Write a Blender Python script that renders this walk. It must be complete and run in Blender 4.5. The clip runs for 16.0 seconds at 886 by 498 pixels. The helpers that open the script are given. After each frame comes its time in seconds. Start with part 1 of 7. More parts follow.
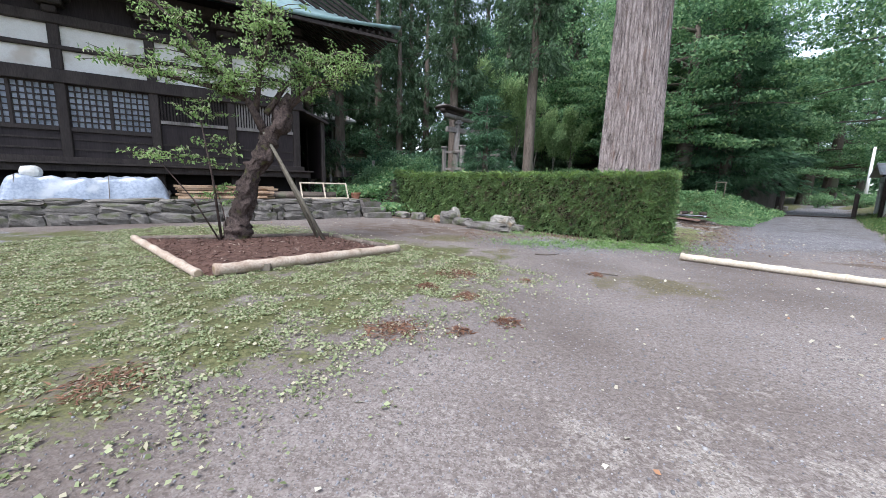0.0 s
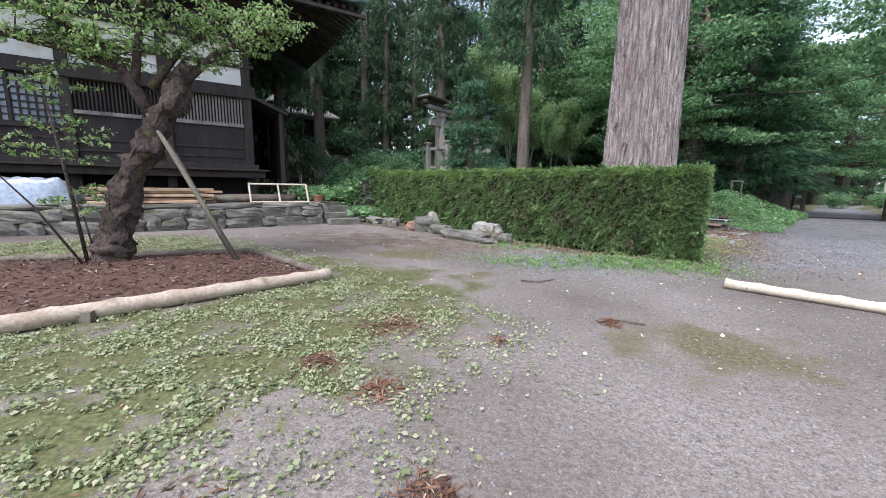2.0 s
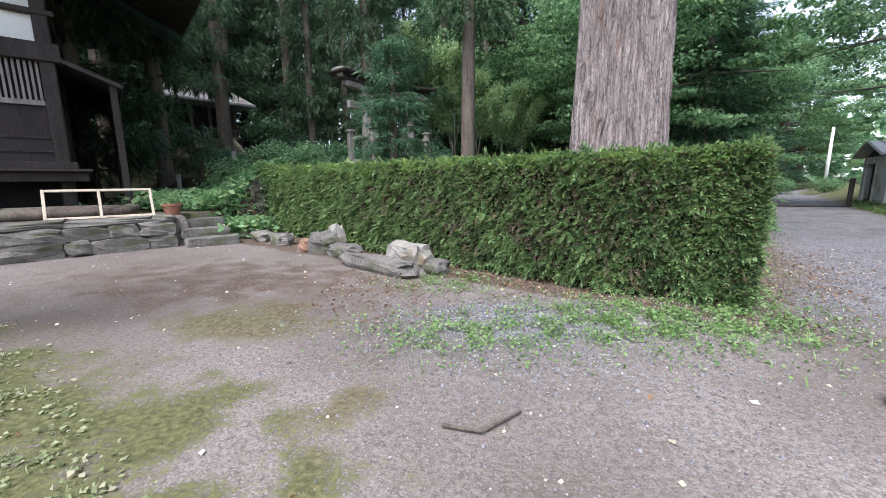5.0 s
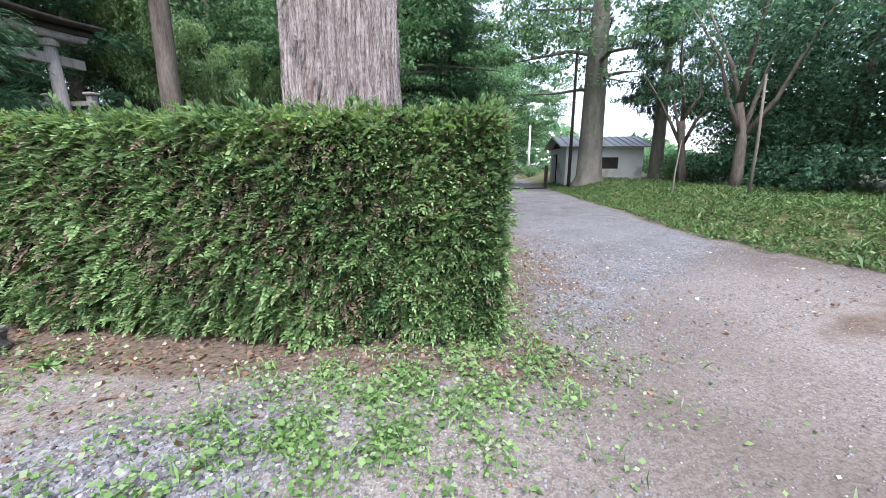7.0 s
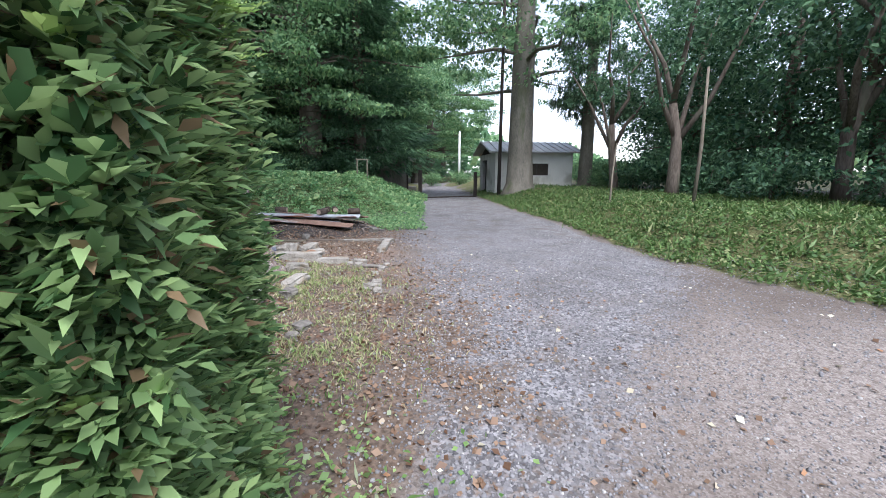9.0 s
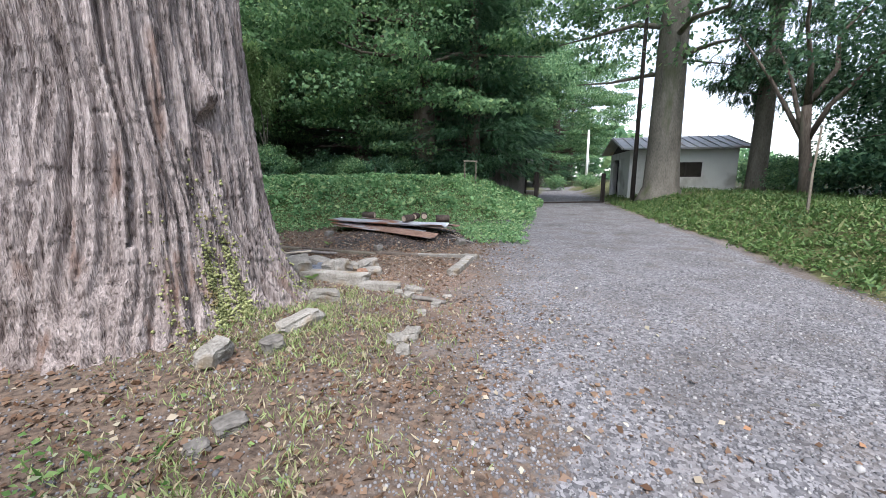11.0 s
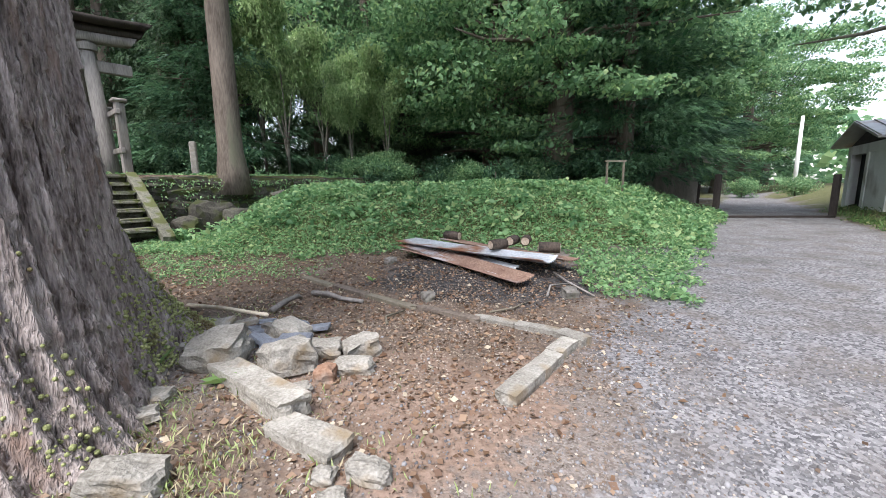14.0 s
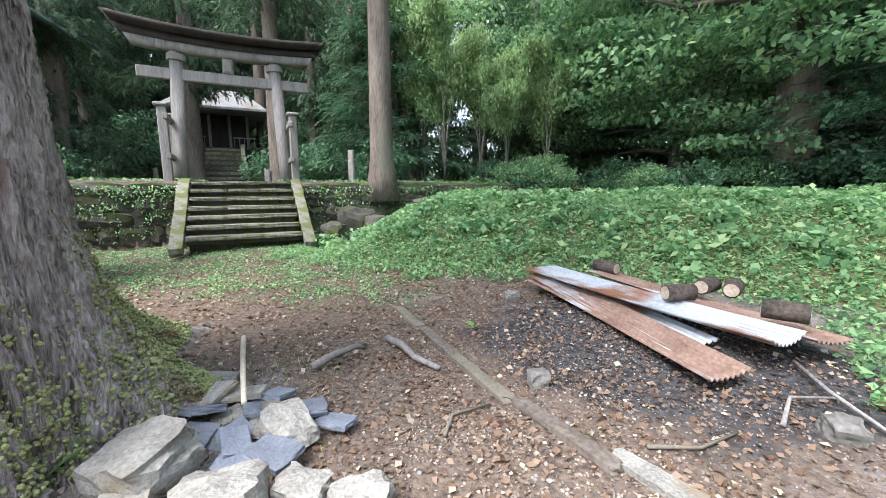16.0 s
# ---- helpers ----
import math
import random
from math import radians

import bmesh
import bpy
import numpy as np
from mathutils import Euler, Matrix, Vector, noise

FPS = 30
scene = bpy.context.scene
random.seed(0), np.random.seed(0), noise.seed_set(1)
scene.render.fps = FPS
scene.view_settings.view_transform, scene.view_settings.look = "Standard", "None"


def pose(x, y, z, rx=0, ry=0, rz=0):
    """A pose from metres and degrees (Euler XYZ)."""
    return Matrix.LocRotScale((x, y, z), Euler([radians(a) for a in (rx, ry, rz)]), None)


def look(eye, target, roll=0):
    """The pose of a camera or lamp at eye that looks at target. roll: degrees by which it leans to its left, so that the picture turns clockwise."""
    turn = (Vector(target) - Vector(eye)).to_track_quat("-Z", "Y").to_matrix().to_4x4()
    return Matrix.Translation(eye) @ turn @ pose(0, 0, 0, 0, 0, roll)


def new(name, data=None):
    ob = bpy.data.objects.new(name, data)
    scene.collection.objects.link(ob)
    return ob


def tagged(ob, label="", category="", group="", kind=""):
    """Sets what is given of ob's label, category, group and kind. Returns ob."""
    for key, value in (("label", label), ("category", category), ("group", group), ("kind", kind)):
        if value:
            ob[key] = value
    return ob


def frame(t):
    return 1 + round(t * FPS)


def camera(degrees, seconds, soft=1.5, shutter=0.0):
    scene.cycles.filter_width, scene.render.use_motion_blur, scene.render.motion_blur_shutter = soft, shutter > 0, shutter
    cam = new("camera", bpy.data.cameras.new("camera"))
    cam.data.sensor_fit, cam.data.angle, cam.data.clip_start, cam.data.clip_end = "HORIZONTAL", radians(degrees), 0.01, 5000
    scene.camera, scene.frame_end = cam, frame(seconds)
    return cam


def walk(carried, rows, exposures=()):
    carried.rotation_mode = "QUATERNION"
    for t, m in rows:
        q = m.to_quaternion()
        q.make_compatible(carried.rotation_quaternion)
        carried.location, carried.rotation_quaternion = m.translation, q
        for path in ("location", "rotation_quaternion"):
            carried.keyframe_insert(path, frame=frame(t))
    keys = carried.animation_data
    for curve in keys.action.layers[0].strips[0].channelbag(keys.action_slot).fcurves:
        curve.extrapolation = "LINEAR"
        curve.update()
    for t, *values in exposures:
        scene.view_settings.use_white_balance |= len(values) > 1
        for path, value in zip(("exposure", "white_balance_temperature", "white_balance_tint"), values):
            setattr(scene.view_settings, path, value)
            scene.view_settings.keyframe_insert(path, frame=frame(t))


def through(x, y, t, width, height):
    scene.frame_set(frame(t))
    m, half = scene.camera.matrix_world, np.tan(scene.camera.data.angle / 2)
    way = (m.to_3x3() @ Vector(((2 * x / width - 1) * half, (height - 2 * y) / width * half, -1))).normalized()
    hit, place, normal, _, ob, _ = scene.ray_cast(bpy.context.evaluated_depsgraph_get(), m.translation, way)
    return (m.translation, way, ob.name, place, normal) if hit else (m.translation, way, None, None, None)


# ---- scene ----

# ---------------------------------------------------------------- camera
PATH = [
    (0, (-0.040, 0.140, 1.529), (-0.469, 2.065, 1.194), 1.5),
    (0.5, (0.009, 0.767, 1.530), (-0.443, 2.687, 1.197), 1.4),
    (1, (0.083, 1.456, 1.538), (-0.331, 3.384, 1.206), 1.2),
    (1.5, (0.153, 2.080, 1.540), (-0.239, 4.012, 1.204), 1.2),
    (2, (0.186, 2.716, 1.515), (-0.241, 4.641, 1.185), 1.2),
    (2.5, (0.167, 3.377, 1.519), (-0.324, 5.287, 1.187), 1.1),
    (3, (0.134, 4.037, 1.507), (-0.421, 5.931, 1.181), 1.0),
    (5.5, (0.553, 7.224, 1.600), (0.574, 9.190, 1.235), -0.4),
    (6, (0.854, 7.775, 1.569), (1.146, 9.716, 1.184), -0.1),
    (6.5, (1.219, 8.314, 1.555), (1.786, 10.185, 1.133), 0.2),
    (7, (1.695, 8.818, 1.528), (2.563, 10.569, 1.106), 0.1),
    (7.5, (2.145, 9.266, 1.504), (3.099, 10.981, 1.115), -0.0),
    (8, (2.712, 9.726, 1.453), (3.810, 11.350, 1.056), 0.3),
    (8.2, (2.930, 9.925, 1.466), (4.079, 11.516, 1.084), 0.3),
    (10.3, (4.513, 11.649, 1.322), (5.611, 13.275, 0.930), 0.1),
    (10.5, (4.653, 11.730, 1.325), (5.607, 13.445, 0.940), -0.0),
    (11, (5.052, 12.029, 1.335), (5.649, 13.903, 0.974), -0.3),
    (11.5, (5.352, 12.470, 1.334), (5.718, 14.406, 0.987), -0.5),
    (12, (5.665, 12.833, 1.350), (5.838, 14.797, 1.015), -0.6),
    (12.5, (5.939, 13.346, 1.343), (5.994, 15.319, 1.020), -0.7),
    (13, (6.125, 13.650, 1.340), (6.078, 15.624, 1.018), -0.8),
    (13.5, (6.315, 14.199, 1.326), (6.254, 16.171, 1.002), -0.8),
    (14, (6.507, 14.706, 1.348), (6.387, 16.676, 1.023), -0.9),
    (14.5, (6.600, 15.158, 1.329), (6.334, 17.115, 1.015), -1.0),
    (15, (6.657, 15.624, 1.341), (6.170, 17.540, 1.038), -0.7),
    (15.5, (6.698, 16.050, 1.330), (5.939, 17.881, 1.060), -0.3),
    (16, (6.668, 16.432, 1.391), (5.755, 18.189, 1.105), -0.4),
]
EXPOSURES = [(0, 1.19, 5950, 14), (3, 1.24, 6000, 14), (5.5, 1.39, 6050, 15), (7, 1.59, 5950, 15), (8, 1.49, 5950, 15), (11, 1.32, 6150, 14), (13.5, 1.52, 6350, 14), (14.5, 1.72, 6300, 13), (15.5, 1.99, 6200, 12), (16, 2.22, 6100, 12)]
cam = camera(97.3, 16.0, soft=0.3)
walk(cam, [(t, look(eye, target, roll)) for t, eye, target, roll in PATH], EXPOSURES)

# ---------------------------------------------------------------- world and light
SUN_EL, SUN_AZ = radians(58), radians(200)
world = bpy.data.worlds.new("overcast_sky")
scene.world = world
world.use_nodes = True
wn, wl = world.node_tree.nodes, world.node_tree.links
sky = wn.new("ShaderNodeTexSky")
sky.sky_type, sky.sun_disc = "NISHITA", False
sky.sun_elevation, sky.sun_rotation = SUN_EL, SUN_AZ
sky.air_density, sky.dust_density, sky.ozone_density = 1.0, 1.0, 1.0
grey = wn.new("ShaderNodeHueSaturation")
grey.inputs["Saturation"].default_value = 0.5
wl.new(sky.outputs[0], grey.inputs["Color"])
wl.new(grey.outputs[0], wn["Background"].inputs["Color"])
wn["Background"].inputs["Strength"].default_value = 0.15
sun = new("sun", bpy.data.lights.new("sun", "SUN"))
sun.data.energy, sun.data.angle, sun.data.color = 2.1, radians(30), (1.0, 0.97, 0.92)
sun.matrix_world = look((0, 0, 50), (-50 * math.sin(SUN_AZ) / math.tan(SUN_EL), -50 * math.cos(SUN_AZ) / math.tan(SUN_EL), 0))


# ---------------------------------------------------------------- helpers
def mesh_of(name, verts, faces, mat=None, smooth=False):
    """A mesh from arrays: verts (n, 3), faces (m, k)."""
    verts, faces = np.asarray(verts, np.float32), np.asarray(faces, np.int32)
    me = bpy.data.meshes.new(name)
    me.vertices.add(len(verts))
    me.vertices.foreach_set("co", verts.ravel())
    m, k = faces.shape
    me.loops.add(m * k)
    me.loops.foreach_set("vertex_index", faces.ravel())
    me.polygons.add(m)
    me.polygons.foreach_set("loop_start", np.arange(m, dtype=np.int32) * k)
    me.polygons.foreach_set("loop_total", np.full(m, k, np.int32))
    if smooth:
        me.polygons.foreach_set("use_smooth", np.ones(m, bool))
    me.update(calc_edges=True)
    if mat:
        me.materials.append(mat)
    return me


def mesh_bm(name, bm, mat=None, smooth=False):
    me = bpy.data.meshes.new(name)
    bm.normal_update()
    bm.to_mesh(me)
    bm.free()
    if smooth:
        me.polygons.foreach_set("use_smooth", np.ones(len(me.polygons), bool))
    if mat:
        me.materials.append(mat)
    return me


def thing(name, m=None, label="", category="", group="", kind=""):
    ob = new(name)
    ob.empty_display_size = 0.2
    if m is not None:
        ob.matrix_basis = m
    return tagged(ob, label, category, group, kind)


def part(name, bm, material, parent=None, label="", smooth=False):
    me = mesh_bm(name, bm, material, smooth) if isinstance(bm, bmesh.types.BMesh) else bm
    ob = new(name, me)
    ob.parent = parent
    if label:
        ob["label"] = label
    return ob


def box(bm, x0, x1, y0, y1, z0, z1, bevel=0.0, m=None):
    geo = bmesh.ops.create_cube(bm, size=1.0)
    vs = geo["verts"]
    bmesh.ops.scale(bm, vec=(x1 - x0, y1 - y0, z1 - z0), verts=vs)
    bmesh.ops.translate(bm, vec=((x0 + x1) / 2, (y0 + y1) / 2, (z0 + z1) / 2), verts=vs)
    if bevel > 0:
        es = list({e for v in vs for e in v.link_edges})
        vs = bmesh.ops.bevel(bm, geom=es, offset=bevel, segments=1, affect="EDGES")["verts"] + [v for v in vs if v.is_valid]
        vs = list(set(vs))
    if m is not None:
        bmesh.ops.transform(bm, matrix=m, verts=vs)
    return vs


def boxm(x0, x1, y0, y1, z0, z1, bevel=0.0, m=None):
    bm = bmesh.new()
    box(bm, x0, x1, y0, y1, z0, z1, bevel, m)
    return bm


def tube(points, radii, sides=8, rough=0.0, seed=0, twist=0.0):
    """Vertices and quads of a tapered tube along points, with closed ends."""
    rng = np.random.default_rng(seed)
    pts = [Vector(p) for p in points]
    verts, n = [], len(pts)
    up = Vector((0.13, 0.21, 0.97))
    for i, p in enumerate(pts):
        d = (pts[min(i + 1, n - 1)] - pts[max(i - 1, 0)]).normalized()
        a = d.cross(up if abs(d.dot(up)) < 0.95 else Vector((1, 0, 0))).normalized()
        b = d.cross(a)
        for k in range(sides):
            w = 2 * math.pi * k / sides + twist * i
            r = radii[i] * (1 + rough * (rng.random() * 2 - 1))
            verts.append(p + (a * math.cos(w) + b * math.sin(w)) * r)
    faces = []
    for i in range(n - 1):
        for k in range(sides):
            j = (k + 1) % sides
            faces.append((i * sides + k, i * sides + j, (i + 1) * sides + j, (i + 1) * sides + k))
    verts += [pts[0], pts[-1]]
    c0, c1 = n * sides, n * sides + 1
    for k in range(0, sides):
        j = (k + 1) % sides
        faces.append((j, k, c0, c0))
        faces.append(((n - 1) * sides + k, (n - 1) * sides + j, c1, c1))
    return np.array([tuple(v) for v in verts]), faces


def tube_bm(bm, points, radii, sides=8, rough=0.0, seed=0, twist=0.0):
    v, f = tube(points, radii, sides, rough, seed, twist)
    vs = [bm.verts.new(p) for p in v]
    for q in f:
        q = list(dict.fromkeys(q))
        bm.faces.new([vs[i] for i in q])
    return vs


def sstep(a, b, x):
    t = np.clip((np.asarray(x, float) - a) / (b - a), 0, 1)
    return t * t * (3 - 2 * t)


def wobble(x, y, s, seed=0.0):
    """Cheap smooth noise in -1..1 for arrays."""
    x, y = np.asarray(x, float) / s, np.asarray(y, float) / s
    return (np.sin(1.7 * x + 2.3 * y + seed) + np.sin(2.9 * x - 1.3 * y + 1.7 * seed + 1) + np.sin(-0.9 * x + 3.7 * y + 0.6 * seed + 2)
            + np.sin(4.3 * x + 0.7 * y + 2.2 * seed + 4)) / 4


# ---------------------------------------------------------------- plan of the place
# shrine frame: origin at the foot of the shrine stairs, v to the right, u uphill
SH = Vector((-0.91, 21.885, 0.12))
SV, SU = Vector((0.587, 0.81, 0)), Vector((-0.81, 0.587, 0))
SH_M = Matrix(((SV.x, SU.x, 0, SH.x), (SV.y, SU.y, 0, SH.y), (0, 0, 1, SH.z), (0, 0, 0, 1)))
# temple frame: origin at the front corner of the hall, p along the facade, q into the hall
TC = Vector((-10.04, 15.55, 0))
TP = Vector((math.cos(radians(226)), math.sin(radians(226)), 0))
TQ = Vector((TP.y, -TP.x, 0))
TM = Matrix(((TP.x, TQ.x, 0, TC.x), (TP.y, TQ.y, 0, TC.y), (0, 0, 1, 0.28), (0, 0, 0, 1))) @ Matrix.Diagonal((0.87, 0.87, 0.8, 1))
TERRACE, PLATFORM = 1.72, 0.75
WALL_A, WALL_B = (-17.34, 4.39), (-6.92, 15.18)
ROAD_Y = [-60, 5, 8, 10, 12, 14, 16, 18, 19.2, 20, 24, 28, 31, 60, 400]
ROAD_R = [9, 9.4, 9.7, 9.6, 9.6, 10.2, 11.5, 12.8, 13.4, 13.8, 16.2, 18.6, 20.5, 38, 220]
ROAD_L = [-60, -60, 2.5, 3.0, 4.3, 5.7, 6.9, 8.5, 9.4, 9.9, 12.5, 15.2, 17.0, 35, 210]


def in_shrine(x, y):
    dx, dy = x - SH.x, y - SH.y
    return dx * SV.x + dy * SV.y, dx * SU.x + dy * SU.y


def behind_wall(x, y):
    ax, ay = WALL_A
    bx, by = WALL_B
    n = math.hypot(bx - ax, by - ay)
    tx, ty = (bx - ax) / n, (by - ay) / n
    return -(x - ax) * ty + (y - ay) * tx, (x - ax) * tx + (y - ay) * ty - n


def height(x, y):
    x, y = np.asarray(x, float), np.asarray(y, float)
    v, u = in_shrine(x, y)
    z = 0.018 * wobble(x, y, 1.1) + 0.03 * wobble(x, y, 3.7, 2)
    z *= sstep(0.0, 1.5, np.abs(v) + 2)
    # temple platform behind its dry wall
    d, along = behind_wall(x, y)
    plat = PLATFORM * sstep(0.12, 0.3, d) * sstep(0.45, 0.2, along - 0.4 * sstep(0.5, 1.4, d) * 3)
    z = np.maximum(z, plat)
    # slope behind the hedge, up to the terrace
    back = 0.8 * sstep(-7.5, -3.0, u) * sstep(-2.2, -5.5, v) * sstep(-0.5, 1.0, d + 4.2)
    back = back * sstep(0.9, 2.4, 0.575 * (x + 7.6) + 0.818 * (y - 18.9))
    z = np.maximum(z, back)
    # terrace behind the shrine wall, fading into the mound on the right
    face = sstep(1.95, 2.15, u) * (1 - sstep(6.5, 9.5, v)) * sstep(-8.5, -5.5, v)
    soft_face = sstep(-1.0, 4.5, u) * sstep(6.5, 9.5, v)
    z = np.maximum(z, TERRACE * np.clip(face + soft_face, 0, 1) * (1 - 0.45 * sstep(9, 18, v)))
    # wood hill
    z = z + (2.45 * sstep(17.0, 22.3, u) + 0.25 * np.maximum(0, u - 27)) * (1 - 0.8 * sstep(4, 16, v))
    # weedy mound
    xr = np.interp(y, ROAD_Y, ROAD_L)
    d_front = (y - 21.5) * 0.98 - (x - 5.5) * 0.05
    d_road = (xr - 0.4 - x) * 0.845
    d_left = (x - 1.6) + 0.55 * (y - 20.6)
    dm = np.minimum(np.minimum(d_front, d_road), d_left)
    z = np.maximum(z, (1.1 + 0.12 * wobble(x, y, 1.6, 5) + 0.07 * wobble(x, y, 0.55, 9)) * sstep(-0.2, 3.4, dm) * (1 - sstep(33, 40, y)))
    z = z + 0.2 * sstep(19.5, 22.0, y) * (1 - sstep(-1.5, 1.5, dm)) * (1 - sstep(1.5, 2.0, u)) * sstep(3.5, 1.0, x) * sstep(-6.0, -3.0, v)
    # ashy heap under the metal sheets
    z = z + 0.22 * np.exp(-(((x - 6.7) / 1.35) ** 2 + ((y - 20.9) / 1.05) ** 2))
    # rise at the foot of the great cedar
    z = z + 0.22 * np.exp(-(((x - 3.3) / 1.9) ** 2 + ((y - 16.5) / 1.9) ** 2))
    # grass bank beside the road
    xb = np.interp(y, ROAD_Y, ROAD_R)
    z = z + (0.62 + 0.1 * wobble(x, y, 2.1, 3) + 0.04 * wobble(x, y, 0.6, 6)) * sstep(0.0, 2.8, (x - xb - 0.2) * 0.85) * sstep(6.0, 10.0, y)
    # planting bed
    return z


def hz(x, y):
    return float(height(x, y))


# ---------------------------------------------------------------- materials
def material(name, c1, c2, scale=6.0, rough=0.8, bump=0.3, fine=60.0, c3=None, coords="Object", stretch=(1, 1, 1), metal=0.0, spec=0.3, vary=0.0, c3_at=0.62, bump_scale=None, dist=0.02):
    """Two tones mixed by coarse and fine noise, an optional third as stains, fine relief."""
    mat = bpy.data.materials.new(name)
    mat.use_nodes = True
    n, l = mat.node_tree.nodes, mat.node_tree.links
    b = n["Principled BSDF"]
    b.inputs["Roughness"].default_value = rough
    b.inputs["Metallic"].default_value = metal
    b.inputs["Specular IOR Level"].default_value = spec
    tc, mp = n.new("ShaderNodeTexCoord"), n.new("ShaderNodeMapping")
    mp.inputs["Scale"].default_value = stretch
    l.new(tc.outputs[coords], mp.inputs["Vector"])

    def noise_at(s, detail=4.0):
        t = n.new("ShaderNodeTexNoise")
        t.inputs["Scale"].default_value, t.inputs["Detail"].default_value = s, detail
        l.new(mp.outputs[0], t.inputs["Vector"])
        return t

    def ramp(src, a, z):
        r = n.new("ShaderNodeMapRange")
        r.inputs["From Min"].default_value, r.inputs["From Max"].default_value = a, z
        l.new(src, r.inputs["Value"])
        return r.outputs[0]

    def mix(fac, a, z):
        m = n.new("ShaderNodeMix")
        m.data_type = "RGBA"
        l.new(fac, m.inputs[0])
        for s, v in ((6, a), (7, z)):
            if isinstance(v, tuple):
                m.inputs[s].default_value = (*v, 1)
            else:
                l.new(v, m.inputs[s])
        return m.outputs[2]

    coarse, fin = noise_at(scale), noise_at(fine, 3.0)
    both = n.new("ShaderNodeMath")
    both.operation = "MULTIPLY_ADD"
    l.new(fin.outputs[0], both.inputs[0])
    both.inputs[1].default_value = 0.55
    half = n.new("ShaderNodeMath")
    half.operation = "MULTIPLY"
    l.new(coarse.outputs[0], half.inputs[0])
    half.inputs[1].default_value = 0.55
    l.new(half.outputs[0], both.inputs[2])
    col = mix(ramp(both.outputs[0], 0.38, 0.72), c1, c2)
    if c3:
        st = noise_at(scale * 0.45, 6.0)
        col = mix(ramp(st.outputs[0], c3_at - 0.06, c3_at + 0.06), col, c3)
    if vary > 0:
        oi, hs = n.new("ShaderNodeObjectInfo"), n.new("ShaderNodeHueSaturation")
        r = n.new("ShaderNodeMapRange")
        r.inputs["To Min"].default_value, r.inputs["To Max"].default_value = 1 - vary, 1 + vary
        l.new(oi.outputs["Random"], r.inputs["Value"])
        l.new(r.outputs[0], hs.inputs["Value"])
        l.new(col, hs.inputs["Color"])
        col = hs.outputs[0]
    l.new(col, b.inputs["Base Color"])
    if bump > 0:
        bp = n.new("ShaderNodeBump")
        bp.inputs["Strength"].default_value, bp.inputs["Distance"].default_value = bump, dist
        l.new(both.outputs[0], bp.inputs["Height"])
        l.new(bp.outputs[0], b.inputs["Normal"])
    return mat


def leaf_material(name, c1, c2, c3=None, through=0.35, rough=0.5, patch=0.6, c3_share=0.1):
    """Leaves: tone by leaf island and by patches of the plant, some light passing through."""
    mat = bpy.data.materials.new(name)
    mat.use_nodes = True
    n, l = mat.node_tree.nodes, mat.node_tree.links
    b = n["Principled BSDF"]
    b.inputs["Roughness"].default_value = rough
    b.inputs["Specular IOR Level"].default_value = 0.3
    geo, tc, no = n.new("ShaderNodeNewGeometry"), n.new("ShaderNodeTexCoord"), n.new("ShaderNodeTexNoise")
    no.inputs["Scale"].default_value, no.inputs["Detail"].default_value = patch, 3.0
    l.new(tc.outputs["Object"], no.inputs["Vector"])
    add = n.new("ShaderNodeMath")
    add.operation = "ADD"
    l.new(geo.outputs["Random Per Island"], add.inputs[0])
    l.new(no.outputs[0], add.inputs[1])
    mr = n.new("ShaderNodeMapRange")
    mr.inputs["From Min"].default_value, mr.inputs["From Max"].default_value = 0.45, 1.5
    l.new(add.outputs[0], mr.inputs["Value"])
    m = n.new("ShaderNodeMix")
    m.data_type = "RGBA"
    m.inputs[6].default_value, m.inputs[7].default_value = (*c1, 1), (*c2, 1)
    l.new(mr.outputs[0], m.inputs[0])
    out = m.outputs[2]
    if c3:
        gt = n.new("ShaderNodeMath")
        gt.operation = "LESS_THAN"
        gt.inputs[1].default_value = c3_share
        fr = n.new("ShaderNodeMath")
        fr.operation = "MULTIPLY"
        fr.inputs[1].default_value = 7.31
        f2 = n.new("ShaderNodeMath")
        f2.operation = "FRACT"
        l.new(geo.outputs["Random Per Island"], fr.inputs[0])
        l.new(fr.outputs[0], f2.inputs[0])
        l.new(f2.outputs[0], gt.inputs[0])
        m2 = n.new("ShaderNodeMix")
        m2.data_type = "RGBA"
        l.new(gt.outputs[0], m2.inputs[0])
        l.new(out, m2.inputs[6])
        m2.inputs[7].default_value = (*c3, 1)
        out = m2.outputs[2]
    l.new(out, b.inputs["Base Color"])
    tr = n.new("ShaderNodeBsdfTranslucent")
    l.new(out, tr.inputs["Color"])
    ms = n.new("ShaderNodeMixShader")
    ms.inputs[0].default_value = through
    l.new(b.outputs[0], ms.inputs[1])
    l.new(tr.outputs[0], ms.inputs[2])
    l.new(ms.outputs[0], n["Material Output"].inputs["Surface"])
    return mat


OLD_WOOD = material("old_dark_timber", (0.022, 0.017, 0.015), (0.06, 0.048, 0.042), 3, 0.75, 0.4, 40, stretch=(1, 1, 0.15))
DARK_PANEL = material("dark_board", (0.016, 0.012, 0.012), (0.04, 0.03, 0.03), 2, 0.7, 0.3, 30, stretch=(1, 1, 0.1))
GREY_WOOD = material("weathered_grey_timber", (0.15, 0.135, 0.122), (0.32, 0.295, 0.27), 4, 0.85, 0.5, 45, (0.13, 0.12, 0.1), stretch=(1, 1, 0.12))
PLASTER = material("white_plaster", (0.66, 0.64, 0.58), (0.78, 0.77, 0.72), 2, 0.9, 0.1, 30, (0.55, 0.5, 0.42))
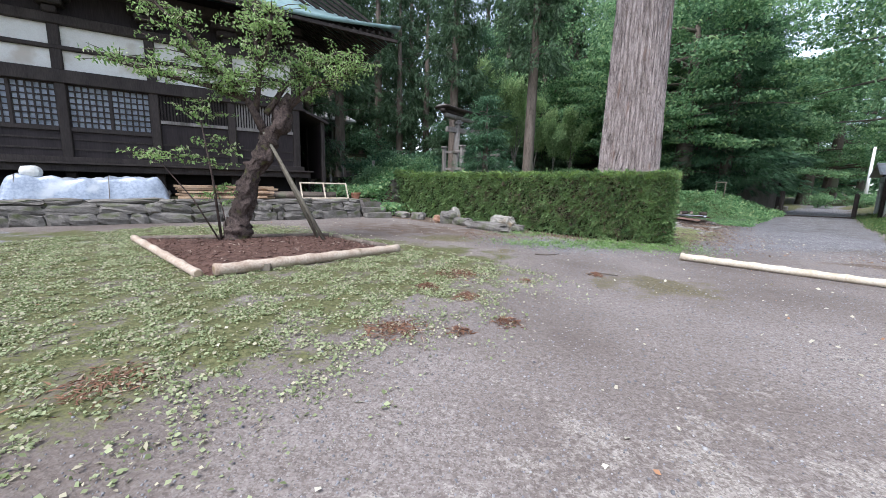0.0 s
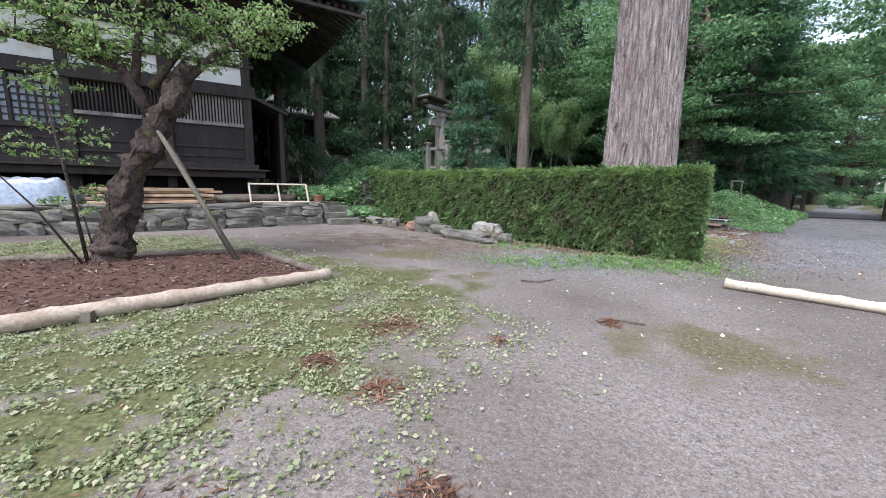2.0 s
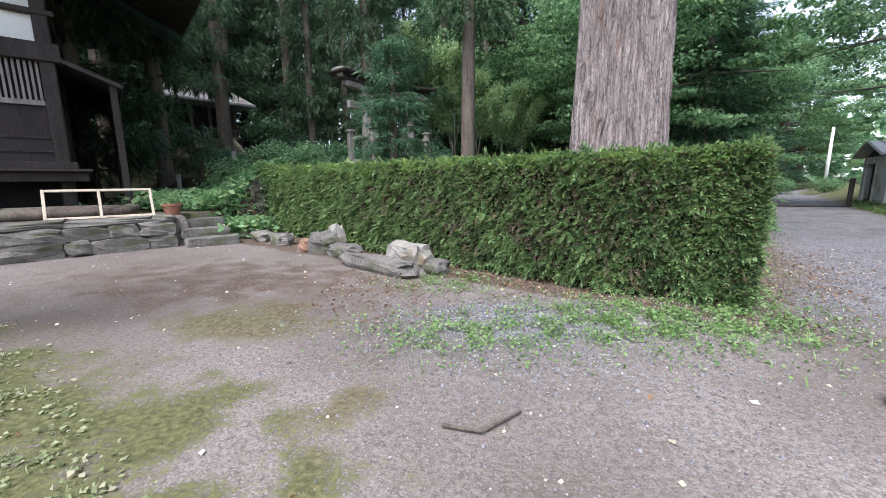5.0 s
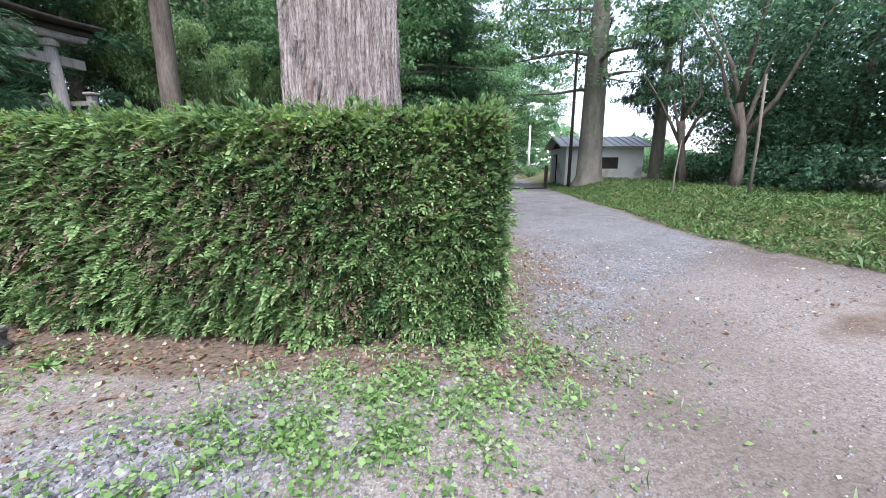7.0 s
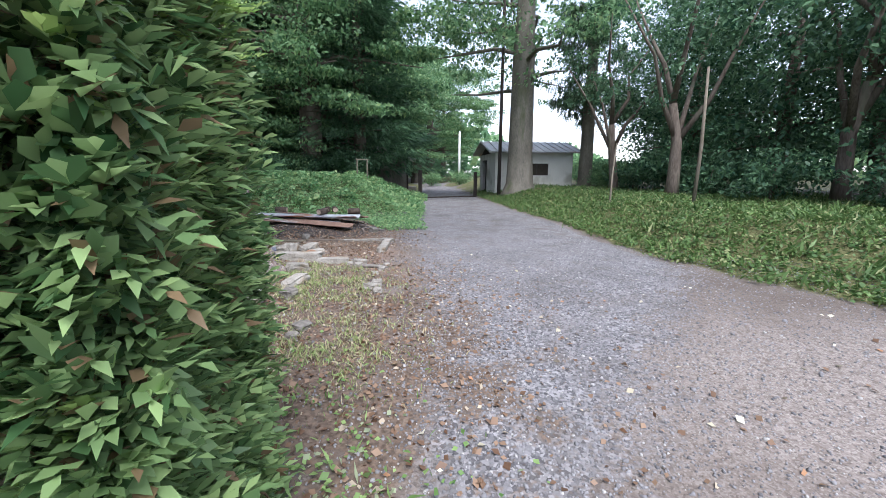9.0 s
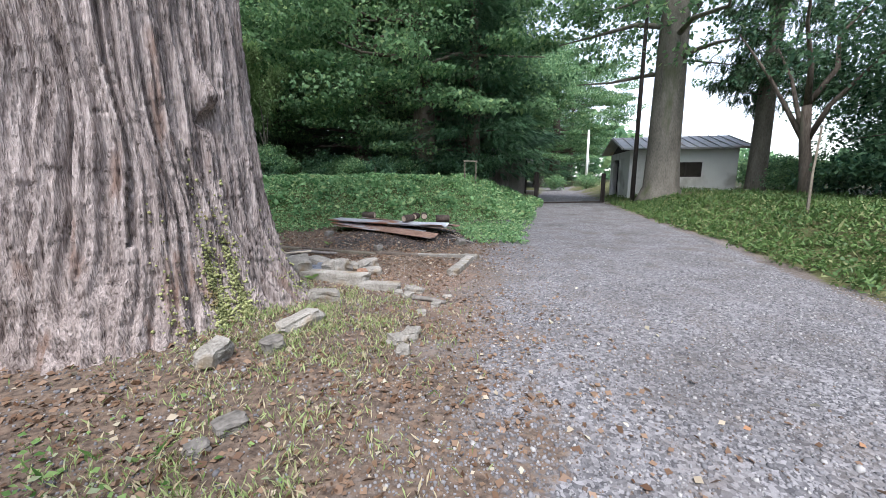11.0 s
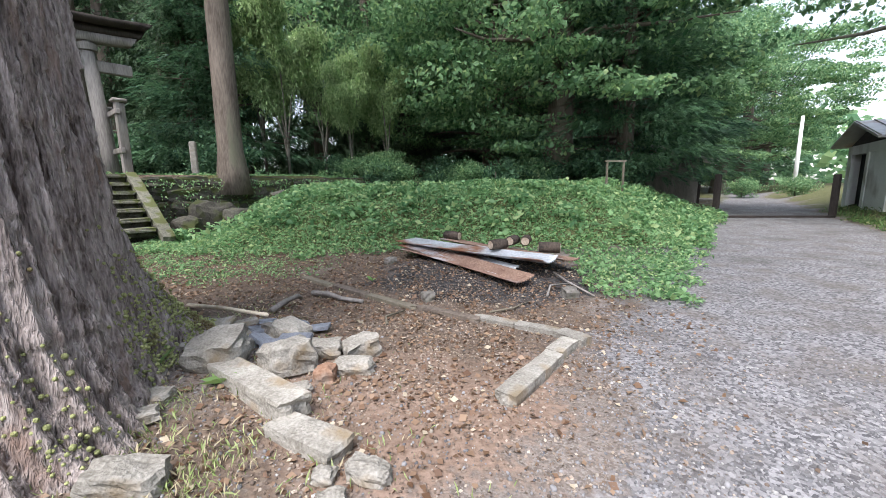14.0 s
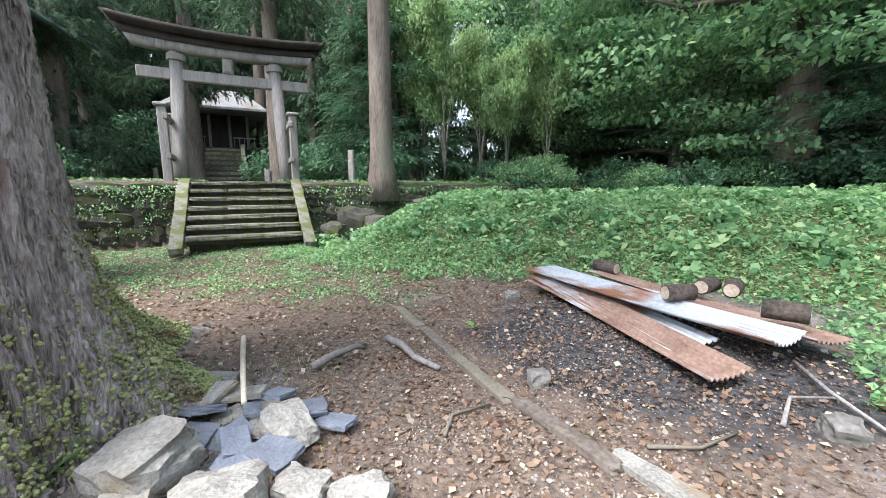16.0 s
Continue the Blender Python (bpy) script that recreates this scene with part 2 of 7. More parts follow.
PAPER = material("paper_screen", (0.2, 0.23, 0.27), (0.4, 0.43, 0.48), 1.2, 0.6, 0.05, 12)
COPPER = material("green_copper_roof", (0.14, 0.22, 0.22), (0.25, 0.36, 0.35), 2, 0.5, 0.2, 30, (0.1, 0.11, 0.11))
STONE_WALL = material("mossy_wall_stone", (0.09, 0.083, 0.073), (0.24, 0.222, 0.198), 3, 0.9, 0.6, 25, (0.09, 0.1, 0.05), vary=0.25)
MOSS_STONE = material("mossy_dark_stone", (0.028, 0.027, 0.022), (0.12, 0.112, 0.09), 6, 0.95, 0.8, 34, (0.06, 0.07, 0.024), vary=0.3, c3_at=0.56)
PALE_STONE = material("pale_dressed_stone", (0.17, 0.155, 0.13), (0.38, 0.36, 0.32), 7, 0.9, 0.8, 60, (0.22, 0.17, 0.11), vary=0.18)
SLATE = material("blue_slate", (0.13, 0.14, 0.17), (0.25, 0.27, 0.31), 6, 0.6, 0.3, 60, vary=0.2)
BARK = material("cedar_bark", (0.075, 0.055, 0.048), (0.5, 0.43, 0.4), 12, 0.95, 1.0, 70, (0.22, 0.15, 0.12), stretch=(1, 1, 0.17), c3_at=0.66, dist=0.05)
FAR_BARK = material("forest_bark", (0.075, 0.058, 0.046), (0.2, 0.165, 0.135), 4, 0.95, 0.6, 30, (0.13, 0.13, 0.09), stretch=(1, 1, 0.15))
PALE_BARK = material("pale_smooth_bark", (0.1, 0.092, 0.075), (0.23, 0.21, 0.175), 3, 0.9, 0.5, 30, (0.1, 0.11, 0.06), stretch=(1, 1, 0.3))
HEDGE_LEAF = leaf_material("hedge_needles", (0.05, 0.12, 0.045), (0.37, 0.52, 0.22), (0.23, 0.16, 0.09), 0.4, 0.4, patch=2.2, c3_share=0.06)
HEDGE_TIP = leaf_material("hedge_young_tips", (0.17, 0.3, 0.07), (0.4, 0.52, 0.18), None, 0.45)
CEDAR_LEAF = leaf_material("cedar_foliage", (0.026, 0.058, 0.035), (0.14, 0.225, 0.115), None, 0.35, patch=0.5)
BROAD_LEAF = leaf_material("broad_foliage", (0.06, 0.15, 0.07), (0.3, 0.48, 0.24), (0.38, 0.52, 0.24), 0.5, patch=0.4)
FIR_LEAF = leaf_material("dark_fir_foliage", (0.026, 0.08, 0.05), (0.16, 0.29, 0.15), None, 0.35, patch=0.4)
BAMBOO_LEAF = leaf_material("bamboo_foliage", (0.2, 0.33, 0.13), (0.5, 0.64, 0.32), None, 0.45, patch=0.5)
MAPLE_LEAF = leaf_material("garden_tree_leaves", (0.12, 0.23, 0.06), (0.38, 0.52, 0.2), (0.48, 0.52, 0.3), 0.45, patch=1.0)
WEED = leaf_material("weeds", (0.08, 0.195, 0.08), (0.33, 0.53, 0.25), (0.44, 0.56, 0.27), 0.5, patch=0.7, c3_share=0.16)
CLOVER = leaf_material("clover", (0.17, 0.215, 0.085), (0.42, 0.46, 0.26), (0.5, 0.46, 0.32), 0.35, patch=1.0, c3_share=0.2)
DRY_LEAF = leaf_material("fallen_leaves", (0.12, 0.065, 0.038), (0.31, 0.21, 0.14), (0.46, 0.39, 0.29), 0.2, patch=2.0, c3_share=0.1)
BAMBOO = material("cut_bamboo", (0.42, 0.34, 0.24), (0.62, 0.55, 0.44), 3, 0.55, 0.2, 30, (0.3, 0.22, 0.14))
LOG = material("peeled_log", (0.3, 0.22, 0.16), (0.52, 0.44, 0.35), 4, 0.8, 0.4, 30, (0.16, 0.11, 0.07))
SOIL = material("bark_mulch", (0.05, 0.026, 0.02), (0.13, 0.075, 0.055), 8, 0.95, 0.8, 50)
GARAGE_WALL = material("grey_sheet_wall", (0.6, 0.6, 0.56), (0.72, 0.72, 0.68), 1.5, 0.7, 0.1, 20, (0.42, 0.41, 0.36))
TIN_ROOF = material("tin_roof", (0.3, 0.3, 0.29), (0.45, 0.45, 0.44), 2, 0.45, 0.1, 20, (0.3, 0.22, 0.17), metal=0.4)
GALV = material("galvanised_sheet", (0.36, 0.38, 0.4), (0.58, 0.6, 0.62), 2.5, 0.45, 0.15, 25, (0.26, 0.13, 0.075), metal=0.5, c3_at=0.55)
RUST = material("rusted_sheet", (0.15, 0.085, 0.062), (0.33, 0.225, 0.17), 3, 0.8, 0.3, 30, (0.42, 0.42, 0.42), metal=0.2, c3_at=0.66)
# Near-black: paints in shade under floors and inside openings; also the cables.
DARK = material("painted_shade_and_cable", (0.01, 0.009, 0.009), (0.025, 0.02, 0.02), 3, 0.9, 0.1)
TARP = material("silver_tarp", (0.26, 0.3, 0.36), (0.44, 0.49, 0.56), 3.5, 0.35, 0.5, 14, (0.55, 0.58, 0.6), metal=0.2)
PLANK = material("fresh_sawn_planks", (0.35, 0.22, 0.13), (0.58, 0.42, 0.28), 3, 0.8, 0.2, 40, (0.22, 0.14, 0.09), vary=0.3)
MOSS = material("moss", (0.17, 0.185, 0.075), (0.46, 0.48, 0.22), 9, 1.0, 1.0, 90, (0.18, 0.14, 0.07))
TERRACOTTA = material("terracotta", (0.3, 0.13, 0.08), (0.42, 0.2, 0.13), 6, 0.85, 0.1)
CHAR = material("charred_log", (0.02, 0.018, 0.017), (0.12, 0.09, 0.07), 6, 0.95, 0.6, 40)
WHITE_POLE = material("white_painted_pole", (0.72, 0.72, 0.7), (0.82, 0.82, 0.8), 2, 0.5, 0.05)
GLASS_DARK = material("dark_window", (0.03, 0.028, 0.026), (0.07, 0.06, 0.05), 2, 0.15, 0.0, spec=0.6)


def ground_material():
    mat = bpy.data.materials.new("ground_soil_and_gravel")
    mat.use_nodes = True
    n, l = mat.node_tree.nodes, mat.node_tree.links
    b = n["Principled BSDF"]
    b.inputs["Roughness"].default_value = 0.92
    b.inputs["Specular IOR Level"].default_value = 0.25
    tc = n.new("ShaderNodeTexCoord")

    def noise_at(s, detail=5.0):
        t = n.new("ShaderNodeTexNoise")
        t.inputs["Scale"].default_value, t.inputs["Detail"].default_value = s, detail
        l.new(tc.outputs["Object"], t.inputs["Vector"])
        return t.outputs[0]

    def math_node(op, a, z):
        m = n.new("ShaderNodeMath")
        m.operation = op
        for i, v in enumerate((a, z)):
            if isinstance(v, (int, float)):
                m.inputs[i].default_value = v
            else:
                l.new(v, m.inputs[i])
        return m.outputs[0]

    def rng(v, a, z, lo=0.0, hi=1.0):
        r = n.new("ShaderNodeMapRange")
        for s, k in (("From Min", a), ("From Max", z), ("To Min", lo), ("To Max", hi)):
            r.inputs[s].default_value = k
        l.new(v, r.inputs["Value"])
        return r.outputs[0]

    def mix(fac, a, z):
        m = n.new("ShaderNodeMix")
        m.data_type = "RGBA"
        l.new(fac, m.inputs[0])
        for s, v in ((6, a), (7, z)):
            if isinstance(v, tuple):
                m.inputs[s].default_value = (*v, 1)
            else:
                l.new(v, m.inputs[s])
        return m.outputs[2]

    vor = n.new("ShaderNodeTexVoronoi")
    vor.inputs["Scale"].default_value = 44.0
    l.new(tc.outputs["Object"], vor.inputs["Vector"])
    vor2 = n.new("ShaderNodeTexVoronoi")
    vor2.inputs["Scale"].default_value = 95.0
    l.new(tc.outputs["Object"], vor2.inputs["Vector"])
    sep, sep2 = n.new("ShaderNodeSeparateColor"), n.new("ShaderNodeSeparateColor")
    l.new(vor.outputs["Color"], sep.inputs[0])
    l.new(vor2.outputs["Color"], sep2.inputs[0])
    stone, stone2 = sep.outputs[0], sep2.outputs[0]
    big, mid, fine = noise_at(0.35), noise_at(2.2), noise_at(22.0)
    sand = mix(rng(fine, 0.35, 0.65), SAND_A, SAND_B)
    sand = mix(rng(stone2, 0.55, 1.0, 0.0, 0.75), sand, (0.36, 0.33, 0.3))
    sand = mix(rng(stone2, 0.0, 0.25, 0.6, 0.0), sand, (0.1, 0.088, 0.08))
    sand = mix(rng(big, 0.4, 0.66, 0.0, 0.75), sand, SAND_C)
    gravel = mix(stone, GRAVEL_A, GRAVEL_B)
    gravel = mix(rng(mid, 0.46, 0.68, 0.0, 0.6), gravel, (0.15, 0.128, 0.112))
    gravel = mix(rng(noise_at(0.9, 6.0), 0.5, 0.7, 0.0, 0.55), gravel, (0.1, 0.092, 0.088))
    moss = mix(rng(fine, 0.35, 0.65), (0.07, 0.075, 0.028), (0.16, 0.158, 0.07))
    red = mix(rng(fine, 0.3, 0.7), (0.16, 0.107, 0.078), (0.29, 0.21, 0.163))
    litter = mix(rng(fine, 0.35, 0.65), (0.05, 0.035, 0.027), (0.18, 0.128, 0.094))
    litter = mix(rng(stone, 0.0, 1.0, 0.0, 0.35), litter, (0.26, 0.21, 0.165))
    ash = mix(rng(fine, 0.35, 0.65), (0.018, 0.017, 0.017), (0.085, 0.08, 0.08))
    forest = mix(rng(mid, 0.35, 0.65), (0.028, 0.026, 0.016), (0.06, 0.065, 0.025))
    stain = mix(rng(fine, 0.35, 0.65), (0.1, 0.082, 0.045), (0.19, 0.165, 0.1))
    grit = mix(rng(stone2, 0.0, 1.0), (0.18, 0.155, 0.13), (0.41, 0.37, 0.325))
    col = sand
    breakup = math_node("ADD", math_node("MULTIPLY", math_node("SUBTRACT", mid, 0.5), 1.3), math_node("MULTIPLY", math_node("SUBTRACT", fine, 0.5), 0.9))
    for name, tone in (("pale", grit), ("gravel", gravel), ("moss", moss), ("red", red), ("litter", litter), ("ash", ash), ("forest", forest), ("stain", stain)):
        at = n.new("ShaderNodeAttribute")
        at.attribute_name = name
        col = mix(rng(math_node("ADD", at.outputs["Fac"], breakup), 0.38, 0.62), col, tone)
    l.new(col, b.inputs["Base Color"])
    bp = n.new("ShaderNodeBump")
    bp.inputs["Strength"].default_value, bp.inputs["Distance"].default_value = 0.9, 0.018
    l.new(math_node("ADD", math_node("MULTIPLY", stone, 0.6), math_node("ADD", fine, math_node("MULTIPLY", stone2, 0.4))), bp.inputs["Height"])
    l.new(bp.outputs[0], b.inputs["Normal"])
    return mat


SAND_A, SAND_B, SAND_C = (0.168, 0.138, 0.12), (0.275, 0.238, 0.214), (0.112, 0.088, 0.072)
GRAVEL_A, GRAVEL_B = (0.085, 0.083, 0.088), (0.335, 0.325, 0.33)
GROUND = ground_material()


# ---------------------------------------------------------------- ground
def zones(x, y):
    """Soil kinds of the ground, 0..1 each."""
    v, u = in_shrine(x, y)
    xl, xr = np.interp(y, ROAD_Y, ROAD_L), np.interp(y, ROAD_Y, ROAD_R)
    road = sstep(-0.5, 0.6, x - xl + 1.3 * sstep(16.5, 18.5, y)) * sstep(0.4, -0.3, x - xr) * sstep(11.0, 13.0, y + 0.35 * (6.5 - x))
    patch = np.exp(-(((x - 0.7) / 1.5) ** 2 + ((y - 10.9) / 0.8) ** 2))
    gravel = np.clip(road + 0.9 * patch, 0, 1)
    # mossy lawn round the planting bed
    edge = -0.35 - 0.42 * np.maximum(0, 6.5 - y) + 0.35 * wobble(x, y, 0.9, 4)
    moss = sstep(1.5, -1.2, x - edge) * sstep(0.2, 2.5, y + 0.9 * (-2 - x) * 0.5) * sstep(1.2, -0.8, y - 9.6 + 0.25 * (x + 3))
    d, along = behind_wall(x, y)
    moss = moss * (0.66 + 0.22 * wobble(x, y, 0.7, 11)) * sstep(-0.6, -1.8, d) + sstep(0.2, 0.4, d) * 0.45 * sstep(2, 0, along)
    moss = np.maximum(moss, 0.8 * np.exp(-(((x + 2.3) / 1.3) ** 2 + ((y - 10.6) / 0.5) ** 2)))
    xb = x - xr
    moss = np.maximum(moss, sstep(0.0, 0.6, xb) * sstep(6.5, 8.0, y))
    xl2 = np.interp(y, ROAD_Y, ROAD_L)
    d_front = (y - 21.7) * 0.98 - (x - 5.5) * 0.05
    mound = sstep(0.0, 0.7, np.minimum(np.minimum(d_front, (xl2 - 0.3 - x) * 0.845), (x - 1.4) + 0.55 * (y - 20.6)))
    lawn = sstep(19.2, 20.7, y + 0.3 * (x - 2)) * sstep(4.2, 2.2, x) * sstep(-0.8, 0.8, y - 19.8)
    moss = np.clip(moss + mound + lawn, 0, 1)
    red = np.exp(-(((x - 6.1) / 1.2) ** 2 + ((y - 17.3) / 1.0) ** 2) ** 2) * 1.0 + 0.6 * np.exp(-(((x - 6.1) / 0.8) ** 2 + ((y - 15.5) / 1.3) ** 2))
    litter = 0.95 * np.exp(-(((x - 4.1) / 2.3) ** 2 + ((y - 14.6) / 3.0) ** 2) ** 1.5) + 0.9 * np.exp(-(((x - 4.6) / 2.2) ** 2 + ((y - 19.6) / 1.6) ** 2) ** 1.5)
    litter = np.maximum(litter, 0.85 * sstep(-0.75, -0.25, (y - 12.0) + 0.55 * (x - 2.0)) * sstep(4.6, 3.4, x) * sstep(11.3, 12.0, y + 0.55 * (x - 1)))
    litter = np.maximum(litter, 0.8 * np.exp(-(((x - 5.9) / 2.6) ** 2 + ((y - 19.2) / 2.2) ** 2) ** 2) * sstep(9.6, 8.2, x))
    litter = np.maximum(litter, 0.62 * np.exp(-(((x + 3.6) / 4.2) ** 2 + ((y - 12.3) / 2.1) ** 2)))
    ash = 1.25 * np.exp(-(((x - 6.8) / 1.7) ** 2 + ((y - 20.2) / 1.3) ** 2) ** 1.5)
    litter = np.maximum(litter, 0.62 * np.exp(-(((x - 7.4) / 1.5) ** 2 + ((y - 10.0) / 0.6) ** 2)))
    pale = 0.75 * sstep(5.5, 0.6, y + 0.25 * x) * sstep(-2.4, 1.4, x) + 0.35 * np.exp(-(((x - 3.5) / 1.6) ** 2 + ((y - 4.0) / 1.2) ** 2))
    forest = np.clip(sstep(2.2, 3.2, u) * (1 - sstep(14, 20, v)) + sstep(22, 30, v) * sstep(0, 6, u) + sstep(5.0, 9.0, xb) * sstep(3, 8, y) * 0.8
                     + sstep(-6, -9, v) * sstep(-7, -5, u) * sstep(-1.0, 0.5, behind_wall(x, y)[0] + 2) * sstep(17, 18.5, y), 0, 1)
    litter = litter * (1 - mound)
    litter = np.maximum(litter, 0.85 * np.exp(-(((x - 5.0) / 2.2) ** 2 + ((y - 21.4) / 0.8) ** 2) ** 1.5))
    stain = 0.75 * np.exp(-(((x - 1.95) / 1.15) ** 2 + ((y - 6.8) / 0.9) ** 2)) + 0.66 * np.exp(-(((x + 2.3) / 1.3) ** 2 + ((y - 10.7) / 1.0) ** 2)) + 0.62 * np.exp(-(((x + 0.5) / 0.5) ** 2 + ((y - 9.0) / 0.5) ** 2))
    return {"pale": pale, "gravel": gravel, "moss": moss, "red": red, "litter": litter, "ash": ash, "forest": forest, "stain": stain}


def build_ground():
    def axis(lo, hi, step, far):
        core = np.arange(lo, hi + 1e-6, step)
        out, s = [], step
        a = lo
        while a > -far:
            s *= 1.25
            a -= s
            out.append(a)
        pre = out[::-1]
        out, s, a = [], step, hi
        while a < far:
            s *= 1.25
            a += s
            out.append(a)
        return np.concatenate([pre, core, out])

    xs, ys = axis(-16, 16, 0.1, 900), axis(-1, 31, 0.1, 900)
    gx, gy = np.meshgrid(xs, ys)
    z = height(gx, gy)
    verts = np.stack([gx.ravel(), gy.ravel(), z.ravel()], -1)
    w = len(xs)
    i = (np.arange(len(ys) - 1)[:, None] * w + np.arange(w - 1)[None]).ravel()
    me = mesh_of("ground", verts, np.stack([i, i + 1, i + w + 1, i + w], -1), GROUND, smooth=True)
    for name, val in zones(gx.ravel(), gy.ravel()).items():
        at = me.attributes.new(name, "FLOAT", "POINT")
        at.data.foreach_set("value", np.asarray(val, np.float32))
    return tagged(new("ground", me), "grey-brown packed soil, gravel track and mossy lawn", "ground", kind="structure")


build_ground()


# ---------------------------------------------------------------- foliage makers
def leaf_quads(centres, size, rng, droop=0.3, narrow=0.45, out=None, spread=1.0):
    """One bent rhombus per centre, with its long axis near `out` or at random."""
    n = len(centres)
    size = np.broadcast_to(np.asarray(size, float), (n,))[:, None] * rng.uniform(0.65, 1.35, (n, 1))
    d = rng.normal(size=(n, 3)) * spread
    if out is not None:
        d = d + out
    d[:, 2] -= droop
    d /= np.linalg.norm(d, axis=1, keepdims=True) + 1e-9
    side = np.cross(d, rng.normal(size=(n, 3)) * 0.6 + np.array([0, 0, 1.0]))
    side /= np.linalg.norm(side, axis=1, keepdims=True) + 1e-9
    nrm = np.cross(side, d)
    a = centres - d * size * 0.5
    b = centres + side * size * narrow * 0.5 + nrm * size * 0.08
    c = centres + d * size * 0.5 - nrm * size * 0.06
    e = centres - side * size * narrow * 0.5 + nrm * size * 0.08
    return np.stack([a, b, c, e], 1).reshape(-1, 3), np.arange(n * 4).reshape(n, 4)


def sprig_template(needles=7, length=1.0, seed=0):
    """A drooping sprig along +x: a bent spine with needle blades on both sides."""
    rng = np.random.default_rng(seed)
    vs, fs = [], []
    for k in range(needles):
        t = (k + 0.5) / needles
        p = np.array([t * length * 0.8, 0, -0.28 * t * t * length])
        for s in (-1, 1):
            l = length * (0.3 - 0.16 * t) * rng.uniform(0.8, 1.2)
            tip = p + np.array([l * 0.9, s * l * 0.62, l * rng.uniform(-0.2, 0.35)])
            w = length * 0.052
            i = len(vs)
            vs += [p + (-w, 0, 0), (p + tip) / 2 + (w, -s * w * 0.8, 0.02), tip, (p + tip) / 2 + (-w, s * w * 0.8, 0.02)]
            fs.append((i, i + 1, i + 2, i + 3))
    p = np.array([length * 0.78, 0, -0.25 * length])
    i = len(vs)
    vs += [p, p + (length * 0.12, length * 0.04, 0), p + (length * 0.25, 0, -0.06 * length), p + (length * 0.12, -length * 0.04, 0)]
    fs.append((i, i + 1, i + 2, i + 3))
    return np.array(vs), np.array(fs)


def scatter(template, pos, out, size, rng, jitter=0.5, droop=0.0):
    """Copies of a template at pos with +x along out, joined into arrays."""
    tv, tf = template
    n, k = len(pos), len(tv)
    d = out + rng.normal(size=(n, 3)) * jitter
    d[:, 2] -= droop
    d /= np.linalg.norm(d, axis=1, keepdims=True) + 1e-9
    side = np.cross(np.array([0, 0, 1.0]) + rng.normal(size=(n, 3)) * 0.35, d)
    side /= np.linalg.norm(side, axis=1, keepdims=True) + 1e-9
    nrm = np.cross(d, side)
    s = np.broadcast_to(np.asarray(size, float), (n,))[:, None, None] * rng.uniform(0.7, 1.3, (n, 1, 1))
    v = pos[:, None] + s * (tv[None, :, 0:1] * d[:, None] + tv[None, :, 1:2] * side[:, None] + tv[None, :, 2:3] * nrm[:, None])
    f = (np.arange(n) * k)[:, None, None] + tf[None]
    return v.reshape(-1, 3), f.reshape(-1, tf.shape[1])


def join(*pairs):
    vs, fs, o = [], [], 0
    for v, f in pairs:
        vs.append(v)
        fs.append(np.asarray(f) + o)
        o += len(v)
    return np.concatenate(vs), np.concatenate(fs)


def clumps(rng, n_clumps, per, box_fn, radius, flat=0.45):
    """Points gathered in flattened clumps; box_fn gives the clumps' centres."""
    c = box_fn(n_clumps)
    r = radius * rng.uniform(0.6, 1.4, (n_clumps, 1, 1))
    p = rng.normal(size=(n_clumps, per, 3))
    p /= np.linalg.norm(p, axis=2, keepdims=True) + 1e-9
    p *= rng.uniform(0.2, 1.0, (n_clumps, per, 1)) ** 0.6
    p[:, :, 2] *= flat
    return (c[:, None] + p * r).reshape(-1, 3), np.repeat(c, per, 0)


FIR_SPRIG = sprig_template(5, 1.0, 3)


def crown_ellipsoid(rng, centre, radii, hollow=0.45):
    def f(n):
        d = rng.normal(size=(n, 3))
        d /= np.linalg.norm(d, axis=1, keepdims=True)
        return np.array(centre) + d * np.array(radii) * rng.uniform(hollow, 1.0, (n, 1))
    return f


def crown_cone(rng, z0, z1, r0, r1):
    def f(n):
        t = rng.uniform(0, 1, n) ** 1.2
        a, r = rng.uniform(0, 2 * np.pi, n), (r0 + (r1 - r0) * t) * rng.uniform(0.35, 1.0, n)
        return np.stack([np.cos(a) * r, np.sin(a) * r, z0 + (z1 - z0) * t - 0.25 * r], -1)
    return f


def trunk_mesh(name, points, radii, mat, sides=14, seed=0, rough=0.04):
    bm = bmesh.new()
    tube_bm(bm, points, radii, sides, rough, seed)
    return mesh_bm(name, bm, mat, True)


def limbs_mesh(name, rng, top, z0, z1, reach, count, r0, mat):
    """Limbs growing out of a straight trunk."""
    parts = []
    for i in range(count):
        z = z0 + (z1 - z0) * (i + 0.5) / count
        a = rng.uniform(0, 2 * math.pi)
        L = reach * rng.uniform(0.6, 1.0) * (1 - 0.5 * i / count)
        pts = [(0, 0, z)]
        for k in (0.33, 0.66, 1.0):
            a += rng.normal() * 0.25
            pts.append((math.cos(a) * L * k, math.sin(a) * L * k, z + L * 0.22 * k - 0.25 * L * k * k + rng.normal() * 0.08))
        v, f = tube(pts, [r0 * q for q in (1, 0.7, 0.45, 0.15)], 5, 0.05, i)
        parts.append((v, np.array(f)))
    v, f = join(*parts)
    bm = bmesh.new()
    vs = [bm.verts.new(p) for p in v]
    for q in f:
        bm.faces.new([vs[j] for j in dict.fromkeys(q.tolist())])
    return mesh_bm(name, bm, mat, True)


def make_tree(name, label, category, group, trunk_me, limb_me, crown_me, m):
    t = thing(name, m, label, category, group)
    part("trunk", trunk_me, None, t)
    if category == "bamboo":
        t.children[0]["kind"] = "stuff"
    if limb_me:
        part("branchwork", limb_me, None, t)["kind"] = "stuff"
    if crown_me:
        part("crown", crown_me, None, t)
    return t


